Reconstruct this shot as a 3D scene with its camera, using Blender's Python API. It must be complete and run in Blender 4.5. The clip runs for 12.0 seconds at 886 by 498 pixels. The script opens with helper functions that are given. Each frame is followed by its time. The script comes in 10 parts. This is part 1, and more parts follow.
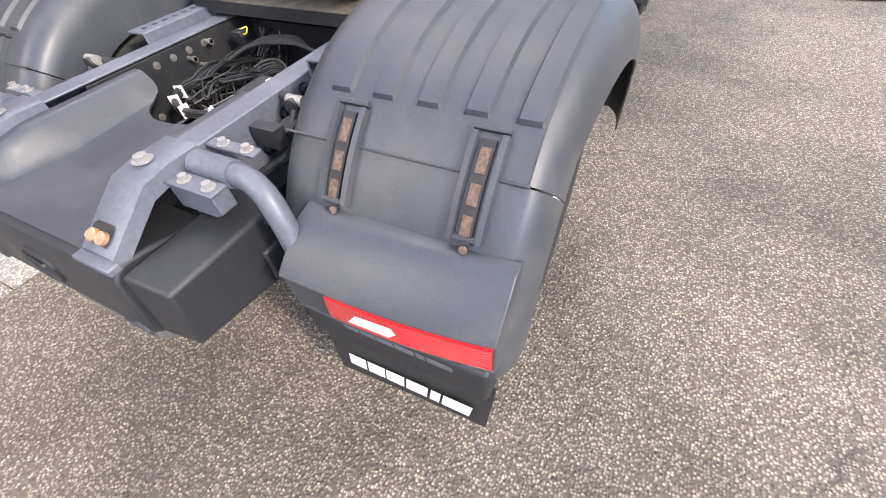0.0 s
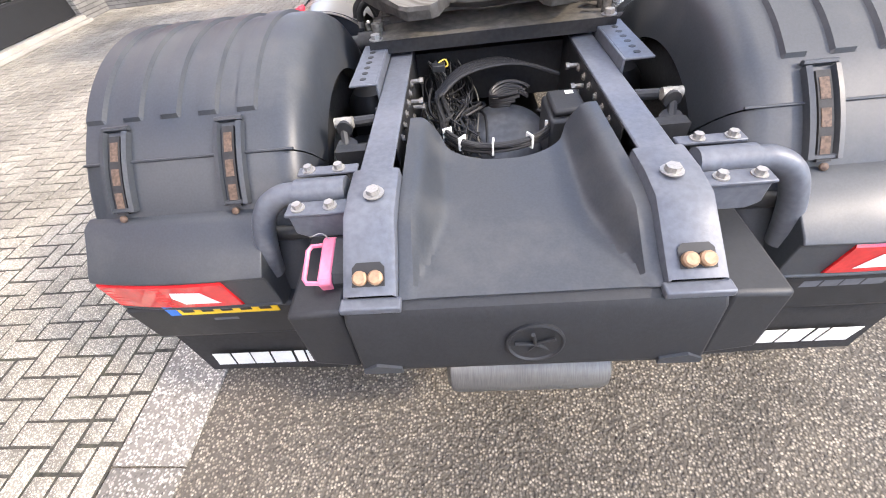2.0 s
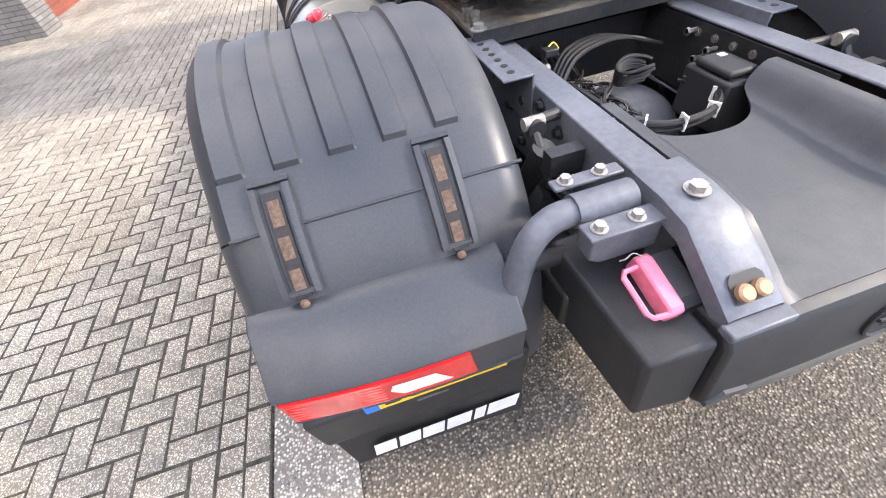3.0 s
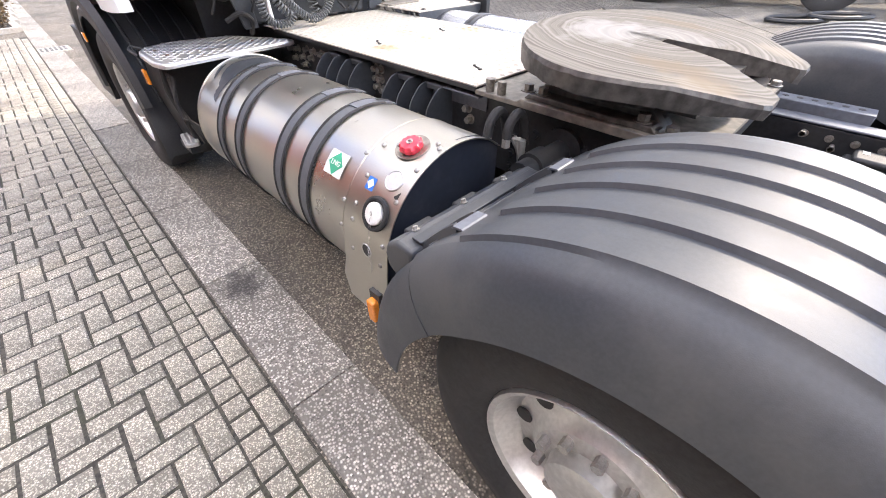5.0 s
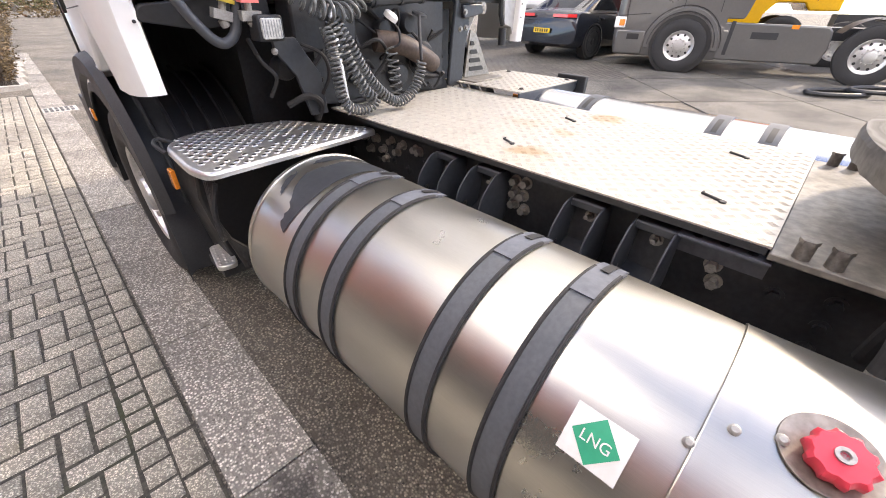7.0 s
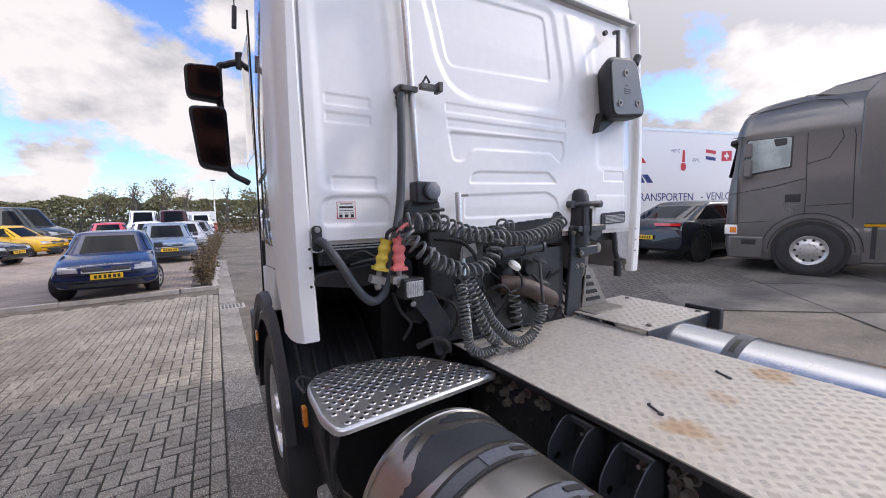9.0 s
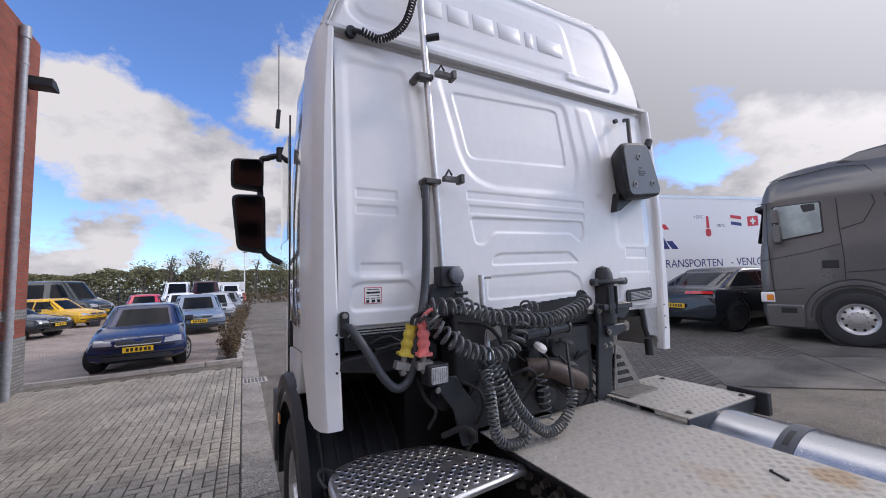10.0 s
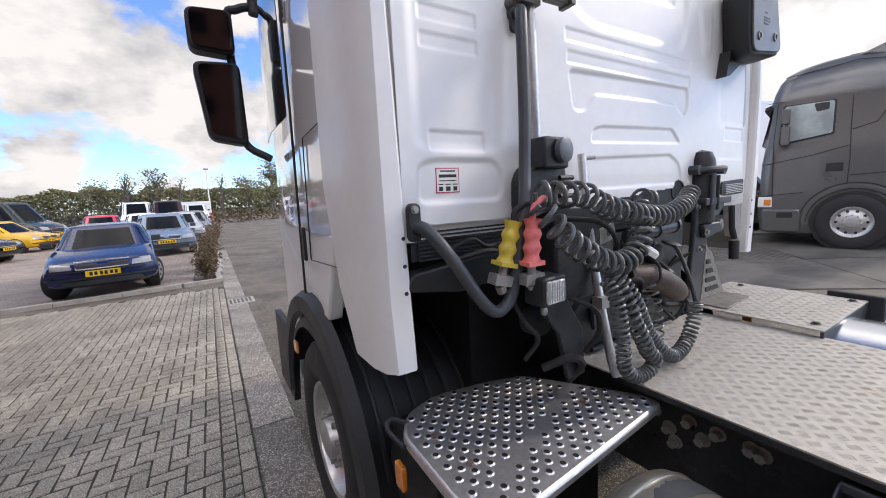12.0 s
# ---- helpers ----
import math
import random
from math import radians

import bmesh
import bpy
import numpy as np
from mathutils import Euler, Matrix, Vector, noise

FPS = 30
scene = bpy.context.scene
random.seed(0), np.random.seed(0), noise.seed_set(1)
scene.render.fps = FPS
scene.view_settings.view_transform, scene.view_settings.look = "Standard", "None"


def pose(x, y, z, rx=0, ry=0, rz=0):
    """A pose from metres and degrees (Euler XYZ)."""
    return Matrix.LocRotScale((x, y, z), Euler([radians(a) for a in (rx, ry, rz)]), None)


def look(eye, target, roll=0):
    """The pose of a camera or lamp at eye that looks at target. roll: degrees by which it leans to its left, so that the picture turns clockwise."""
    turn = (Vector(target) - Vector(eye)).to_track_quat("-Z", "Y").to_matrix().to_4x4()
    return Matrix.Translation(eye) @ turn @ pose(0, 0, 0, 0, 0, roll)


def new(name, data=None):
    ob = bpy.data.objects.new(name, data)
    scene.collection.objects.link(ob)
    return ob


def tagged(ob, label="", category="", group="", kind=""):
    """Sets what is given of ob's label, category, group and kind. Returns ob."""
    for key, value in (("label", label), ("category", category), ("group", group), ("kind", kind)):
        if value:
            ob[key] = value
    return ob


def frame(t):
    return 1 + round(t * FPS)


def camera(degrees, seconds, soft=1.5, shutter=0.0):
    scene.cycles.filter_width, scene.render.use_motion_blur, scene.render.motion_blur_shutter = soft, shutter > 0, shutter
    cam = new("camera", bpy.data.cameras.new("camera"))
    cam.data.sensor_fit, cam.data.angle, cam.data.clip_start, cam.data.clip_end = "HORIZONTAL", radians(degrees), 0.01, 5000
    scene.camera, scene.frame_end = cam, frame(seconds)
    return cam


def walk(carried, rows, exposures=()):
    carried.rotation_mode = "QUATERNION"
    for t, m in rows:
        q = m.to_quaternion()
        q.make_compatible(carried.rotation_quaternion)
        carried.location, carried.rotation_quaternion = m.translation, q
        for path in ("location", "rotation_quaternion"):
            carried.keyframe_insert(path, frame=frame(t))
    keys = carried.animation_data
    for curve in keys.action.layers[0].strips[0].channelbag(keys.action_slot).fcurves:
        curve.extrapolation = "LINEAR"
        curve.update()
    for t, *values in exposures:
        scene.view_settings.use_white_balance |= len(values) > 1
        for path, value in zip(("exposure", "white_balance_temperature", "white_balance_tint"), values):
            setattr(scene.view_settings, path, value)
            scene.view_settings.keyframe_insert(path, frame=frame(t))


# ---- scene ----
cam = camera(97.9, 12.0, 1.0)
PATH = [
    (0, (1.335, -0.373, 1.484), (0.688, 0.791, -0.009), -5.1),
    (0.5, (1.09, -0.588, 1.55), (0.501, 0.679, 0.119), -9.4),
    (1, (0.735, -0.695, 1.539), (0.249, 0.66, 0.15), -9.5),
    (1.5, (0.316, -0.714, 1.53), (-0.028, 0.663, 0.121), -8.8),
    (2, (-0.105, -0.699, 1.518), (-0.271, 0.677, 0.076), -8.6),
    (2.5, (-0.514, -0.543, 1.511), (-0.488, 0.799, 0.029), -9.4),
    (3, (-0.905, -0.415, 1.492), (-0.661, 0.92, 0.023), -9.5),
    (3.5, (-1.2, -0.243, 1.539), (-0.698, 1.088, 0.133), -8.7),
    (3.7, (-1.312, -0.126, 1.545), (-0.715, 1.187, 0.159), -8.3),
    (5.3, (-1.673, 0.854, 1.506), (-0.518, 1.902, 0.253), 1.0),
    (5.5, (-1.648, 0.949, 1.504), (-0.474, 1.968, 0.246), 1.4),
    (6, (-1.589, 1.207, 1.482), (-0.379, 2.185, 0.225), 2.2),
    (6.2, (-1.578, 1.295, 1.482), (-0.357, 2.29, 0.249), 1.7),
    (6.5, (-1.564, 1.442, 1.484), (-0.336, 2.45, 0.27), 2.1),
    (7, (-1.5, 1.738, 1.492), (-0.279, 2.903, 0.418), 1.3),
    (7.5, (-1.494, 1.924, 1.569), (-0.304, 3.282, 0.709), 0.5),
    (7.7, (-1.503, 1.936, 1.588), (-0.329, 3.374, 0.841), 0.4),
    (9.3, (-1.502, 1.884, 1.746), (-0.496, 3.612, 1.669), -1.4),
    (9.5, (-1.511, 1.879, 1.758), (-0.525, 3.619, 1.758), -1.5),
    (10, (-1.526, 1.861, 1.8), (-0.583, 3.617, 1.961), -1.8),
    (10.5, (-1.545, 1.86, 1.837), (-0.626, 3.621, 2.07), -1.7),
    (11, (-1.533, 1.918, 1.819), (-0.608, 3.682, 2.0), -1.8),
    (11.5, (-1.551, 2.165, 1.753), (-0.586, 3.917, 1.757), -2.1),
    (12, (-1.62, 2.574, 1.696), (-0.58, 4.26, 1.421), -2.8),
]
EXPOSURES = [(0, 1.92, 7300, 15), (3.7, 1.98, 7200, 14), (5.3, 2.12, 7400, 15), (6.5, 1.94, 7750, 16), (7.7, 1.30, 7600, 15), (9.3, 0.46, 6650, 17), (10.5, 0.18, 6550, 16), (11.5, 0.32, 6700, 15), (12, 0.60, 6900, 14)]
walk(cam, [(t, look(eye, target, roll)) for t, eye, target, roll in PATH], EXPOSURES)

# ---- sky and sun ----
SUN_ELEV, SUN_AZ = radians(33), radians(105)
world = bpy.data.worlds.new("sky")
scene.world = world
world.use_nodes = True
wn, wl = world.node_tree.nodes, world.node_tree.links
wn.clear()
w_out = wn.new("ShaderNodeOutputWorld")
w_bg = wn.new("ShaderNodeBackground")
w_sky = wn.new("ShaderNodeTexSky")
w_sky.sky_type = "NISHITA"
w_sky.sun_disc = False
w_sky.sun_elevation, w_sky.sun_rotation = SUN_ELEV, SUN_AZ
w_sky.air_density, w_sky.dust_density, w_sky.ozone_density = 0.9, 0.15, 3.5
w_co = wn.new("ShaderNodeTexCoord")
w_sep = wn.new("ShaderNodeSeparateXYZ")
wl.new(w_co.outputs["Generated"], w_sep.inputs[0])
w_zz = wn.new("ShaderNodeMath")
w_zz.operation = "ADD"
w_zz.inputs[1].default_value = 0.55
wl.new(w_sep.outputs[2], w_zz.inputs[0])
w_zm = wn.new("ShaderNodeMath")
w_zm.operation = "MAXIMUM"
w_zm.inputs[1].default_value = 0.08
wl.new(w_zz.outputs[0], w_zm.inputs[0])
w_div = wn.new("ShaderNodeVectorMath")
w_div.operation = "DIVIDE"
w_cmb = wn.new("ShaderNodeCombineXYZ")
for k in range(3):
    wl.new(w_zm.outputs[0], w_cmb.inputs[k])
wl.new(w_co.outputs["Generated"], w_div.inputs[0])
wl.new(w_cmb.outputs[0], w_div.inputs[1])
w_map = wn.new("ShaderNodeMapping")
w_map.inputs["Location"].default_value = (0.55, 2.1, 0.0)
wl.new(w_div.outputs[0], w_map.inputs[0])
w_n1 = wn.new("ShaderNodeTexNoise")
w_n1.inputs["Scale"].default_value, w_n1.inputs["Detail"].default_value, w_n1.inputs["Roughness"].default_value = 2.6, 14.0, 0.64
wl.new(w_map.outputs[0], w_n1.inputs["Vector"])
w_cov = wn.new("ShaderNodeValToRGB")
w_cov.color_ramp.elements[0].position, w_cov.color_ramp.elements[1].position = 0.44, 0.60


def heap(total, way, reach, amount):
    """Adds a bank of cloud, a gap (negative), or extra brightness about one direction of the sky."""
    dot = wn.new("ShaderNodeVectorMath")
    dot.operation = "DOT_PRODUCT"
    dot.inputs[1].default_value = Vector(way).normalized()
    wl.new(w_co.outputs["Generated"], dot.inputs[0])
    mr = wn.new("ShaderNodeMapRange")
    mr.interpolation_type = "SMOOTHSTEP"
    mr.inputs[1].default_value, mr.inputs[2].default_value = math.cos(radians(reach)), 1.0
    mr.inputs[4].default_value = amount
    wl.new(dot.outputs["Value"], mr.inputs[0])
    ad = wn.new("ShaderNodeMath")
    wl.new(total, ad.inputs[0])
    wl.new(mr.outputs[0], ad.inputs[1])
    return ad.outputs[0]


w_con = wn.new("ShaderNodeMapRange")
w_con.clamp = False
w_con.inputs[1].default_value, w_con.inputs[2].default_value = 0.22, 0.78
wl.new(w_n1.outputs[0], w_con.inputs[0])
cover = w_con.outputs[0]
BANKS = [(-0.19, 0.91, 0.37), (-0.11, 0.95, 0.30), (-0.25, 0.93, 0.29), (0.06, 0.89, 0.45), (-0.19, 0.96, 0.20), (0.0, 0.97, 0.23), (-0.27, 0.96, 0.10), (-0.03, 0.99, 0.10), (-0.33, 0.88, 0.34)]
GAPS = [(-0.18, 0.85, 0.50), (-0.06, 0.87, 0.49), (0.04, 0.82, 0.57), (-0.04, 0.93, 0.36), (-0.32, 0.93, 0.19), (-0.05, 0.78, 0.62), (-0.30, 0.80, 0.52)]
for way, reach, amount in [(w_, 8, 0.17) for w_ in BANKS] + [(w_, 9, -0.24) for w_ in GAPS] + [((0.80, 0.33, 0.52), 36, 0.40), ((0.93, 0.28, 0.22), 10, 0.18), ((0.85, 0.43, 0.28), 8, -0.30), ((0.84, 0.50, 0.22), 6, -0.16)]:
    cover = heap(cover, way, reach, amount)
wl.new(cover, w_cov.inputs[0])
w_n2 = wn.new("ShaderNodeTexNoise")
w_n2.inputs["Scale"].default_value, w_n2.inputs["Detail"].default_value = 5.0, 9.0
w_n2.inputs["Roughness"].default_value = 0.58
wl.new(w_map.outputs[0], w_n2.inputs["Vector"])
w_shade = wn.new("ShaderNodeValToRGB")
w_shade.color_ramp.elements[0].position, w_shade.color_ramp.elements[1].position = 0.36, 0.58
w_shade.color_ramp.elements[0].color, w_shade.color_ramp.elements[1].color = (2.5, 2.62, 2.85, 1), (4.3, 4.34, 4.42, 1)
tone = w_n2.outputs[0]
for way, reach, amount in (((0.80, 0.34, 0.52), 34, -0.32), ((-0.15, 0.93, 0.30), 26, 0.03), ((0.92, 0.32, 0.19), 12, 0.30)):
    tone = heap(tone, way, reach, amount)
wl.new(tone, w_shade.inputs[0])
w_mix = wn.new("ShaderNodeMix")
w_mix.data_type = "RGBA"
wl.new(w_cov.outputs[0], w_mix.inputs["Factor"])
w_blue = wn.new("ShaderNodeVectorMath")
w_blue.operation = "MULTIPLY"
w_blue.inputs[1].default_value = (0.92, 1.10, 1.38)
wl.new(w_sky.outputs[0], w_blue.inputs[0])
wl.new(w_blue.outputs[0], w_mix.inputs["A"])
# brightness added to the unseen sky, high behind the truck, to lift the ground
w_fill = wn.new("ShaderNodeVectorMath")
w_fill.operation = "DOT_PRODUCT"
w_fill.inputs[1].default_value = Vector((0.02, -0.55, 0.83)).normalized()
wl.new(w_co.outputs["Generated"], w_fill.inputs[0])
w_vr = wn.new("ShaderNodeMapRange")
w_vr.interpolation_type = "SMOOTHSTEP"
w_vr.inputs[1].default_value, w_vr.inputs[2].default_value, w_vr.inputs[3].default_value, w_vr.inputs[4].default_value = -0.10, 1.0, 1.0, 3.3
wl.new(w_fill.outputs["Value"], w_vr.inputs[0])
# second glow added on the left to brighten the paving and cab flank
sky_fill = heap(w_vr.outputs[0], (-0.86, -0.1, 0.5), 62, 3.0)
w_mul = wn.new("ShaderNodeVectorMath")
w_mul.operation = "SCALE"
wl.new(w_shade.outputs[0], w_mul.inputs[0])
wl.new(sky_fill, w_mul.inputs["Scale"])
wl.new(w_mul.outputs[0], w_mix.inputs["B"])
w_bg.inputs["Strength"].default_value = 0.145
wl.new(w_mix.outputs["Result"], w_bg.inputs["Color"])
wl.new(w_bg.outputs[0], w_out.inputs[0])

sun_data = bpy.data.lights.new("sun", "SUN")
sun_data.energy, sun_data.angle, sun_data.color = 1.25, radians(5), (1.0, 0.94, 0.86)
sun = new("sun", sun_data)
sun.matrix_world = look((0, 0, 30), (-30 * math.sin(SUN_AZ) * math.cos(SUN_ELEV), -30 * math.cos(SUN_AZ) * math.cos(SUN_ELEV), 30 - 30 * math.sin(SUN_ELEV)))

# ---- materials ----
def material(name, color, rough=0.6, metal=0.0, grain=0.12, scale=40.0, bump=0.0, bump_scale=None, stain=0.0, stain_scale=3.0,
             stain_color=None, spec=0.5, coat=0.0, vary=0.0, stretch=None, island=False, rough_var=0.08):
    """A surface with fine grain, larger stains, changing gloss and fine relief."""
    m = bpy.data.materials.new(name)
    m.use_nodes = True
    n, l = m.node_tree.nodes, m.node_tree.links
    b = n["Principled BSDF"]
    b.inputs["Metallic"].default_value = metal
    b.inputs["Specular IOR Level"].default_value = spec
    b.inputs["Coat Weight"].default_value = coat
    co = n.new("ShaderNodeTexCoord")
    mp = n.new("ShaderNodeMapping")
    if stretch:
        mp.inputs["Scale"].default_value = stretch
    l.new(co.outputs["Object"], mp.inputs[0])
    fine = n.new("ShaderNodeTexNoise")
    fine.inputs["Scale"].default_value, fine.inputs["Detail"].default_value = scale, 6.0
    l.new(mp.outputs[0], fine.inputs["Vector"])
    big = n.new("ShaderNodeTexNoise")
    big.inputs["Scale"].default_value, big.inputs["Detail"].default_value, big.inputs["Roughness"].default_value = stain_scale, 6.0, 0.65
    l.new(co.outputs["Object"], big.inputs["Vector"])
    rgb = n.new("ShaderNodeRGB")
    rgb.outputs[0].default_value = (*color, 1)
    dark = n.new("ShaderNodeMix")
    dark.data_type = "RGBA"
    lo, hi = [c * (1 - grain) for c in color], [min(1, c * (1 + grain)) for c in color]
    dark.inputs["A"].default_value, dark.inputs["B"].default_value = (*lo, 1), (*hi, 1)
    ramp = n.new("ShaderNodeMapRange")
    ramp.inputs[1].default_value, ramp.inputs[2].default_value = 0.35, 0.65
    l.new(fine.outputs[0], ramp.inputs[0])
    l.new(ramp.outputs[0], dark.inputs["Factor"])
    last = dark.outputs["Result"]
    if stain > 0:
        st = n.new("ShaderNodeMix")
        st.data_type = "RGBA"
        sr = n.new("ShaderNodeMapRange")
        sr.inputs[1].default_value, sr.inputs[2].default_value, sr.inputs[4].default_value = 0.5, 0.7, stain
        l.new(big.outputs[0], sr.inputs[0])
        l.new(sr.outputs[0], st.inputs["Factor"])
        l.new(last, st.inputs["A"])
        st.inputs["B"].default_value = (*(stain_color or [c * 0.55 for c in color]), 1)
        last = st.outputs["Result"]
    if vary > 0:
        hv = n.new("ShaderNodeHueSaturation")
        rnd = n.new("ShaderNodeNewGeometry" if island else "ShaderNodeObjectInfo")
        vr = n.new("ShaderNodeMapRange")
        vr.inputs[3].default_value, vr.inputs[4].default_value = 1 - vary, 1 + vary
        l.new(rnd.outputs["Random Per Island" if island else "Random"], vr.inputs[0])
        l.new(vr.outputs[0], hv.inputs["Value"])
        l.new(last, hv.inputs["Color"])
        last = hv.outputs["Color"]
    l.new(last, b.inputs["Base Color"])
    rr = n.new("ShaderNodeMapRange")
    rr.inputs[1].default_value, rr.inputs[2].default_value = 0.3, 0.7
    rr.inputs[3].default_value, rr.inputs[4].default_value = max(0.02, rough - rough_var), min(1, rough + rough_var)
    l.new(big.outputs[0], rr.inputs[0])
    l.new(rr.outputs[0], b.inputs["Roughness"])
    if bump > 0:
        bp = n.new("ShaderNodeBump")
        bp.inputs["Strength"].default_value, bp.inputs["Distance"].default_value = 1.0, bump
        bn = fine
        if bump_scale:
            bn = n.new("ShaderNodeTexNoise")
            bn.inputs["Scale"].default_value, bn.inputs["Detail"].default_value = bump_scale, 4.0
            l.new(mp.outputs[0], bn.inputs["Vector"])
        l.new(bn.outputs[0], bp.inputs["Height"])
        l.new(bp.outputs[0], b.inputs["Normal"])
    return m


def speckled(name, base, light, darkc, scale, bump, rough=0.85, stain=0.35, cracks=False, wet=0.0, vary=0.0, island=False):
    """Exposed aggregate: a stone in each cell, light and dark, bound in base."""
    m = bpy.data.materials.new(name)
    m.use_nodes = True
    n, l = m.node_tree.nodes, m.node_tree.links
    b = n["Principled BSDF"]
    co = n.new("ShaderNodeTexCoord")
    vo = n.new("ShaderNodeTexVoronoi")
    vo.inputs["Scale"].default_value = scale
    l.new(co.outputs["Object"], vo.inputs["Vector"])
    sep = n.new("ShaderNodeSeparateColor")
    l.new(vo.outputs["Color"], sep.inputs[0])
    rp = n.new("ShaderNodeValToRGB")
    e = rp.color_ramp.elements
    e[0].position, e[1].position = 0.0, 1.0
    e[0].color, e[1].color = (*darkc, 1), (*light, 1)
    mid = e.new(0.45)
    mid.color = (*base, 1)
    mid2 = e.new(0.72)
    mid2.color = (*[c * 1.15 for c in base], 1)
    l.new(sep.outputs[0], rp.inputs[0])
    edge = n.new("ShaderNodeMapRange")
    edge.inputs[1].default_value, edge.inputs[2].default_value = 0.25, 0.6
    l.new(vo.outputs["Distance"], edge.inputs[0])
    mx = n.new("ShaderNodeMix")
    mx.data_type = "RGBA"
    l.new(edge.outputs[0], mx.inputs["Factor"])
    l.new(rp.outputs[0], mx.inputs["A"])
    mx.inputs["B"].default_value = (*[c * 0.38 for c in base], 1)
    big = n.new("ShaderNodeTexNoise")
    big.inputs["Scale"].default_value, big.inputs["Detail"].default_value, big.inputs["Roughness"].default_value = 0.9, 8.0, 0.62
    l.new(co.outputs["Object"], big.inputs["Vector"])
    sr = n.new("ShaderNodeMapRange")
    sr.inputs[1].default_value, sr.inputs[2].default_value = 0.42, 0.62
    sr.inputs[3].default_value, sr.inputs[4].default_value = 1.0 + stain * 0.3, 1.0 - stain
    l.new(big.outputs[0], sr.inputs[0])
    hv = n.new("ShaderNodeHueSaturation")
    l.new(sr.outputs[0], hv.inputs["Value"])
    l.new(mx.outputs["Result"], hv.inputs["Color"])
    last = hv.outputs["Color"]
    if vary > 0:
        h2 = n.new("ShaderNodeHueSaturation")
        ob = n.new("ShaderNodeNewGeometry" if island else "ShaderNodeObjectInfo")
        vr = n.new("ShaderNodeMapRange")
        vr.inputs[3].default_value, vr.inputs[4].default_value = 1 - vary, 1 + vary
        l.new(ob.outputs["Random Per Island" if island else "Random"], vr.inputs[0])
        l.new(vr.outputs[0], h2.inputs["Value"])
        l.new(last, h2.inputs["Color"])
        last = h2.outputs["Color"]
    if cracks:
        cv = n.new("ShaderNodeTexVoronoi")
        cv.feature = "DISTANCE_TO_EDGE"
        cv.inputs["Scale"].default_value = 0.33
        wob = n.new("ShaderNodeTexNoise")
        wob.inputs["Scale"].default_value, wob.inputs["Detail"].default_value = 3.0, 6.0
        l.new(co.outputs["Object"], wob.inputs["Vector"])
        ad = n.new("ShaderNodeVectorMath")
        ad.operation = "MULTIPLY_ADD"
        ad.inputs[1].default_value = (0.5, 0.5, 0.0)
        l.new(wob.outputs["Color"], ad.inputs[0])
        l.new(co.outputs["Object"], ad.inputs[2])
        l.new(ad.outputs[0], cv.inputs["Vector"])
        cr = n.new("ShaderNodeMapRange")
        cr.inputs[1].default_value, cr.inputs[2].default_value = 0.0005, 0.0022
        cr.inputs[3].default_value, cr.inputs[4].default_value = 0.45, 0.0
        l.new(cv.outputs["Distance"], cr.inputs[0])
        cm = n.new("ShaderNodeMix")
        cm.data_type = "RGBA"
        l.new(cr.outputs[0], cm.inputs["Factor"])
        l.new(last, cm.inputs["A"])
        cm.inputs["B"].default_value = (0.02, 0.019, 0.017, 1)
        last = cm.outputs["Result"]
    l.new(last, b.inputs["Base Color"])
    b.inputs["Roughness"].default_value = rough
    bp = n.new("ShaderNodeBump")
    bp.inputs["Strength"].default_value, bp.inputs["Distance"].default_value = 1.0, bump
    bp.invert = True
    l.new(vo.outputs["Distance"], bp.inputs["Height"])
    l.new(bp.outputs[0], b.inputs["Normal"])
    return m


plastic = material("grey_plastic", (0.040, 0.045, 0.052), 0.46, grain=0.10, scale=160, bump=0.00012, bump_scale=600, stain=0.6, stain_scale=2.6, stain_color=(0.105, 0.104, 0.100), rough_var=0.15)
plastic_dark = material("dark_plastic", (0.018, 0.0195, 0.022), 0.55, grain=0.15, scale=120, bump=0.0004, bump_scale=300, stain=0.3, stain_scale=4)
steel_paint = material("grey_frame_paint", (0.105, 0.115, 0.135), 0.47, metal=0.1, grain=0.12, scale=60, bump=0.0003, bump_scale=150, stain=0.5, stain_scale=5, stain_color=(0.2, 0.21, 0.235), rough_var=0.1)
chassis = material("chassis_black", (0.016, 0.017, 0.019), 0.5, grain=0.3, scale=60, bump=0.0006, bump_scale=140, stain=0.35, stain_scale=6, stain_color=(0.05, 0.046, 0.04))
grease = material("greasy_steel", (0.10, 0.095, 0.088), 0.45, metal=0.4, grain=0.35, scale=30, bump=0.0012, bump_scale=45, stain=0.6, stain_scale=7, stain_color=(0.025, 0.022, 0.02))
alu = material("bare_aluminium", (0.58, 0.575, 0.56), 0.38, metal=0.85, grain=0.08, scale=70, bump=0.0003, bump_scale=200, stain=0.3, stain_scale=5, stain_color=(0.42, 0.41, 0.4))
tank_steel = material("brushed_tank_steel", (0.50, 0.48, 0.435), 0.32, metal=1.0, grain=0.05, scale=30, stretch=(60, 0.6, 60), bump=0.00012, stain=0.25, stain_scale=2.5, stain_color=(0.55, 0.50, 0.43), rough_var=0.06)
strap_rubber = material("strap_grey", (0.085, 0.092, 0.102), 0.55, grain=0.1, scale=90, stain=0.25, stain_scale=6)
rubber = material("black_rubber", (0.018, 0.018, 0.019), 0.72, grain=0.25, scale=70, bump=0.0008, bump_scale=160, stain=0.4, stain_scale=9, stain_color=(0.045, 0.042, 0.038))
white_paint = material("white_paint", (0.80, 0.80, 0.79), 0.40, grain=0.015, scale=20, stain=0.22, stain_scale=1.6, stain_color=(0.76, 0.75, 0.73), coat=0.15, rough_var=0.06)
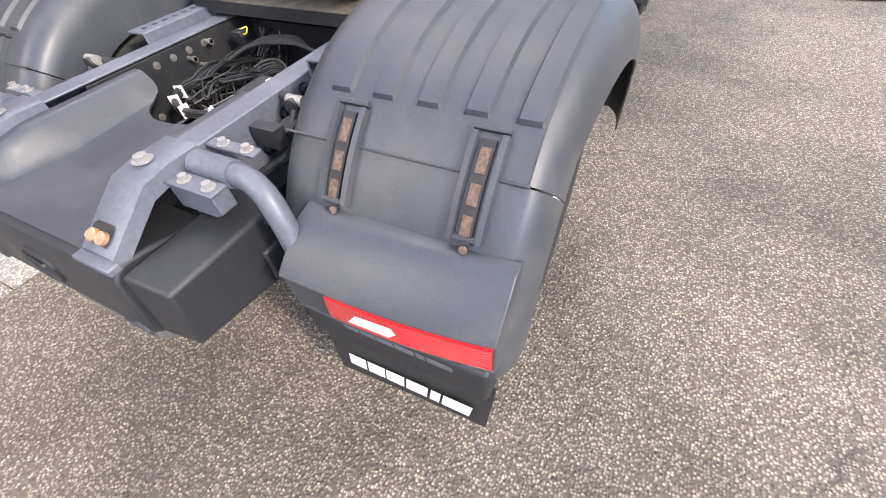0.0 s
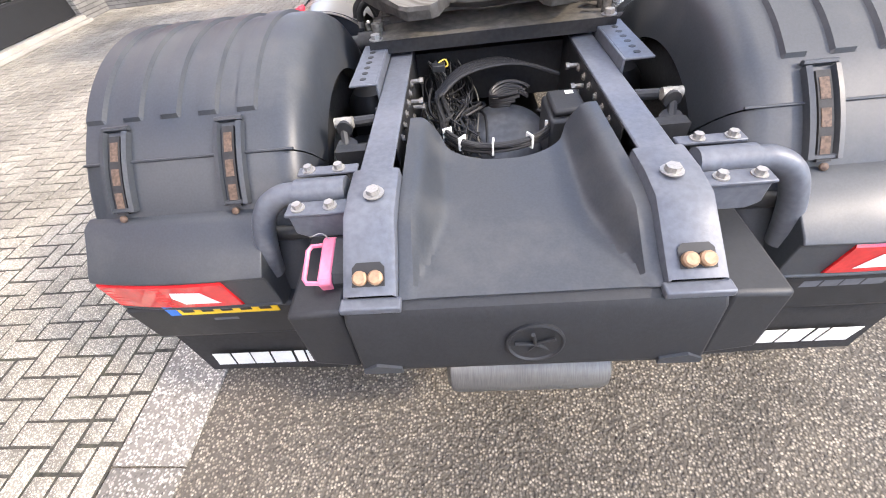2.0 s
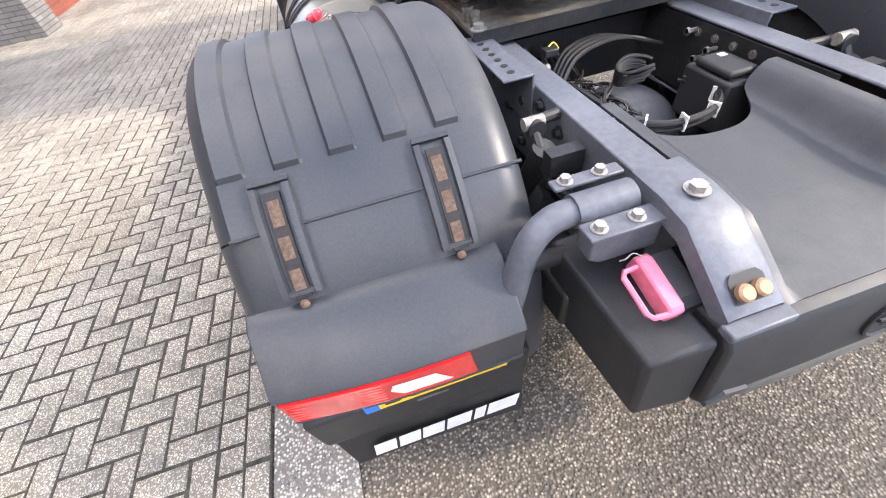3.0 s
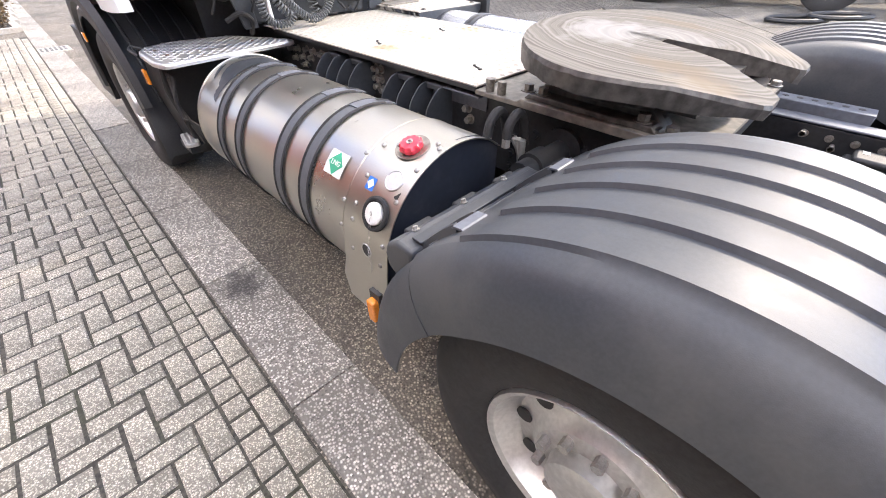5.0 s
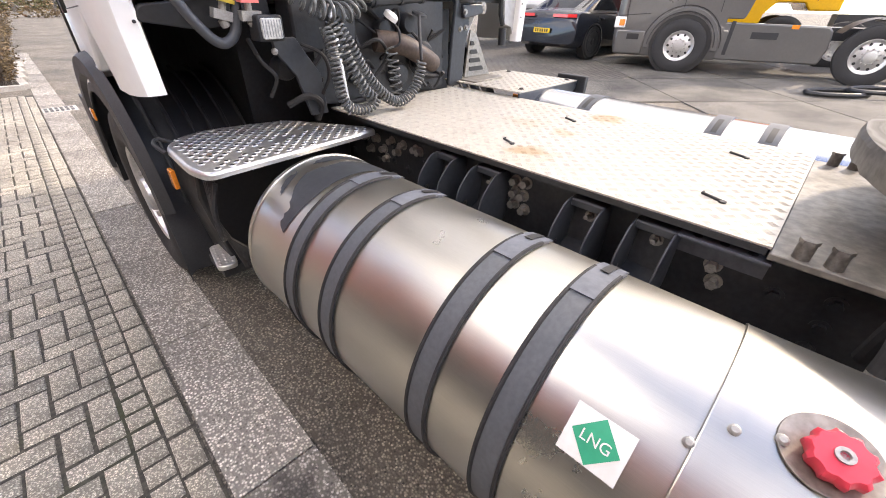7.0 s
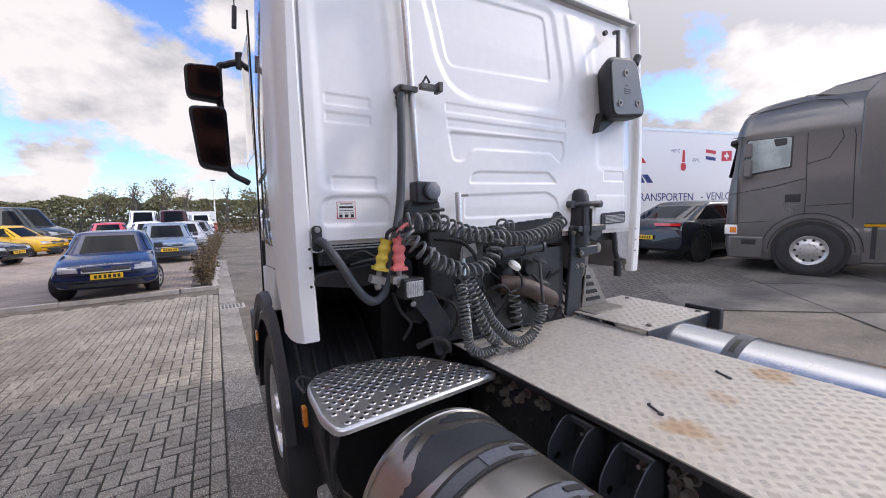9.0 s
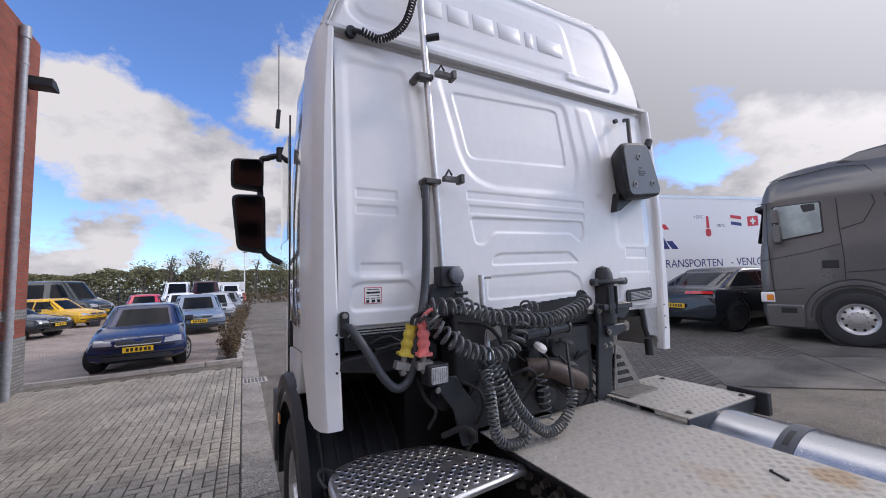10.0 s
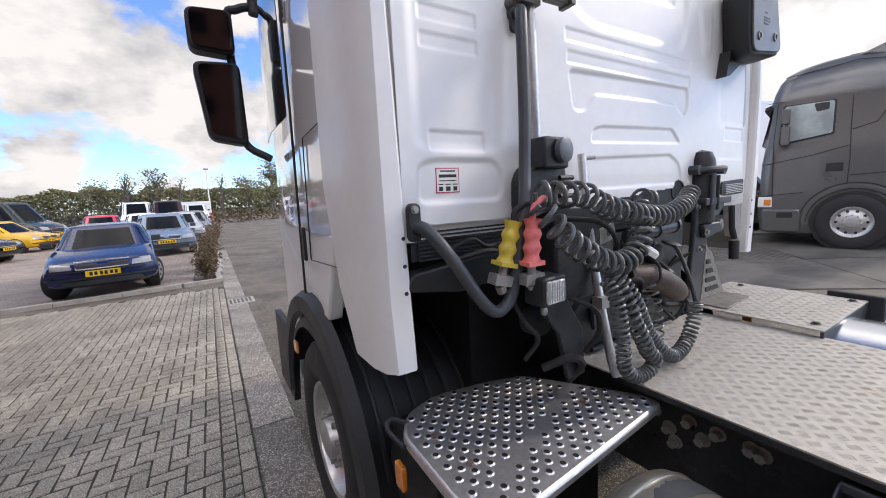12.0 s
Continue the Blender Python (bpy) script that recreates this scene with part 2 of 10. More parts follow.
white_gloss = material("white_gloss_paint", (0.80, 0.80, 0.785), 0.10, grain=0.01, scale=20, stain=0.15, stain_scale=1.6, stain_color=(0.76, 0.75, 0.73), coat=0.9, rough_var=0.03)
white_print = material("white_print", (0.78, 0.78, 0.74), 0.5, grain=0.05, scale=80, stain=0.2, stain_scale=20)
bolt_zinc = material("zinc_bolt", (0.36, 0.35, 0.33), 0.5, metal=0.6, grain=0.12, scale=200, stain=0.3, stain_scale=40, stain_color=(0.4, 0.36, 0.3))
rust = material("rusty_metal", (0.115, 0.075, 0.053), 0.8, grain=0.35, scale=120, bump=0.0006, bump_scale=180, stain=0.5, stain_scale=25, stain_color=(0.07, 0.045, 0.03))
rust_brown = material("rusty_pipe", (0.055, 0.036, 0.028), 0.6, grain=0.3, scale=60, bump=0.0006, bump_scale=120, stain=0.5, stain_scale=14, stain_color=(0.10, 0.06, 0.04))
amber_bolt = material("amber_bolt", (0.38, 0.24, 0.145), 0.5, metal=0.3, grain=0.2, scale=90, stain=0.3, stain_scale=30)
pink = material("pink_plastic", (0.76, 0.19, 0.29), 0.45, grain=0.08, scale=60, stain=0.25, stain_scale=20, stain_color=(0.6, 0.18, 0.28))
coral = material("coral_plastic", (0.80, 0.20, 0.19), 0.42, grain=0.08, scale=60, stain=0.2, stain_scale=25)
yellow_plastic = material("yellow_plastic", (0.62, 0.47, 0.06), 0.45, grain=0.1, scale=60, stain=0.3, stain_scale=25)
red_lens = material("red_lens", (0.62, 0.018, 0.022), 0.12, grain=0.1, scale=60, stain=0.5, stain_scale=12, stain_color=(0.40, 0.01, 0.014), coat=0.8)
clear_lens = material("clear_lens", (0.78, 0.76, 0.74), 0.15, grain=0.06, scale=90, coat=0.6)
head_lens = material("headlight_lens", (0.30, 0.31, 0.32), 0.12, grain=0.15, scale=25, coat=0.8)
amber_lens = material("amber_lens", (0.75, 0.24, 0.03), 0.2, grain=0.1, scale=90, coat=0.6)
red_cap = material("red_cap", (0.70, 0.045, 0.075), 0.38, grain=0.1, scale=60, stain=0.2, stain_scale=30)
cap_white = material("cap_white", (0.72, 0.71, 0.68), 0.4, grain=0.06, scale=60, stain=0.3, stain_scale=20, stain_color=(0.45, 0.42, 0.36))
sign_green = material("sign_green", (0.02, 0.36, 0.20), 0.4, grain=0.05, scale=60)
sign_blue = material("sign_blue", (0.01, 0.16, 0.58), 0.4, grain=0.05, scale=60)
sign_yellow = material("plate_yellow", (0.80, 0.50, 0.02), 0.4, grain=0.05, scale=60)
# black for print, seams and trim, and for darkness painted into holes and recesses
print_shade_black = material("print_and_shade_black", (0.015, 0.015, 0.015), 0.5, grain=0.1, scale=60)
asphalt = speckled("asphalt_aggregate", (0.285, 0.247, 0.193), (0.52, 0.45, 0.35), (0.042, 0.036, 0.029), 92, 0.006, 0.8, 0.34, cracks=True)
gutter_mat = speckled("gutter_concrete", (0.53, 0.485, 0.415), (0.82, 0.77, 0.69), (0.10, 0.09, 0.078), 92, 0.0045, 0.85, 0.4, vary=0.12)
joint_soil = material("joint_soil", (0.060, 0.055, 0.044), 0.95, grain=0.4, scale=60, bump=0.004, bump_scale=120, stain=0.6, stain_scale=2.5, stain_color=(0.040, 0.050, 0.020))
paver_look = ((0.64, 0.585, 0.475), (0.84, 0.775, 0.65), (0.31, 0.28, 0.225), 150, 0.0026, 0.85, 0.3)
paver_mat = speckled("concrete_paver", *paver_look, vary=0.10)
paver_far = speckled("concrete_paver_far", *paver_look, vary=0.10, island=True)
chassis_grey = material("chassis_dark_grey", (0.030, 0.034, 0.040), 0.42, grain=0.15, scale=60, stain=0.3, stain_scale=8)


def ringed(name):
    """Steel scraped in rings by trailers, brown with old grease outside."""
    m = material(name, (0.33, 0.31, 0.28), 0.70, metal=0.0, spec=0.04, grain=0.2, scale=40, stain=0.5, stain_scale=4, stain_color=(0.17, 0.145, 0.11))
    n, l = m.node_tree.nodes, m.node_tree.links
    b = n["Principled BSDF"]
    co = n.new("ShaderNodeTexCoord")
    sep = n.new("ShaderNodeSeparateXYZ")
    mp = n.new("ShaderNodeMapping")
    mp.inputs["Location"].default_value = (0, -1.27, 0)
    mp.inputs["Scale"].default_value = (1, 1, 0)
    l.new(co.outputs["Object"], mp.inputs[0])
    ln = n.new("ShaderNodeVectorMath")
    ln.operation = "LENGTH"
    l.new(mp.outputs[0], ln.inputs[0])
    wob = n.new("ShaderNodeTexNoise")
    wob.inputs["Scale"].default_value = 6.0
    l.new(co.outputs["Object"], wob.inputs["Vector"])
    ad = n.new("ShaderNodeMath")
    ad.operation = "MULTIPLY_ADD"
    ad.inputs[1].default_value = 0.05
    l.new(wob.outputs[0], ad.inputs[0])
    l.new(ln.outputs["Value"], ad.inputs[2])
    cmb = n.new("ShaderNodeCombineXYZ")
    l.new(ad.outputs[0], cmb.inputs[0])
    ns = n.new("ShaderNodeTexNoise")
    ns.inputs["Scale"].default_value, ns.inputs["Detail"].default_value = 55.0, 5.0
    l.new(cmb.outputs[0], ns.inputs["Vector"])
    rp = n.new("ShaderNodeValToRGB")
    rp.color_ramp.elements[0].position, rp.color_ramp.elements[1].position = 0.38, 0.64
    rp.color_ramp.elements[0].color, rp.color_ramp.elements[1].color = (0.105, 0.096, 0.082, 1), (0.205, 0.193, 0.172, 1)
    l.new(ns.outputs[0], rp.inputs[0])
    l.new(rp.outputs[0], b.inputs["Base Color"])
    bp = n.new("ShaderNodeBump")
    bp.inputs["Distance"].default_value = 0.00025
    l.new(ns.outputs[0], bp.inputs["Height"])
    l.new(bp.outputs[0], b.inputs["Normal"])
    return m


line_rubber = material("line_rubber", (0.010, 0.010, 0.011), 0.5, grain=0.25, scale=60, stain=0.3, stain_scale=12, stain_color=(0.03, 0.028, 0.025))
cable_grey = material("cable_grey", (0.12, 0.115, 0.10), 0.5, grain=0.2, scale=60)
plate_worn = material("worn_mounting_plate", (0.19, 0.175, 0.15), 0.5, metal=0.25, grain=0.25, scale=30, bump=0.0008, bump_scale=60, stain=0.7, stain_scale=5, stain_color=(0.055, 0.047, 0.038))
polished_tank = material("polished_tank", (0.46, 0.47, 0.49), 0.24, metal=1.0, grain=0.04, scale=30, stretch=(40, 0.6, 40), stain=0.2, stain_scale=3, stain_color=(0.62, 0.6, 0.57))
stud_steel = material("stud_steel", (0.20, 0.185, 0.165), 0.45, metal=0.6, grain=0.25, scale=80, stain=0.5, stain_scale=30, stain_color=(0.07, 0.055, 0.04))
bolt_dull = material("dull_bolt", (0.30, 0.285, 0.26), 0.45, metal=0.7, grain=0.2, scale=150, stain=0.5, stain_scale=35, stain_color=(0.12, 0.09, 0.06))
recess_dull = material("recess_dull", (0.30, 0.27, 0.235), 0.45, metal=0.7, grain=0.2, scale=60, stain=0.4, stain_scale=20, stain_color=(0.15, 0.12, 0.09))
edge_grey = material("edge_grey", (0.5, 0.5, 0.49), 0.4, grain=0.05)


def blotched(m, spots, color, edge=0.35):
    """Adds stains of given centres, radii and strength to a surface."""
    n, l = m.node_tree.nodes, m.node_tree.links
    b = n["Principled BSDF"]
    geo = n.new("ShaderNodeNewGeometry")
    ns = n.new("ShaderNodeTexNoise")
    ns.inputs["Scale"].default_value, ns.inputs["Detail"].default_value = 14.0, 6.0
    l.new(geo.outputs["Position"], ns.inputs["Vector"])
    for x, y, rx, ry, power in spots:
        mp = n.new("ShaderNodeMapping")
        mp.vector_type = "TEXTURE"
        mp.inputs["Location"].default_value, mp.inputs["Scale"].default_value = (x, y, 0), (rx, ry, 100)
        l.new(geo.outputs["Position"], mp.inputs[0])
        ln = n.new("ShaderNodeVectorMath")
        ln.operation = "LENGTH"
        l.new(mp.outputs[0], ln.inputs[0])
        ad = n.new("ShaderNodeMath")
        ad.operation = "MULTIPLY_ADD"
        ad.inputs[1].default_value = -1.4
        l.new(ns.outputs[0], ad.inputs[0])
        l.new(ln.outputs["Value"], ad.inputs[2])
        mr = n.new("ShaderNodeMapRange")
        mr.interpolation_type = "SMOOTHSTEP"
        mr.inputs[1].default_value, mr.inputs[2].default_value = 0.3 - edge - 0.3, 0.3
        mr.inputs[3].default_value, mr.inputs[4].default_value = power, 0.0
        l.new(ad.outputs[0], mr.inputs[0])
        mx = n.new("ShaderNodeMix")
        mx.data_type = "RGBA"
        l.new(mr.outputs[0], mx.inputs["Factor"])
        l.new(b.inputs["Base Color"].links[0].from_socket, mx.inputs["A"])
        mx.inputs["B"].default_value = (*color, 1)
        l.new(mx.outputs["Result"], b.inputs["Base Color"])


coupling_mat = ringed("scraped_coupling")
tread_alu = material("tread_aluminium", (0.46, 0.43, 0.37), 0.50, metal=0.2, grain=0.10, scale=60, bump=0.0002, bump_scale=200, stain=0.38, stain_scale=2.2, stain_color=(0.40, 0.345, 0.27), rough_var=0.1)
blotched(tread_alu, ((-0.28, 2.48, 0.09, 0.12, 0.8), (0.03, 2.51, 0.08, 0.07, 0.55), (0.40, 2.49, 0.12, 0.10, 0.75), (0.05, 2.72, 0.10, 0.14, 0.3)), (0.37, 0.24, 0.12))
blotched(coupling_mat, ((-0.40, 0.95, 0.10, 0.16, 0.5), (0.3, 0.9, 0.09, 0.1, 0.5)), (0.26, 0.225, 0.175))
blotched(coupling_mat, ((-0.06, 1.42, 0.26, 0.20, 0.6), (0.12, 1.22, 0.14, 0.22, 0.4)), (0.30, 0.295, 0.28))
blotched(coupling_mat, ((-0.30, 1.05, 0.10, 0.22, 0.6), (0.34, 1.30, 0.08, 0.2, 0.5)), (0.16, 0.125, 0.085))
blotched(gutter_mat, ((-1.36, 2.55, 0.13, 0.17, 0.75), (-1.42, 0.95, 0.06, 0.1, 0.6)), (0.03, 0.028, 0.026))
mirror_mat = material("mirror_glass", (0.10, 0.12, 0.13), 0.03, metal=1.0, grain=0.0)
spiral_mat = material("spiral_rubber", (0.105, 0.112, 0.112), 0.36, grain=0.2, scale=80, stain=0.3, stain_scale=9, stain_color=(0.07, 0.075, 0.07))


def bricked(name, c1, c2, mortar, width, height, gap, rough=0.85, bump=0.003, axes="yz", offset=0.5):
    """Small masonry, too far off to be built stone by stone."""
    m = bpy.data.materials.new(name)
    m.use_nodes = True
    n, l = m.node_tree.nodes, m.node_tree.links
    b = n["Principled BSDF"]
    co = n.new("ShaderNodeTexCoord")
    sep = n.new("ShaderNodeSeparateXYZ")
    l.new(co.outputs["Object"], sep.inputs[0])
    cmb = n.new("ShaderNodeCombineXYZ")
    idx = {"x": 0, "y": 1, "z": 2}
    if axes == "sz":
        ad = n.new("ShaderNodeMath")
        l.new(sep.outputs[0], ad.inputs[0])
        l.new(sep.outputs[1], ad.inputs[1])
        l.new(ad.outputs[0], cmb.inputs[0])
        l.new(sep.outputs[2], cmb.inputs[1])
    else:
        l.new(sep.outputs[idx[axes[0]]], cmb.inputs[0])
        l.new(sep.outputs[idx[axes[1]]], cmb.inputs[1])
    br = n.new("ShaderNodeTexBrick")
    br.offset = offset
    br.inputs["Scale"].default_value = 1.0
    br.inputs["Brick Width"].default_value, br.inputs["Row Height"].default_value, br.inputs["Mortar Size"].default_value = width, height, gap
    br.inputs["Color1"].default_value, br.inputs["Color2"].default_value, br.inputs["Mortar"].default_value = (*c1, 1), (*c2, 1), (*mortar, 1)
    br.inputs["Bias"].default_value = 0.1
    l.new(cmb.outputs[0], br.inputs["Vector"])
    ns = n.new("ShaderNodeTexNoise")
    ns.inputs["Scale"].default_value, ns.inputs["Detail"].default_value = 1.3, 8.0
    l.new(co.outputs["Object"], ns.inputs["Vector"])
    mr = n.new("ShaderNodeMapRange")
    mr.inputs[1].default_value, mr.inputs[2].default_value, mr.inputs[3].default_value, mr.inputs[4].default_value = 0.3, 0.7, 0.78, 1.18
    l.new(ns.outputs[0], mr.inputs[0])
    hv = n.new("ShaderNodeHueSaturation")
    l.new(mr.outputs[0], hv.inputs["Value"])
    l.new(br.outputs["Color"], hv.inputs["Color"])
    l.new(hv.outputs["Color"], b.inputs["Base Color"])
    b.inputs["Roughness"].default_value = rough
    bp = n.new("ShaderNodeBump")
    bp.invert = True
    bp.inputs["Distance"].default_value = bump
    l.new(br.outputs["Fac"], bp.inputs["Height"])
    l.new(bp.outputs[0], b.inputs["Normal"])
    return m


red_brick = bricked("red_brick", (0.36, 0.085, 0.045), (0.27, 0.062, 0.035), (0.16, 0.13, 0.11), 0.22, 0.0625, 0.006, axes="sz")
grey_brick = bricked("grey_brick", (0.30, 0.29, 0.27), (0.22, 0.215, 0.205), (0.12, 0.115, 0.11), 0.22, 0.0625, 0.006, axes="sz")
cobbles = bricked("grey_yard_blocks", (0.135, 0.122, 0.102), (0.098, 0.088, 0.074), (0.030, 0.02, 0.018), 0.21, 0.105, 0.009, axes="xy")
lot_blocks = bricked("parking_blocks", (0.38, 0.305, 0.25), (0.31, 0.25, 0.205), (0.15, 0.12, 0.10), 0.21, 0.105, 0.008, axes="xy")
slab_mat = speckled("yard_concrete", (0.225, 0.205, 0.172), (0.31, 0.285, 0.245), (0.15, 0.135, 0.115), 160, 0.001, 0.85, 0.45, vary=0.1)
kerb_mat = material("kerb_concrete", (0.44, 0.41, 0.36), 0.85, grain=0.18, scale=60, bump=0.001, bump_scale=120, stain=0.4, stain_scale=4)
car_paint = {}


def paint(name, color, rough=0.25, metal=0.1):
    if name not in car_paint:
        car_paint[name] = material(name, color, rough, metal=metal, grain=0.03, scale=30, stain=0.15, stain_scale=2, coat=0.5, spec=0.4, rough_var=0.03)
    return car_paint[name]


car_glass = material("car_glass", (0.008, 0.010, 0.012), 0.04, grain=0.05, spec=0.09)
# bright sky seen through the pane is put into this pale colour
backlit_glass = material("backlit_window_glass", (0.36, 0.42, 0.41), 0.06, grain=0.25, scale=3.0, spec=0.5)
shutter_mat = material("shutter_black", (0.022, 0.023, 0.025), 0.45, grain=0.1, scale=60, stain=0.2)
leaf_green = material("leaf_green", (0.165, 0.160, 0.075), 0.7, grain=0.35, scale=3.0, stain=0.7, stain_scale=0.5, stain_color=(0.20, 0.15, 0.08), vary=0.2, island=True)
leaf_autumn = material("leaf_autumn", (0.125, 0.085, 0.038), 0.7, grain=0.35, scale=3.0, stain=0.6, stain_scale=1.6, stain_color=(0.14, 0.055, 0.035), vary=0.3, island=True)
bark = material("bark", (0.11, 0.095, 0.08), 0.9, grain=0.3, scale=20, bump=0.004, bump_scale=30)

# ---- building tools ----
def box(bm, x0, x1, y0, y1, z0, z1, m=None):
    vs = [bm.verts.new(((m @ Vector(p)) if m else p)) for p in ((x0, y0, z0), (x1, y0, z0), (x1, y1, z0), (x0, y1, z0), (x0, y0, z1), (x1, y0, z1), (x1, y1, z1), (x0, y1, z1))]
    for q in ((3, 2, 1, 0), (4, 5, 6, 7), (0, 1, 5, 4), (1, 2, 6, 5), (2, 3, 7, 6), (3, 0, 4, 7)):
        bm.faces.new([vs[i] for i in q])
    return bm


def prism(bm, pts, axis, a, b):
    """A closed outline of 2D points, drawn out along an axis from a to b. Outline axes: x -> (y, z), y -> (x, z), z -> (x, y)."""
    put = {"x": lambda p, c: (c, p[0], p[1]), "y": lambda p, c: (p[0], c, p[1]), "z": lambda p, c: (p[0], p[1], c)}[axis]
    lo, hi = [bm.verts.new(put(p, a)) for p in pts], [bm.verts.new(put(p, b)) for p in pts]
    n = len(pts)
    bm.faces.new(lo)
    bm.faces.new(hi[::-1])
    for i in range(n):
        bm.faces.new((lo[i], hi[i], hi[(i + 1) % n], lo[(i + 1) % n]))
    bmesh.ops.recalc_face_normals(bm, faces=bm.faces[:])
    return bm


def ring_frame(way):
    way = Vector(way).normalized()
    side = way.cross(Vector((0, 0, 1)) if abs(way.z) < 0.9 else Vector((1, 0, 0))).normalized()
    return side, side.cross(way).normalized()


def cyl(bm, p0, p1, r, seg=16, r1=None, caps=True):
    p0, p1 = Vector(p0), Vector(p1)
    u, v = ring_frame(p1 - p0)
    r1 = r if r1 is None else r1
    rings = []
    for p, rr in ((p0, r), (p1, r1)):
        rings.append([bm.verts.new(p + rr * (math.cos(2 * math.pi * k / seg) * u + math.sin(2 * math.pi * k / seg) * v)) for k in range(seg)])
    for k in range(seg):
        bm.faces.new((rings[0][k], rings[0][(k + 1) % seg], rings[1][(k + 1) % seg], rings[1][k]))
    if caps:
        bm.faces.new(rings[0][::-1])
        bm.faces.new(rings[1])
    return bm


def turned(bm, origin, axis, profile, seg=32):
    """A body of revolution: profile rows are (distance along the axis, radius)."""
    origin, axis = Vector(origin), Vector(axis).normalized()
    u, v = ring_frame(axis)
    rings = []
    for d, r in profile:
        if r < 1e-5:
            rings.append([bm.verts.new(origin + d * axis)])
        else:
            rings.append([bm.verts.new(origin + d * axis + r * (math.cos(2 * math.pi * k / seg) * u + math.sin(2 * math.pi * k / seg) * v)) for k in range(seg)])
    for a, b in zip(rings, rings[1:]):
        for k in range(seg):
            k2 = (k + 1) % seg
            if len(a) == 1 and len(b) == 1:
                continue
            if len(a) == 1:
                bm.faces.new((a[0], b[k2], b[k]))
            elif len(b) == 1:
                bm.faces.new((a[k], a[k2], b[0]))
            else:
                bm.faces.new((a[k], a[k2], b[k2], b[k]))
    return bm


def smooth_path(pts, steps=8):
    pts = [Vector(p) for p in pts]
    if len(pts) < 3:
        return pts
    out = []
    ext = [2 * pts[0] - pts[1], *pts, 2 * pts[-1] - pts[-2]]
    for i in range(1, len(ext) - 2):
        a, b, c, d = ext[i - 1 : i + 3]
        for k in range(steps):
            t = k / steps
            out.append(0.5 * (2 * b + (c - a) * t + (2 * a - 5 * b + 4 * c - d) * t * t + (3 * b - a - 3 * c + d) * t**3))
    out.append(pts[-1])
    return out


def tube(bm, pts, r, seg=8, caps=True):
    """A round bar or hose along a row of points."""
    pts = [Vector(p) for p in pts]
    u = None
    rings = []
    for i, p in enumerate(pts):
        way = (pts[min(i + 1, len(pts) - 1)] - pts[max(i - 1, 0)]).normalized()
        if u is None:
            u, _ = ring_frame(way)
        u = (u - way * u.dot(way)).normalized()
        v = way.cross(u)
        rr = r[i] if isinstance(r, (list, tuple)) else r
        rings.append([bm.verts.new(p + rr * (math.cos(2 * math.pi * k / seg) * u + math.sin(2 * math.pi * k / seg) * v)) for k in range(seg)])
    for a, b in zip(rings, rings[1:]):
        for k in range(seg):
            bm.faces.new((a[k], a[(k + 1) % seg], b[(k + 1) % seg], b[k]))
    if caps:
        bm.faces.new(rings[0][::-1])
        bm.faces.new(rings[-1])
    return bm


def coil_points(pts, radius, pitch, per=12):
    """The centre line of a spiral cord wound round a row of points."""
    path = smooth_path(pts, 12)
    out, turn, u = [], 0.0, None
    for i in range(len(path) - 1):
        a, b = path[i], path[i + 1]
        way = b - a
        long = way.length
        way = way.normalized()
        if u is None:
            u, _ = ring_frame(way)
        u = (u - way * u.dot(way)).normalized()
        v = way.cross(u)
        n = max(1, int(long / pitch * per))
        for k in range(n):
            ang = turn + 2 * math.pi * (k / n) * long / pitch
            out.append(a.lerp(b, k / n) + radius * (math.cos(ang) * u + math.sin(ang) * v))
        turn += 2 * math.pi * long / pitch
    return out


def sheet(bm, rows, thick=0.0):
    """A surface from a grid of points; thick closes it into a body along its normals."""
    grid = [[bm.verts.new(p) for p in row] for row in rows]
    for a, b in zip(grid, grid[1:]):
        for k in range(len(a) - 1):
            bm.faces.new((a[k], a[k + 1], b[k + 1], b[k]))
    if thick:
        bm.normal_update()
        bmesh.ops.solidify(bm, geom=bm.faces[:], thickness=thick)
    return bm


def thing(name, at=(0, 0, 0), label="", category="", group="", kind="", parent=None):
    ob = new(name)
    ob.empty_display_size = 0.1
    ob.location = at
    return tagged(ob, label, category, group, kind)


def mesh_of(name, bm, mat, sharp=35):
    me = bpy.data.meshes.new(name)
    bmesh.ops.remove_doubles(bm, verts=bm.verts[:], dist=1e-5)
    bm.to_mesh(me)
    bm.free()
    me.materials.append(mat)
    me.polygons.foreach_set("use_smooth", [True] * len(me.polygons))
    me.set_sharp_from_angle(angle=radians(sharp))
    return me


def placed(ob):
    if ob.parent is None:
        return ob.matrix_basis.copy()
    return placed(ob.parent) @ ob.matrix_parent_inverse @ ob.matrix_basis


def part(name, bm, mat, parent=None, label="", bevel=0.0, seg=2, m=None, sharp=35):
    """Links a bmesh, in world places, as one mesh under a thing or a part."""
    ob = new(name, mesh_of(name, bm, mat, sharp))
    if parent is not None:
        ob.parent = parent
        ob.matrix_parent_inverse = placed(parent).inverted()
    if m is not None:
        ob.matrix_basis = m
    if bevel:
        mod = ob.modifiers.new("edges", "BEVEL")
        mod.width, mod.segments, mod.limit_method, mod.angle_limit = bevel, seg, "ANGLE", radians(40)
        mod.harden_normals = False
    if label:
        ob["label"] = label
    return ob


def solo(name, bm, mat, label, category, group="", kind="", bevel=0.0, seg=2, sharp=35):
    return tagged(part(name, bm, mat, None, "", bevel, seg, None, sharp), label, category, group, kind)


def B():
    return bmesh.new()


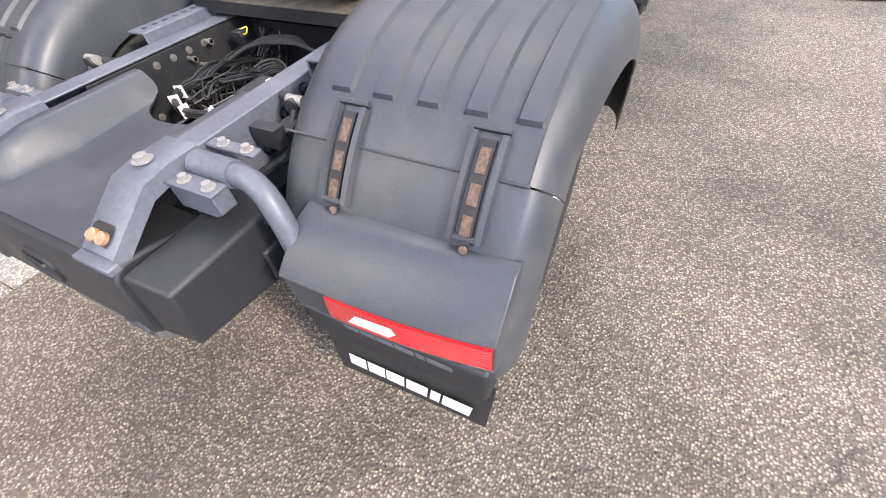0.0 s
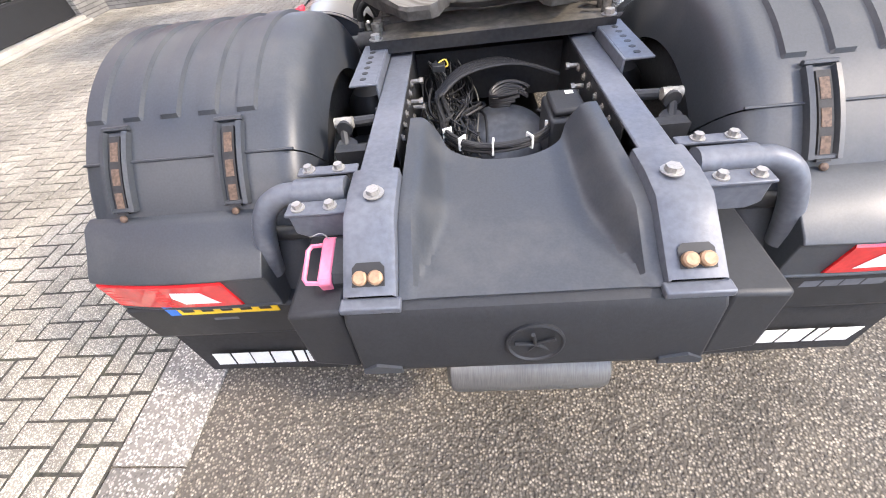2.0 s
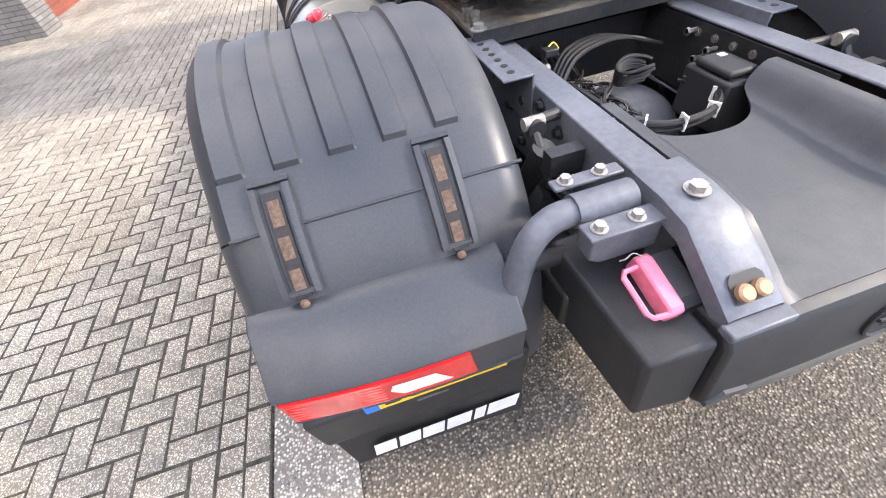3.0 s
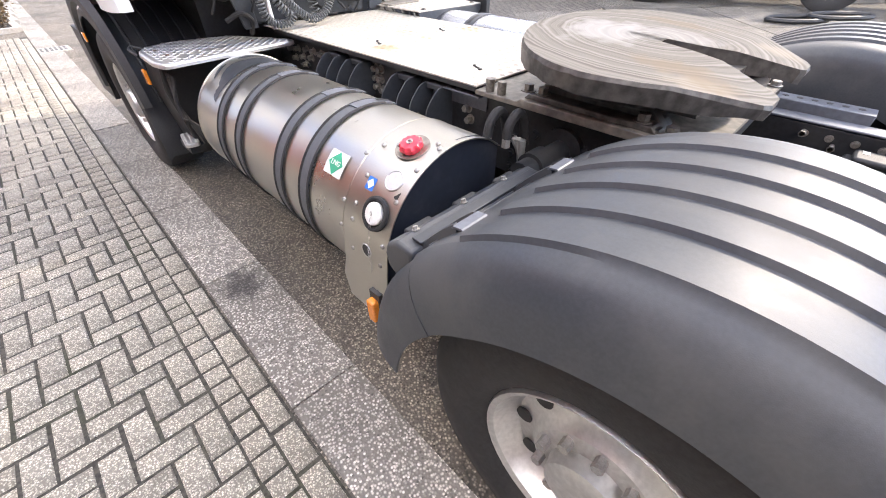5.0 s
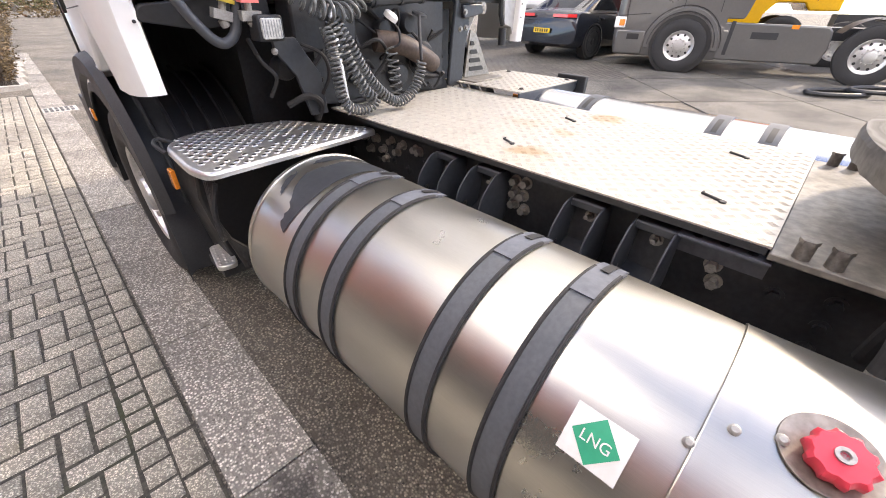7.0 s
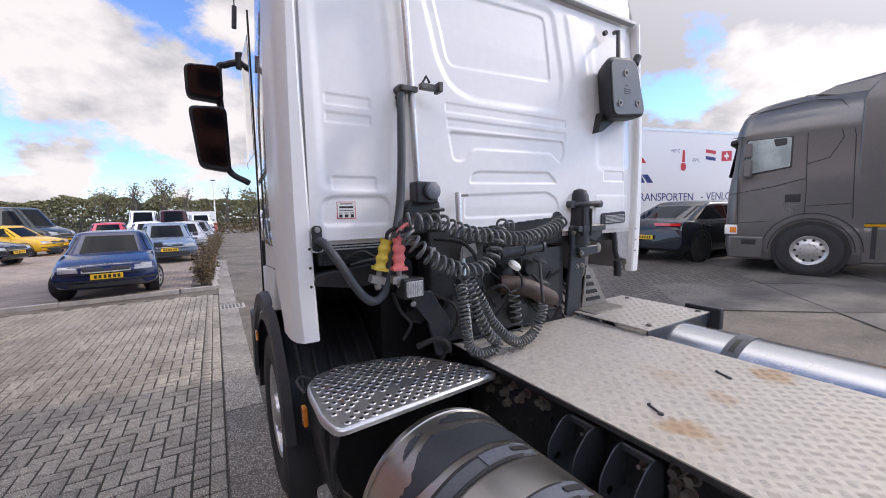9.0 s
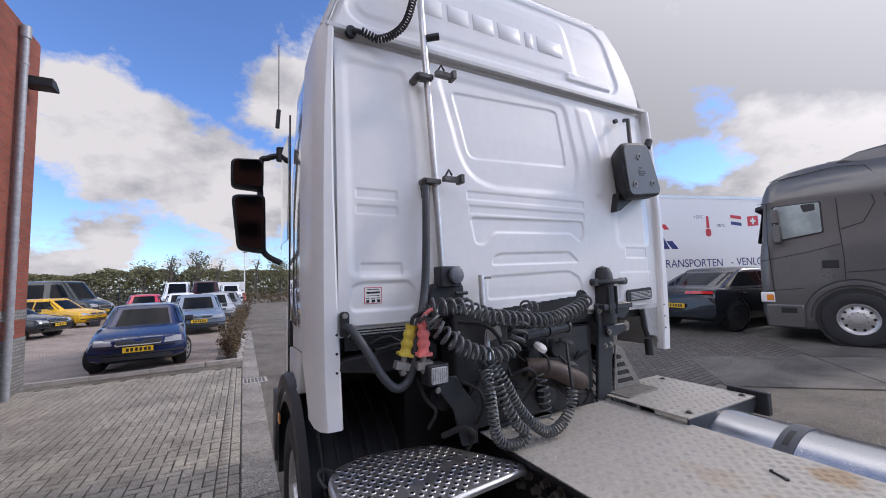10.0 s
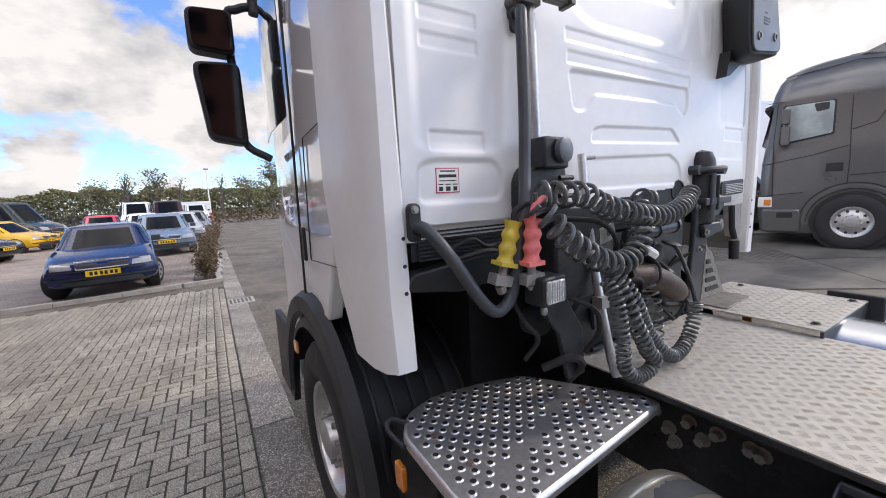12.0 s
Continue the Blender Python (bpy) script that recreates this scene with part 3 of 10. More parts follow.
def repeats(name, make, spots, mat, parent, label=""):
    """Alike small parts on one mesh; make builds one at the origin, pointing up; spots are (place, way)."""
    b = B()
    make(b)
    me_ = mesh_of(name, b, mat)
    inv = placed(parent).inverted()
    for at, way in spots:
        ob = new(name, me_)
        ob.parent = parent
        ob.matrix_parent_inverse = inv
        ob.matrix_basis = Matrix.Translation(at) @ Vector((0, 0, 1)).rotation_difference(Vector(way)).to_matrix().to_4x4()
        if label:
            ob["label"] = label


def rounded(pts, r, n=4):
    """Round the corners of a closed 2D outline."""
    out = []
    for i, p in enumerate(pts):
        a, b, c = Vector(pts[i - 1]), Vector(p), Vector(pts[(i + 1) % len(pts)])
        ra = min(r, (a - b).length * 0.45, (c - b).length * 0.45)
        p0, p1 = b + (a - b).normalized() * ra, b + (c - b).normalized() * ra
        for k in range(n + 1):
            t = k / n
            out.append(((1 - t) ** 2 * p0 + 2 * t * (1 - t) * b + t * t * p1)[:])
    return out


def hex_bolt(bm, at, way, r=0.012, h=0.012, washer=True):
    at, way = Vector(at), Vector(way).normalized()
    if washer:
        cyl(bm, at, at + way * 0.003, r * 1.5, 14)
    cyl(bm, at + way * 0.003, at + way * (0.003 + h), r, 6)
    return bm

# ---- ground ----
def kerb_x(y):
    """Outer edge of the gutter, beside the paving."""
    return -1.555 + 0.014 * y


def rise(x):
    """The yard climbs gently towards the far side."""
    return 0.0 if x < 1.4 else 0.034 * (min(x, 14.0) - 1.4)


ground_rows = []
for gx in (-400, -120, -40, -12, -5, -2, 0, 1.4, 3, 5, 7, 9, 11, 14, 20, 60, 150, 400):
    ground_rows.append([(gx, gy, rise(gx) - 0.012) for gy in (-400, -100, -30, -8, -3, 0, 3, 6, 9, 12, 16, 24, 40, 80, 160, 400)])
ground = tagged(part("ground", sheet(B(), ground_rows), asphalt), "worn asphalt yard with light exposed aggregate and fine cracks", "asphalt", kind="structure")
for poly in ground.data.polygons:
    if poly.normal.z < 0:
        poly.flip()

# gutter of concrete slabs, flush with the asphalt
gutter = tagged(thing("gutter"), "flush gutter of grey concrete slabs beside the paving", "gutter", kind="structure")
gb = B()
GW, GL = 0.305, 1.0
bx = box(gb, 0.003, GW - 0.003, 0.004, GL - 0.004, -0.06, 0.0)
bmesh.ops.bevel(bx, geom=[e for e in bx.edges if all(v.co.z > -0.01 for v in e.verts)], offset=0.004, segments=1)
slab_mesh = mesh_of("slab", gb, gutter_mat)
rg = random.Random(4)
for i in range(-5, 20):
    ob = new("slab", slab_mesh)
    ob.parent = gutter
    ob.matrix_basis = pose(kerb_x(i * GL), i * GL - 0.3, 0.002 + rg.uniform(-0.002, 0.002), rg.uniform(-0.15, 0.15), rg.uniform(-0.3, 0.3), -0.8)

# paving bed and the herringbone of concrete pavers
bed = [[(px + kerb_x(py) + 1.555, py, -0.006) for py in (-4, 4, 11.9)] for px in (-1.558, -4, -9.0)]
paving = tagged(part("pavement", sheet(B(), bed), joint_soil), "herringbone paving of worn grey concrete blocks with mossy joints", "paving", kind="structure")


def paver_mesh(long, wide, gap=0.010, top=0.0, drop=0.05, ch=0.007):
    b = B()
    hx, hy = wide / 2 - gap / 2, long / 2 - gap / 2
    low = [b.verts.new((sx * hx, sy * hy, -drop)) for sx, sy in ((-1, -1), (1, -1), (1, 1), (-1, 1))]
    mid = [b.verts.new((sx * hx, sy * hy, top - ch)) for sx, sy in ((-1, -1), (1, -1), (1, 1), (-1, 1))]
    up = [b.verts.new((sx * (hx - ch), sy * (hy - ch), top)) for sx, sy in ((-1, -1), (1, -1), (1, 1), (-1, 1))]
    for k in range(4):
        j = (k + 1) % 4
        b.faces.new((low[k], low[j], mid[j], mid[k]))
        b.faces.new((mid[k], mid[j], up[j], up[k]))
    b.faces.new(up)
    return b


paver_data = mesh_of("paver", paver_mesh(0.205, 0.1025), paver_mat, 60)
paver_spots = []
PW = 0.1025
for i in range(-60, 120):
    for j in range(-40, 160):
        # 90 degree herringbone on a grid of half blocks
        k = (i + j) % 4
        if k == 0:
            paver_spots.append(((i + 0.5) * PW, (j + 1.0) * PW, 0))
        elif k == 2:
            paver_spots.append(((i + 1.0) * PW, (j + 0.5) * PW, 90))
rp_ = random.Random(8)
near_pavers, far_pavers, half_pavers = [], [], []
for sx, sy, turn in paver_spots:
    wx, wy = -1.30 - sx + 0.014 * sy, sy - 3.5
    if not (-8.5 < wx and -3.2 < wy < 11.85):
        continue
    if wx >= kerb_x(wy) - (0.165 if turn == 0 else 0.215):
        # cut blocks close the pattern along the edge course
        for e in (-0.5, 0.5):
            cx, cy = (wx - e * PW, wy) if turn else (wx, wy + e * PW)
            if kerb_x(cy) - 0.9 < cx < kerb_x(cy) - 0.152:
                half_pavers.append((cx, cy, 0, rp_.uniform(-0.003, 0.002), rp_.uniform(-1.5, 1.5), rp_.uniform(-1.5, 1.5), rp_.uniform(-1, 1)))
        continue
    row = (wx, wy, turn, rp_.uniform(-0.003, 0.002), rp_.uniform(-1.2, 1.2), rp_.uniform(-1.2, 1.2), rp_.uniform(-0.8, 0.8))
    (near_pavers if wx > -2.45 and -0.3 < wy < 4.6 else far_pavers).append(row)
# a course of blocks set lengthwise along the gutter
for i in range(-16, 72):
    wy = i * 0.209 + 0.1
    if wy < 11.8:
        row = (kerb_x(wy) - 0.058, wy, 0, rp_.uniform(-0.002, 0.002), rp_.uniform(-0.8, 0.8), rp_.uniform(-0.8, 0.8), rp_.uniform(-0.5, 0.5))
        (near_pavers if -0.3 < wy < 4.6 else far_pavers).append(row)

# ---- the tractor truck: chassis and rear ----
truck = tagged(thing("tractor_truck", (0, 2.2, 0)), "white tractor truck with bare chassis, grey plastic mudguards and gas tank", "truck")
ARC_Y, ARC_Z, ARC_R = 0.70, 0.50, 0.678


def arc_point(x, ang, r):
    """ang in degrees: 0 ahead, 90 above, 180 behind the rear axle."""
    return (x, ARC_Y + r * math.cos(radians(ang)), ARC_Z + r * math.sin(radians(ang)))


def lettering(parent, name, spans, place, mat, thick, label):
    """A brand mark as plain strokes: upright blocks of its size and colour."""
    for k, (a, b, lo, hi) in enumerate(spans):
        bm = B()
        pts = [place(a, lo), place(b, lo), place(b, hi), place(a, hi)]
        n = (Vector(pts[1]) - Vector(pts[0])).cross(Vector(pts[3]) - Vector(pts[0])).normalized()
        vs = [bm.verts.new(Vector(p) + n * thick) for p in pts]
        bm.faces.new(vs)
        us = [bm.verts.new(Vector(p)) for p in pts]
        for i in range(4):
            bm.faces.new((us[i], us[(i + 1) % 4], vs[(i + 1) % 4], vs[i]))
        part(name, bm, mat, parent, label)


MARK = [(0.00, 0.145, 0.0, 1.0), (0.165, 0.31, 0.0, 1.0), (0.325, 0.475, 0.0, 1.0), (0.495, 0.665, 0.0, 1.0), (0.69, 0.765, 0.0, 1.0), (0.785, 1.0, 0.0, 1.0)]


def mudguard(s):
    """Twin-wheel mudguard; s = +1 on the truck's right, -1 on its left."""
    lab = "dark grey plastic twin-wheel mudguard with five raised ribs"
    RW, RA, RB = 0.0245, 57.5, 123.5

    def fan(a):
        """The shell widens from its rear to its front edge."""
        return min(1.0, max(0.0, (RB - a) / (RB - RA)))

    def rib_x(k, a):
        return 0.716 + 0.1145 * k + (0.020 + 0.0062 * k) * fan(a)

    inner = [(0.562, 0.20), (0.566, 0.085), (0.575, 0.045), (0.592, 0.020), (0.618, 0.005), (0.645, 0.0)]
    outer = [(1.207, 0.006), (1.220, 0.014), (1.234, 0.028), (1.247, 0.048), (1.258, 0.074), (1.266, 0.108), (1.270, 0.158)]
    angs = [44, 46, 50, 54, RA - 0.7, RA] + [RA + 0.01 + (RB - RA - 0.02) * k / 26 for k in range(1, 26)] + [RB, RB + 0.7, 126, 130, 134]
    rows = []
    for a in angs:
        row = [arc_point(s * x, a, ARC_R - d) for x, d in inner]
        lift = 0.010 if RA <= a <= RB else 0.0
        for k in range(5):
            c = rib_x(k, a)
            row += [arc_point(s * (c + dx), a, ARC_R + dr) for dx, dr in ((-RW - 0.006, 0), (-RW, lift), (RW, lift), (RW + 0.006, 0))]
        row += [arc_point(s * (x + 0.056 * fan(a)), a, ARC_R - d) for x, d in outer]
        rows.append(row)
    flip = (lambda rr: rr[::-1]) if s > 0 else (lambda rr: rr)
    guard = part("mudguard", sheet(B(), flip(rows), 0.006), plastic, truck, lab, sharp=28)

    def strip(a0, a1, steps, extra=0.0):
        out = []
        for k in range(steps + 1):
            a = a0 + (a1 - a0) * k / steps
            rr = [arc_point(s * x, a, ARC_R - d - extra) for x, d in inner + [(0.80, 0.0), (1.0, 0.0), (1.15, 0.0)]]
            rr += [arc_point(s * (x + 0.056 * fan(a)), a, ARC_R - d - extra) for x, d in outer]
            out.append(rr)
        return out

    part("rear_panel", sheet(B(), flip(strip(134.4, 182, 14, 0.002)), 0.006), plastic, guard, sharp=28)
    front_rows = strip(43.4, 8, 12, 0.003)
    part("front_panel", sheet(B(), flip(front_rows)[::-1], 0.006), plastic, guard, sharp=28)
    # seam lip across the back
    part("seam_lip", tube(B(), [arc_point(s * x, 134.2, ARC_R + 0.001) for x in (0.585, 0.7, 0.9, 1.1, 1.21)], 0.004, 6), plastic, guard)

    # latches: rubber straps in moulded pockets
    for lx in (0.765, 1.105):
        pocket = B()
        rows = []
        for k in range(11):
            a = 127.0 + 19.0 * k / 10
            base = ARC_R + 0.004
            rows.append([arc_point(s * (lx + dx), a, base + dr) for dx, dr in ((-0.042, -0.006), (-0.040, 0.012), (-0.027, 0.014), (-0.024, 0.001), (0.024, 0.001), (0.027, 0.014), (0.040, 0.012), (0.042, -0.006))])
        sheet(pocket, flip(rows), 0.004)
        for a in (126.0, 145.5):
            p0, p1 = arc_point(s * (lx - 0.04), a, ARC_R + 0.008), arc_point(s * (lx + 0.04), a, ARC_R + 0.008)
            tube(pocket, [p0, p1], 0.0075, 6)
        latch = part("latch", pocket, plastic, guard, "rubber strap latch in a moulded pocket", sharp=25)
        sb = B()
        rows = []
        for k in range(9):
            a = 128.0 + 18.5 * k / 8
            rows.append([arc_point(s * (lx + dx), a, ARC_R + 0.012) for dx in (-0.017, -0.013, 0.013, 0.017)])
        sheet(sb, flip(rows), 0.008)
        part("strap", sb, rubber, latch)
        for a0, a1 in ((129.5, 134.0), (135.8, 139.6), (141.4, 145.0)):
            wb = B()
            rows = [[arc_point(s * (lx + dx), a, ARC_R + 0.0132) for dx in (-0.0115, 0.0115)] for a in (a0, (a0 + a1) / 2, a1)]
            sheet(wb, flip(rows), 0.003)
            part("strap_window", wb, rust, latch, "rust-stained opening in the strap")
        rv = B()
        p = Vector(arc_point(s * (lx + 0.004), 147.6, ARC_R + 0.007))
        way = Vector((0, -0.7, 0.55)).normalized()
        turned(rv, p, way, [(0.0, 0.010), (0.006, 0.010), (0.009, 0.006), (0.0095, 0.0)], 14)
        part("rivet", rv, rust, latch)

    part("seam_lip", tube(B(), [arc_point(s * x, 43.8, ARC_R + 0.0005) for x in (0.60, 0.7, 0.9, 1.1, 1.21)], 0.0025, 6), plastic, guard)
    # front latches: the same straps in pockets; the end's sky reflection is painted pale
    for lx in (0.780, 1.145):
        pocket = B()
        rows = []
        for k in range(9):
            a = 37.5 + 13.0 * k / 8
            base = ARC_R + 0.002 + 0.004 * k / 8
            rows.append([arc_point(s * (lx + dx), a, base + dr) for dx, dr in ((-0.040, -0.008), (-0.037, 0.012), (-0.027, 0.014), (-0.025, 0.001), (0.025, 0.001), (0.027, 0.014), (0.037, 0.012), (0.040, -0.008))])
        sheet(pocket, flip(rows), 0.004)
        latch = part("latch", pocket, plastic, guard, "rubber strap latch in a moulded pocket", sharp=25)
        eb_ = B()
        rows = [[arc_point(s * (lx + dx), a, ARC_R + dr) for dx in (-0.040, 0.0, 0.040)] for a, dr in ((49.8, 0.015), (50.4, 0.0165), (52.2, 0.004), (52.4, -0.004))]
        sheet(eb_, flip(rows), 0.005)
        part("latch_end", eb_, steel_paint, latch, "sloped end with its sky reflection painted pale", sharp=25)
        sb = B()
        rows = [[arc_point(s * (lx + dx), 37.8 + 11.4 * k / 6, ARC_R + 0.010) for dx in (-0.021, -0.017, 0.017, 0.021)] for k in range(7)]
        sheet(sb, flip(rows), 0.008)
        part("strap", sb, plastic_dark, latch)
        for a0, a1 in ((38.6, 42.6), (43.8, 47.4)):
            wb = B()
            rows = [[arc_point(s * (lx + dx), a, ARC_R + 0.0114) for dx in (-0.013, 0.013)] for a in (a0, (a0 + a1) / 2, a1)]
            sheet(wb, flip(rows), 0.003)
            part("strap_window", wb, rust, latch, "rust-stained opening in the strap")
        part("strap_pin", tube(B(), [arc_point(s * (lx - 0.034), 43.2, ARC_R + 0.014), arc_point(s * (lx + 0.034), 43.2, ARC_R + 0.014)], 0.003, 6), stud_steel, latch, "steel pin")

    # lamp housing behind the wheel
    prof = [(0.150, 0.858), (0.130, 0.864), (0.085, 0.856), (0.010, 0.806), (-0.030, 0.776), (-0.044, 0.760), (-0.036, 0.752), (-0.030, 0.634), (-0.036, 0.628), (-0.024, 0.612), (0.02, 0.600), (0.16, 0.600)]
    hb = B()
    prows = [[(s * (0.685 + 0.55 * k / 10), y + 0.036 * max(0.0, (k - 2) / 8) ** 2.2 * min(1, max(0, (0.15 - y) / 0.15)), z - 0.018 * k / 10 * min(1, max(0, (0.86 - z) / 0.1))) for y, z in prof + prof[:1]] for k in range(11)]
    sheet(hb, prows)
    for cap in (prows[0], prows[-1]):
        hb.faces.new([hb.verts.new(p) for p in cap[:-1]])
    bmesh.ops.remove_doubles(hb, verts=hb.verts[:], dist=1e-5)
    bmesh.ops.recalc_face_normals(hb, faces=hb.faces[:])
    housing = part("lamp_housing", hb, plastic, truck, "rounded dark grey plastic lamp housing", bevel=0.018, seg=3)
    dk = B()
    prism(dk, [(0.03, 0.612), (-0.016, 0.605), (-0.004, 0.43), (0.02, 0.41), (0.10, 0.41), (0.10, 0.612)], "x", *sorted((s * 0.655, s * 1.225)))
    part("lower_cover", dk, plastic_dark, housing, bevel=0.012)
    # tail lamp: red with a slanted clear field
    x_in, x_out = s * 0.80, s * 1.228

    def on_face(u, v, out=0.004):
        x = x_in + (x_out - x_in) * u - s * 0.02 * (1 - v) * 0 + s * (0.016 * v if u < 0.5 else 0)
        return (x, -0.0365 + 0.006 * (1 - v) - out + 0.036 * u**2.2, 0.634 + 0.114 * v - 0.018 * u)

    lens = B()
    n_u = 8
    rows = [[on_face(u / n_u, v, 0.006 if 0.04 < v < 0.96 else 0.0) for u in range(n_u + 1)] for v in (0.0, 0.06, 0.5, 0.94, 1.0)]
    rows = [r if s > 0 else r[::-1] for r in rows]
    sheet(lens, rows, 0.012)
    lamp = part("tail_lamp", lens, red_lens, housing, "red tail lamp with a clear reversing field")
    cl = B()
    pts = [on_face(u, v, 0.0075) for u, v in ((0.13, 0.22), (0.40, 0.22), (0.45, 0.50), (0.42, 0.74), (0.20, 0.70))]
    f_ = [cl.verts.new(p) for p in (pts if s > 0 else pts[::-1])]
    cl.faces.new(f_)
    bmesh.ops.solidify(cl, geom=cl.faces[:], thickness=0.003)
    part("clear_field", cl, clear_lens, lamp)
    for k in range(7):
        gb_ = B()
        v = 0.1 + k * 0.13
        tube(gb_, [on_face(0.5, v, 0.007), on_face(0.98, v, 0.007)], 0.0012, 4)
        part("lens_rib", gb_, red_lens, lamp)

    lettering(housing, "brand_mark", MARK if s > 0 else [(0.52 + 0.25 * a, 0.52 + 0.25 * b, -0.55, -0.1) for a, b, lo, hi in MARK], lambda u, v: (((0.80, 1.13) if s > 0 else (-1.13, -0.80))[0] + 0.33 * u, -0.0125 + 0.002 * (1 - v), 0.548 + 0.03 * v), steel_paint, 0.002, "grey brand strokes")
    # mud flap with the brand mark as plain strokes
    flap = B()
    rows = []
    for k in range(7):
        z = 0.43 - 0.315 * k / 6
        rows.append([(s * x, 0.028 + 0.014 * math.sin(3.1 * (x - 0.6)) - 0.01 * (k / 6) ** 2, z) for x in (0.645, 0.75, 0.9, 1.05, 1.16, 1.235 - 0.02 * (k / 6))])
    sheet(flap, rows, 0.007)
    fl = part("mud_flap", flap, rubber, truck, "black rubber mud flap with a white brand mark")
    a0, a1 = (0.70, 1.16) if s > 0 else (-1.145, -0.672)
    lettering(fl, "brand_mark", MARK, lambda u, v: (a0 + (a1 - a0) * u + 0.012 * v, 0.0165, 0.185 + 0.082 * v), white_print, 0.002, "white brand strokes")
    return guard


for s_ in (1, -1):
    mudguard(s_)


def wheel(parent, x, y, z, R, width, s, rim_mat, face_out=True, hub=True, hubcaps=False):
    """Tyre, rim with hand holes and nuts; s: the side its face looks to."""
    tb = B()
    w = width / 2
    prof = [(-w * 0.78, R * 0.57), (-w * 0.98, R * 0.66), (-w, R * 0.80), (-w * 0.93, R * 0.93), (-w * 0.78, R * 0.985), (-w * 0.5, R), (0, R), (w * 0.5, R), (w * 0.78, R * 0.985), (w * 0.93, R * 0.93), (w, R * 0.80), (w * 0.98, R * 0.66), (w * 0.78, R * 0.57)]
    turned(tb, (x, y, z), (s, 0, 0), prof, 48)
    wh = part("wheel", tb, rubber, parent, "black tyre on a metal rim")
    rb = B()
    r0 = R * 0.575
    turned(rb, (x, y, z), (s, 0, 0), [(-w * 0.6, r0), (w * 0.80, r0), (w * 0.86, r0 * 0.985), (w * 0.80, r0 * 0.93), (w * 0.55, r0 * 0.88), (w * 0.35, r0 * 0.80), (w * 0.42, r0 * 0.62), (w * 0.62, r0 * 0.52), (w * 0.66, r0 * 0.36), (w * 0.92, r0 * 0.33), (w * 0.98, r0 * 0.24), (w * 0.98, 0)], 40)
    rim = part("rim", rb, rim_mat, wh)
    def around(rr, dx, half):
        return [((x + s * dx, y + r0 * rr * math.cos(2 * math.pi * (k + half) / 10), z + r0 * rr * math.sin(2 * math.pi * (k + half) / 10)), (s, 0, 0)) for k in range(10)]

    repeats("hand_hole", lambda b: cyl(b, (0, 0, 0), (0, 0, 0.006), r0 * 0.085, 14), around(0.72, w * 0.385, 0), print_shade_black, wh)
    repeats("wheel_nut", lambda b: cyl(b, (0, 0, 0), (0, 0, 0.035), r0 * 0.05, 6), around(0.45, w * 0.60, 0.5), bolt_zinc, wh)
    return wh


for s_ in (1, -1):
    wheel(truck, s_ * 1.075, 0.70, 0.50, 0.50, 0.30, s_, alu)
    wheel(truck, s_ * 0.745, 0.70, 0.50, 0.50, 0.30, s_, alu)

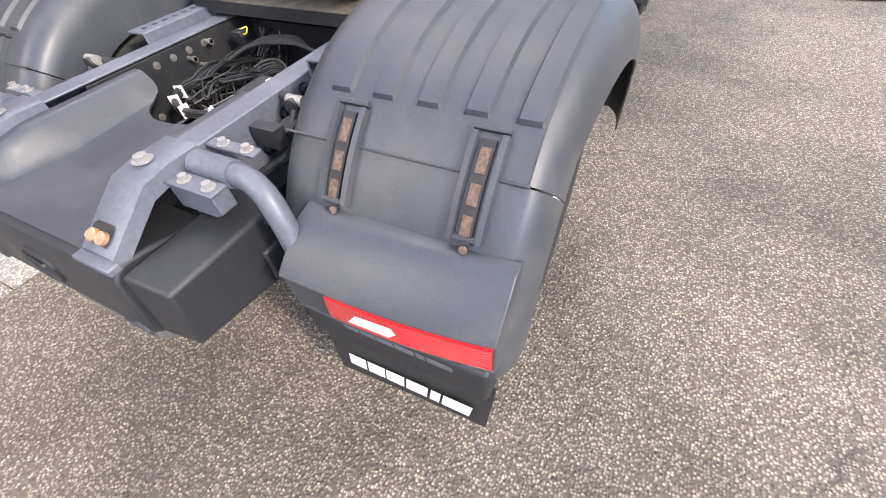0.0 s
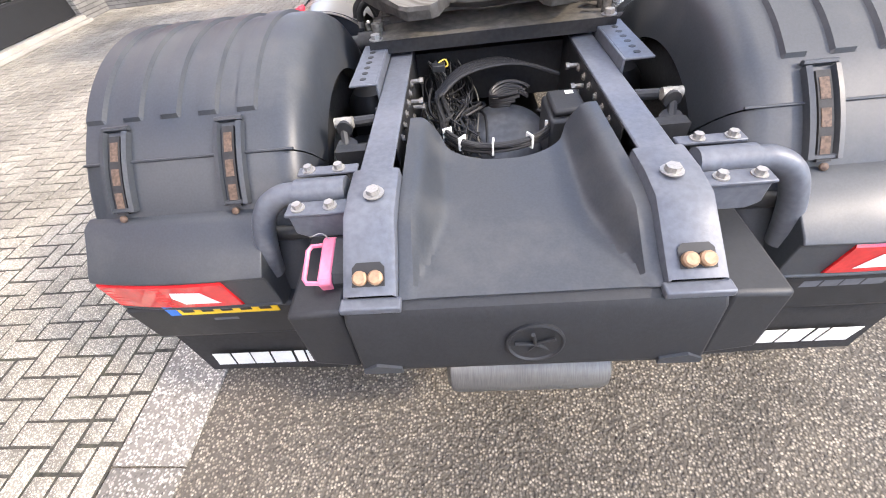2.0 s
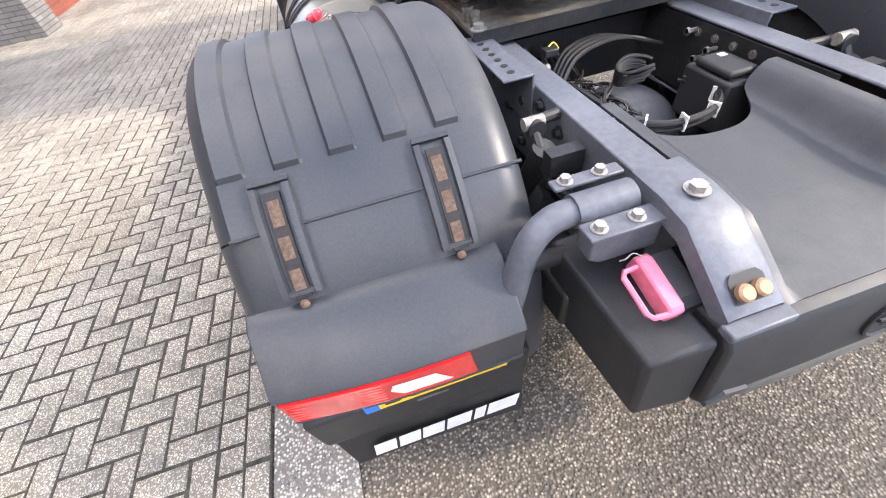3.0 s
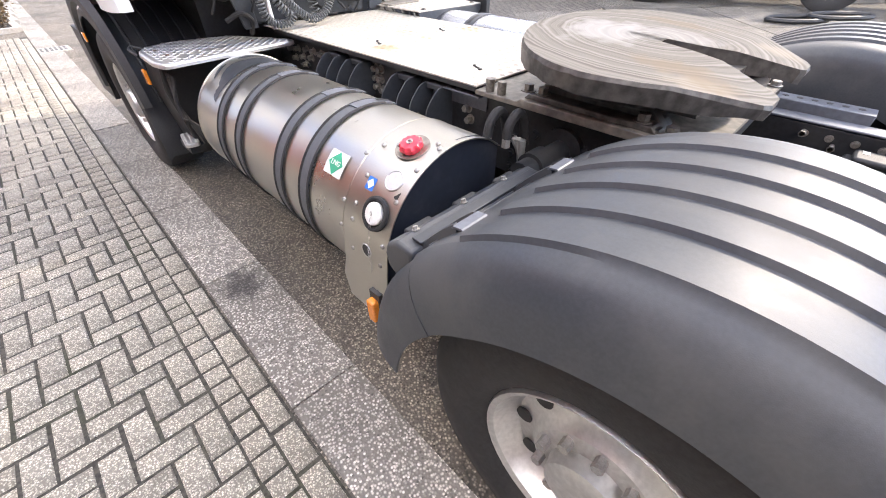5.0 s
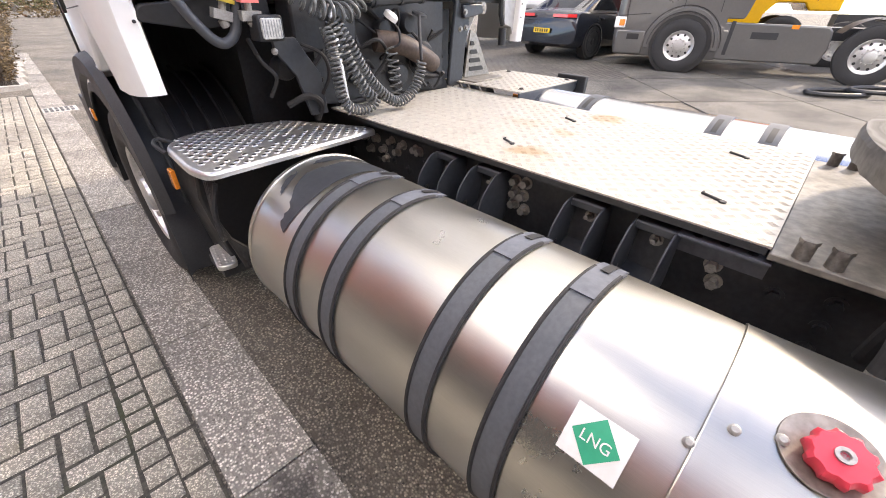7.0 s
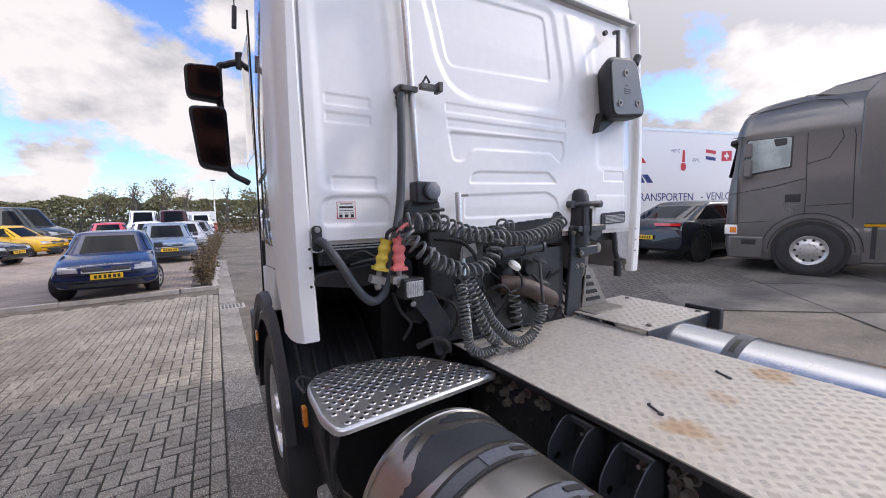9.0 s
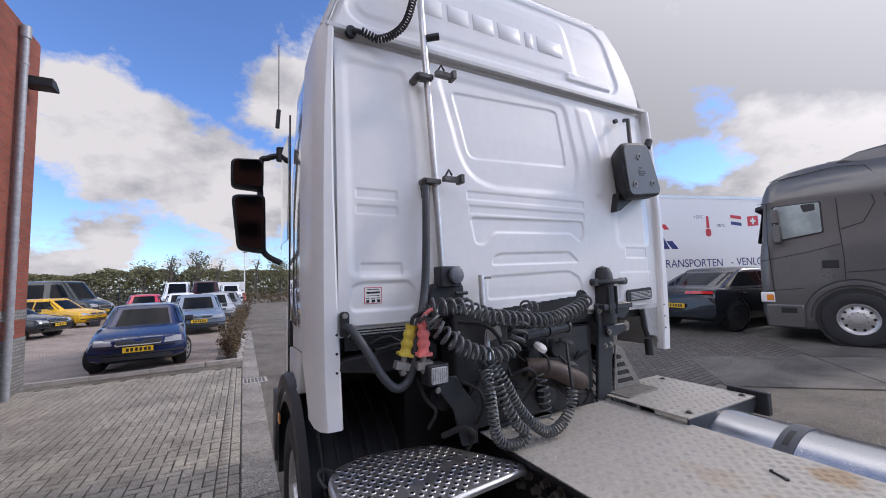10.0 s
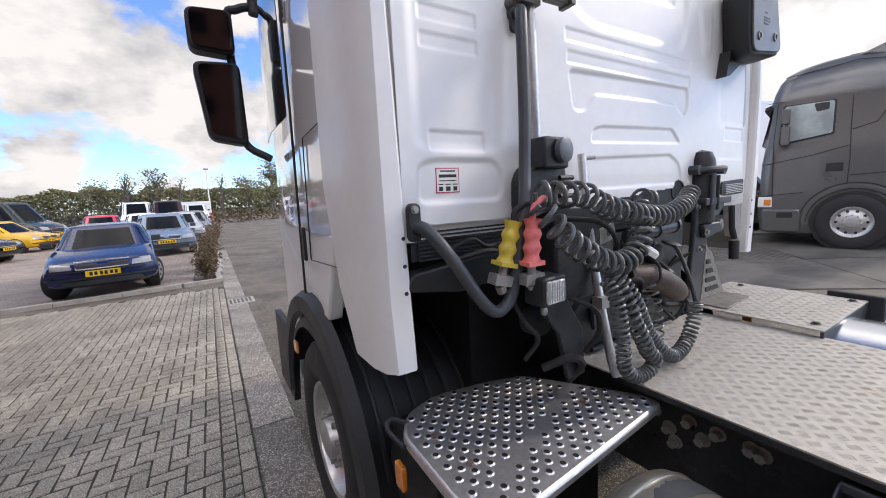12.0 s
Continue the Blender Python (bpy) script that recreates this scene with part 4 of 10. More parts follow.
# frame rails: C sections with rows of bolts
for s in (1, -1):
    rail = B()
    prof = [(s * 0.300, 0.968), (s * 0.386, 0.968), (s * 0.386, 0.70), (s * 0.300, 0.70), (s * 0.300, 0.709), (s * 0.377, 0.709), (s * 0.377, 0.959), (s * 0.300, 0.959)]
    prism(rail, prof, "y", 0.02, 1.0)
    part("frame_rail", rail, steel_paint, truck, "grey painted chassis rail", bevel=0.004)
    rail = B()
    prof = [(s * 0.300, 1.0), (s * 0.386, 1.0), (s * 0.386, 0.70), (s * 0.300, 0.70), (s * 0.300, 0.709), (s * 0.377, 0.709), (s * 0.377, 0.991), (s * 0.300, 0.991)]
    prism(rail, prof, "y", 1.0, 6.1)
    part("frame_rail", rail, chassis, truck, "black painted chassis rail")
    spots = []
    for k in range(34):
        y = 0.3 + 0.105 * k
        if 1.7 < y < 2.75:
            continue
        for z in ((0.93, 0.86, 0.79, 0.73) if k % 5 == 2 else (0.90, 0.76) if k % 2 else (0.84,)):
            spots.append(((s * 0.386, y, z), (s, 0, 0)))
    repeats("rail_bolt", lambda b: hex_bolt(b, (0, 0, 0), (0, 0, 1), 0.014, 0.014), spots, chassis, truck)
    spots = [((s * 0.386, y, z), (s, 0, 0)) for y, z in ((2.446, 0.965), (2.402, 0.968), (2.408, 0.919), (2.443, 0.921), (2.443, 0.879), (2.397, 0.868), (2.976, 0.949), (2.95, 0.945), (3.06, 0.95), (3.10, 0.91), (3.14, 0.95), (3.20, 0.90), (3.25, 0.94), (3.18, 0.86), (3.30, 0.88), (3.34, 0.93), (1.806, 0.92), (1.79, 0.874))]
    repeats("rail_bolt", lambda b: hex_bolt(b, (0, 0, 0), (0, 0, 1), 0.015, 0.026), spots, bolt_dull, truck, "dull zinc bolt")
    part("rail_liner", box(B(), *sorted((s * 0.302, s * 0.308)), 0.24, 1.0, 0.72, 0.955), chassis, truck, "black liner plate inside the rail", bevel=0.002)
    spots = [((s * 0.302, 0.34 + 0.075 * k, 0.922), (-s, 0, 0)) for k in range(6)] + [((s * 0.302, y, z), (-s, 0, 0)) for y, z in ((0.60, 0.82), (0.655, 0.825), (0.34, 0.77), (0.40, 0.76))]
    repeats("liner_bolt", lambda b: hex_bolt(b, (0, 0, 0), (0, 0, 1), 0.009, 0.006), spots, bolt_dull, truck, "dull zinc bolt")
    # perforated bracket beside the coupling
    pb = B()
    xo = s * 0.445
    box(pb, *sorted((s * 0.395, s * 0.485)), 0.555, 0.92, 0.995, 1.003)
    box(pb, *sorted((s * 0.388, s * 0.397)), 0.555, 0.92, 0.84, 1.003)
    br = part("perforated_bracket", pb, steel_paint, truck, "grey steel bracket with a row of holes", bevel=0.003)
    repeats("hole", lambda b: cyl(b, (0, 0, 0), (0, 0, 0.0008), 0.0115, 14), [((s * 0.443, y, 1.0032), (0, 0, 1)) for y in np.linspace(0.60, 0.885, 7)], print_shade_black, br)

    # end bracket: bent plate with a window and two amber bolts
    eb = B()
    path_ = [(0.105, 0.979), (0.02, 0.979), (-0.055, 0.968), (-0.105, 0.935), (-0.150, 0.905), (-0.205, 0.868)]
    rows = []
    for y, z in path_:
        rows.append([(s * x, y, z - dz) for x, dz in ((0.276, 0.035), (0.280, 0.004), (0.288, 0.0), (0.388, 0.0), (0.396, 0.004), (0.400, 0.045))])
    sheet(eb, rows if s > 0 else [r[::-1] for r in rows], -0.007)
    end = part("end_bracket", eb, steel_paint, truck, "bent grey steel end bracket with a bolted window", sharp=30)
    hexb = B()
    hex_bolt(hexb, (s * 0.330, 0.005, 0.980), (0, 0, 1), 0.0165, 0.012)
    part("bolt", hexb, bolt_zinc, end)
    wb = B()
    n_ = Vector((0, -0.55, 0.83)).normalized()
    c0, along = Vector((s * 0.338, -0.168, 0.8955)), Vector((0, 0.83, 0.55)).normalized()

    def win(u, v):
        return c0 + Vector((u, 0, 0)) + along * v + n_ * 0.0025

    f_ = [wb.verts.new(win(u, v)) for u, v in ((-0.036, -0.026), (0.036, -0.026), (0.036, 0.016), (0.026, 0.027), (-0.026, 0.027), (-0.036, 0.016))]
    wb.faces.new(f_)
    bmesh.ops.solidify(wb, geom=wb.faces[:], thickness=0.002)
    part("window", wb, print_shade_black, end)
    for du in (-0.017, 0.017):
        ab = B()
        p = win(du, -0.008)
        turned(ab, p, n_, [(0, 0.0165), (0.010, 0.0165), (0.014, 0.012), (0.014, 0.0)], 14)
        part("amber_bolt", ab, amber_bolt, end)
    lip = B()
    box(lip, *sorted((s * 0.270, s * 0.405)), -0.232, -0.200, 0.838, 0.858)
    part("lip", lip, steel_paint, end, bevel=0.004)

    # clamp of the mudguard tube
    cb = B()
    cyl(cb, (s * 0.415, 0.075, 0.945), (s * 0.545, 0.075, 0.945), 0.036, 20)
    cl_ = part("tube_clamp", cb, steel_paint, truck, "grey steel clamp on the mudguard tube")
    for y0, y1, z0, z1 in ((0.125, 0.160, 0.957, 0.966), (-0.015, 0.035, 0.940, 0.949)):
        pb = B()
        box(pb, *sorted((s * 0.395, s * 0.555)), y0, y1, z0, z1)
        part("clamp_plate", pb, steel_paint, cl_, bevel=0.003)
        repeats("clamp_bolt", lambda b: hex_bolt(b, (0, 0, 0), (0, 0, 1), 0.0115, 0.012), [((s * x, (y0 + y1) / 2, z1), (0, 0, 1)) for x in (0.445, 0.525)], bolt_zinc, cl_)
    bk = B()
    prism(bk, [(s * 0.395, 0.945), (s * 0.548, 0.945), (s * 0.548, 0.885), (s * 0.520, 0.868), (s * 0.395, 0.868)], "y", -0.010, 0.04)
    part("clamp_bracket", bk, steel_paint, cl_, bevel=0.004)
    tb = B()
    tube(tb, smooth_path([(s * 0.540, 0.075, 0.945), (s * 0.590, 0.072, 0.942), (s * 0.635, 0.062, 0.915), (s * 0.665, 0.05, 0.86), (s * 0.685, 0.04, 0.78), (s * 0.70, 0.035, 0.70)], 6), 0.030, 18)
    part("mudguard_tube", tb, steel_paint, truck, "bent grey steel mudguard tube")
    ib = B()
    tube(ib, smooth_path([(s * 0.39, 0.09, 0.80), (s * 0.5, 0.09, 0.80), (s * 0.72, 0.09, 0.80)], 4), 0.022, 12)
    part("inner_tube", ib, chassis, truck)
    # levelling arm seen between rail and wheel
    ab = B()
    tube(ab, [(s * 0.39, 0.42, 0.95), (s * 0.50, 0.40, 0.955)], 0.016, 10)
    cyl(ab, (s * 0.475, 0.36, 0.955), (s * 0.475, 0.40, 0.955), 0.024, 16)
    box(ab, *sorted((s * 0.40, s * 0.49)), 0.26, 0.30, 0.88, 0.94)
    tube(ab, [(s * 0.48, 0.37, 0.945), (s * 0.47, 0.28, 0.84), (s * 0.40, 0.20, 0.80)], 0.014, 8)
    part("suspension_arm", ab, chassis, truck)
    cb_ = B()
    cyl(cb_, (s * 0.45, 0.385, 0.965), (s * 0.505, 0.385, 0.965), 0.017, 14)
    part("brass_bush", cb_, material("brass_bush", (0.30, 0.285, 0.25), 0.5, metal=0.4, grain=0.2, scale=100), truck)
    # air spring between rail and axle
    bel = B()
    turned(bel, (s * 0.50, 0.42, 0.45), (0, 0, 1), [(0, 0.09), (0.05, 0.13), (0.14, 0.14), (0.22, 0.12), (0.26, 0.08), (0.26, 0.0)], 20)
    part("air_spring", bel, rubber, truck)

# centre cover: dished plastic with a round cut-out
cover = B()
rows = []
CY_, CR = 0.455, 0.205
for k in range(61):
    u = -1 + 2 * k / 60
    x = 0.276 * u
    edge = CY_ - math.sqrt(max(0.0, CR**2 - x**2)) if abs(x) < CR * 0.985 else CY_ - 0.06 + 1.5 * (abs(x) - CR * 0.985)
    edge = min(edge, 0.40)
    row = []
    for j in range(21):
        v = j / 20
        y = -0.205 + (edge + 0.205) * v
        floor_z = 0.846 + 0.020 * v + 0.010 * (1 - abs(u)) * v
        flange = float(np.interp(y, (-0.205, -0.150, -0.105, -0.055, 0.02, 0.105), (0.842, 0.872, 0.902, 0.934, 0.947, 0.947)))
        inner_x = 0.246 - 0.078 * min(1.0, max(0.0, (y + 0.16) / 0.20)) ** 0.8
        w_ = min(1.0, max(0.0, (abs(x) - inner_x) / (0.250 - inner_x)))
        w_ = w_ * w_ * (3 - 2 * w_)
        z = floor_z + max(0.0, flange - floor_z) * w_
        row.append((x, y, z))
    rows.append(row)
sheet(cover, rows[::-1], -0.006)
cov = part("rear_cover", cover, plastic, truck, "dished dark grey plastic cover with a round cut-out", sharp=32)
for s in (1, -1):
    hb = B()
    pts = smooth_path([(s * 0.205, 0.31, 0.905), (s * 0.235, 0.36, 0.93), (s * 0.255, 0.30, 0.915), (s * 0.225, 0.255, 0.90), (s * 0.205, 0.30, 0.905)], 5)
    tube(hb, pts, 0.0022, 6)
    box(hb, *sorted((s * 0.222, s * 0.243)), 0.315, 0.340, 0.915, 0.924)
    part("cover_clip", hb, bolt_zinc, cov, "bent steel wire clip")

# rear face of the cover: centre panel and two corner boxes
for name, x0, x1 in (("rear_panel_centre", -0.402, 0.402),):
    rp = B()
    prism(rp, [(-0.195, 0.850), (-0.225, 0.838), (-0.240, 0.815), (-0.262, 0.640), (-0.245, 0.615), (-0.10, 0.60), (0.02, 0.64), (0.02, 0.80), (-0.14, 0.842)], "x", x0, x1)
    centre = part(name, rp, plastic_dark, truck, "dark grey plastic rear panel with a round emblem", bevel=0.010, seg=3)
for s in (1, -1):
    cb = B()
    lo = [(s * 0.408, -0.245), (s * 0.538, -0.232), (s * 0.545, 0.115), (s * 0.408, 0.115)]
    up = [(s * 0.408, -0.222), (s * 0.545, -0.214), (s * 0.555, 0.125), (s * 0.408, 0.125)]
    lv, uv = [cb.verts.new((x, y, 0.625 if i in (0, 1) else 0.57)) for i, (x, y) in enumerate(lo)], [cb.verts.new((x, y, 0.835 - 0.018 * (i in (1, 2)))) for i, (x, y) in enumerate(up)]
    cb.faces.new(lv[::-1])
    cb.faces.new(uv)
    for i in range(4):
        cb.faces.new((lv[i], lv[(i + 1) % 4], uv[(i + 1) % 4], uv[i]))
    bmesh.ops.recalc_face_normals(cb, faces=cb.faces[:])
    part("corner_box", cb, plastic_dark, truck, "dark grey plastic corner box", bevel=0.012, seg=3)
    nb = B()
    prism(nb, [(s * 0.30, 0.632), (s * 0.396, 0.632), (s * 0.396, 0.648), (s * 0.36, 0.668), (s * 0.30, 0.655)], "y", -0.267, -0.250)
    part("panel_notch", nb, plastic, centre)
em = B()
turned(em, (0.016, -0.249, 0.728), (0, -1, 0.11), [(0.0, 0.066), (0.008, 0.066), (0.010, 0.061), (0.006, 0.056), (0.004, 0.0)], 36)
emblem = part("emblem", em, plastic_dark, centre, "round moulded emblem")
for k in range(5):
    eb2 = B()
    a = 2 * math.pi * k / 5 + 0.5
    tube(eb2, [(0.016, -0.2565, 0.729), (0.016 + 0.047 * math.cos(a), -0.2565 - 0.005 * math.sin(a), 0.729 + 0.047 * math.sin(a))], 0.005, 6)
    part("emblem_relief", eb2, plastic_dark, emblem)
ct = B()
turned(ct, (-0.205, -0.165, 0.468), (1, 0, 0), [(0, 0.0), (0, 0.05), (0.012, 0.072), (0.03, 0.078), (0.42, 0.078), (0.438, 0.072), (0.45, 0.05), (0.45, 0.0)], 32)
part("air_cylinder", ct, material("dull_cylinder", (0.15, 0.15, 0.145), 0.45, metal=0.4, grain=0.2, scale=25, stretch=(30, 1, 1), stain=0.4, stain_scale=8), truck, "dull grey horizontal air cylinder")
bx_ = B()
box(bx_, -0.26, 0.29, -0.13, 0.02, 0.56, 0.62)
part("end_beam", bx_, chassis, truck)

# pink dust cap on the left socket
pk = B()
m_p = pose(-0.452, -0.092, 0.858, 15, 0, 0)
prism(pk, [(-0.064, -0.026), (0.064, -0.026), (0.064, 0.016), (0.050, 0.024), (-0.052, 0.024), (-0.064, 0.014)], "x", -0.017, 0.016)
bmesh.ops.transform(pk, matrix=m_p, verts=pk.verts[:])
cap = part("dust_cap", pk, pink, truck, "pink plastic dust cap with a wire loop", bevel=0.005)
lp = B()
tube(lp, [m_p @ Vector(p) for p in ((-0.012, -0.058, 0.012), (-0.044, -0.056, 0.012), (-0.052, -0.046, 0.012), (-0.054, 0.030, 0.012), (-0.046, 0.042, 0.012), (-0.012, 0.044, 0.012))], 0.0058, 6)
part("cap_handle", lp, pink, cap)
wr = B()
tube(wr, smooth_path([m_p @ Vector(p) for p in ((0, 0.055, 0.02), (-0.02, 0.066, 0.030), (-0.04, 0.060, 0.030), (-0.05, 0.062, 0.024))], 5), 0.0016, 4)
part("wire", wr, bolt_zinc, cap)
sk = B()
prism(sk, [(-0.150, 0.800), (-0.150, 0.850), (-0.135, 0.868), (-0.045, 0.892), (-0.030, 0.885), (-0.030, 0.800)], "x", -0.438, -0.392)
part("socket", sk, plastic_dark, truck)
tp = B()
box(tp, -0.385, -0.352, -0.105, -0.065, -0.0015, 0.0015, Matrix.Translation((0, 0, 0.945)) @ pose(0, 0, 0, 0, 0, 0))
bmesh.ops.rotate(tp, verts=tp.verts[:], cent=(-0.37, -0.085, 0.945), matrix=Matrix.Rotation(radians(33), 3, "X"))
part("amber_tape", tp, amber_bolt, truck, "worn amber tape")

# registration plate under the left lamp housing; its characters are plain bars
pl = B()
prism(pl, [(-0.0200, 0.628), (-0.0155, 0.628), (-0.0124, 0.574), (-0.0169, 0.574)], "x", -1.08, -0.72)
plate = part("registration_plate", pl, sign_yellow, truck, "yellow registration plate with dark characters as bars")
for k in range(5):
    bb = B()
    x = -1.030 + 0.063 * k
    prism(bb, [(-0.0208, 0.626), (-0.0190, 0.626), (-0.0164, 0.588), (-0.0182, 0.588)], "x", x, x + 0.038)
    part("character_bar", bb, print_shade_black, plate)
eb3 = B()
prism(eb3, [(-0.0208, 0.628), (-0.0190, 0.628), (-0.0161, 0.575), (-0.0179, 0.575)], "x", -1.08, -1.045)
part("blue_band", eb3, sign_blue, plate)

# ---- the tractor truck: coupling, deck, tanks ----
# axle housing, hose bundle and valve box between the rails
db = B()
turned(db, (0.03, 0.66, 0.63), (0, -0.30, 0.95), [(0, 0.20), (0.06, 0.19), (0.11, 0.16), (0.145, 0.105), (0.155, 0.05), (0.158, 0.0)], 32)
part("axle_housing", db, material("axle_paint", (0.06, 0.065, 0.075), 0.45, grain=0.2, scale=40, stain=0.3, stain_scale=9), truck, "dark domed axle housing")
ax = B()
cyl(ax, (-0.9, 0.70, 0.50), (0.9, 0.70, 0.50), 0.075, 20)
part("rear_axle", ax, chassis, truck)
for s in (1, -1):
    b = B()
    turned(b, (s * 0.43, 0.70, 0.50), (s, 0, 0), [(0, 0.0), (0, 0.20), (0.02, 0.215), (0.15, 0.215), (0.16, 0.20), (0.16, 0.0)], 28)
    part("brake_drum", b, chassis, truck, "dark brake drum on the rear axle")
    b = B()
    prism(b, [(0.02, 0.60), (0.30, 0.56), (0.58, 0.42), (0.82, 0.42), (1.10, 0.52), (1.30, 0.66), (1.30, 0.76), (1.05, 0.62), (0.80, 0.56), (0.55, 0.56), (0.30, 0.70), (0.02, 0.72)], "x", *sorted((s * 0.43, s * 0.56)))
    part("suspension_beam", b, chassis, truck, "black suspension beam beside the rail", bevel=0.01)
    b = B()
    turned(b, (s * 0.505, 0.90, 0.60), (0, 0, 1), [(0, 0.085), (0.04, 0.10), (0.14, 0.105), (0.20, 0.10), (0.24, 0.07), (0.24, 0.0)], 24)
    part("air_spring", b, line_rubber, truck, "black rubber air spring")
    b = B()
    tube(b, [(s * 0.47, 0.33, 0.92), (s * 0.52, 0.50, 0.50)], 0.032, 12)
    part("shock_absorber", b, chassis, truck)
rh = random.Random(11)
for k in range(9):
    hb = B()
    r0 = 0.146 + 0.005 * (k % 3) + 0.003 * rh.random()
    zz = 0.848 + 0.0085 * (k // 3) + 0.006 * (k % 2)
    a_from, a_to = rh.uniform(150, 175), rh.uniform(372, 395)
    pts = []
    for j in range(25):
        a = radians(a_from + (a_to - a_from) * j / 24)
        pts.append(((r0 + 0.028) * math.cos(a) - 0.005, 0.50 + r0 * math.sin(a), zz + 0.004 * math.sin(a * 2.3 + k)))
    x0, y0, z0 = pts[0]
    pts = [(x0 - 0.02 + 0.02 * rh.random(), y0 + 0.30, z0 - 0.04), (x0 - 0.025, y0 + 0.12, z0 + 0.01)] + pts
    tube(hb, smooth_path(pts, 2), 0.0058, 7)
    part("hose", hb, line_rubber, truck, "black air hose in a coiled bundle")
for a in (200, 228, 262, 300, 335):
    tb = B()
    c = Vector((0.178 * math.cos(radians(a)) - 0.005, 0.50 + 0.150 * math.sin(radians(a)), 0.860))
    box(tb, -0.003, 0.003, -0.016, 0.016, -0.022, 0.022, Matrix.Translation(c) @ pose(0, 0, 0, 0, 0, a + 90))
    part("cable_tie", tb, white_print, truck)
for k in range(46):
    hb = B()
    x0 = -0.25 + 0.03 * (k % 5)
    pts = [(x0, 0.97, 0.90 - 0.03 * (k % 3))]
    for y in (0.86, 0.76, 0.66, 0.55, 0.46):
        pts.append((x0 + rh.uniform(-0.03, 0.07 + 0.12 * (0.9 - y)), y + rh.uniform(-0.04, 0.04), 0.80 + rh.uniform(-0.09, 0.07)))
    tube(hb, smooth_path(pts, 4), 0.0032 + 0.0022 * (k % 4 == 0), 5)
    part("cable", hb, line_rubber if k % 9 else cable_grey, truck)
for k in range(4):
    hb = B()
    pts = [(-0.22, 0.70 + 0.022 * k, 0.85), (-0.12, 0.78 + 0.024 * k, 0.905), (0.02, 0.83 + 0.02 * k, 0.915), (0.14, 0.84, 0.90), (0.26, 0.82, 0.86)]
    tube(hb, smooth_path(pts, 6), 0.009, 8)
    part("hose", hb, line_rubber, truck)
for k in range(7):
    hb = B()
    a0 = rh.uniform(0, 60)
    pts = [(0.06 + 0.075 * math.cos(radians(a0 + t)) , 0.68 + 0.05 * math.sin(radians(a0 + t)), 0.84 + 0.012 * k * 0.6 + 0.01 * math.sin(t)) for t in range(0, 260, 26)]
    tube(hb, smooth_path(pts, 3), 0.006, 6)
    part("cable", hb, line_rubber, truck)
vb = B()
box(vb, 0.150, 0.268, 0.40, 0.58, 0.74, 0.900)
box(vb, 0.160, 0.262, 0.42, 0.56, 0.900, 0.925)
part("valve_box", vb, plastic_dark, truck, "black plastic valve box", bevel=0.010)
lb_ = B()
box(lb_, 0.215, 0.240, 0.52, 0.54, 0.925, 0.927)
part("valve_label", lb_, white_print, truck)
for s in (-1, 1):
    for y, z in ((0.62, 0.90), (0.66, 0.86), (0.36, 0.88), (0.72, 0.93)):
        fb = B()
        cyl(fb, (s * 0.298, y, z), (s * 0.255, y, z), 0.008, 10)
        cyl(fb, (s * 0.268, y, z), (s * 0.255, y, z), 0.012, 6)
        part("air_fitting", fb, bolt_dull, truck, "zinc air fitting")
yb = B()
tube(yb, smooth_path([(-0.20, 0.83, 0.945), (-0.175, 0.845, 0.950), (-0.165, 0.825, 0.935), (-0.185, 0.815, 0.93)], 4), 0.003, 5)
part("yellow_clip", yb, yellow_plastic, truck)
kb = B()
box(kb, -0.225, -0.175, 0.80, 0.84, 0.92, 0.945)
part("connector", kb, plastic_dark, truck, bevel=0.004)
for y in (0.98, 1.9, 2.9):
    cb = B()
    box(cb, -0.30, 0.30, y, y + 0.06, 0.72, 0.93)
    part("cross_member", cb, chassis, truck)
ub = B()
box(ub, -0.30, 0.30, 0.05, 3.4, 0.40, 0.44)
part("under_tray", ub, chassis, truck)

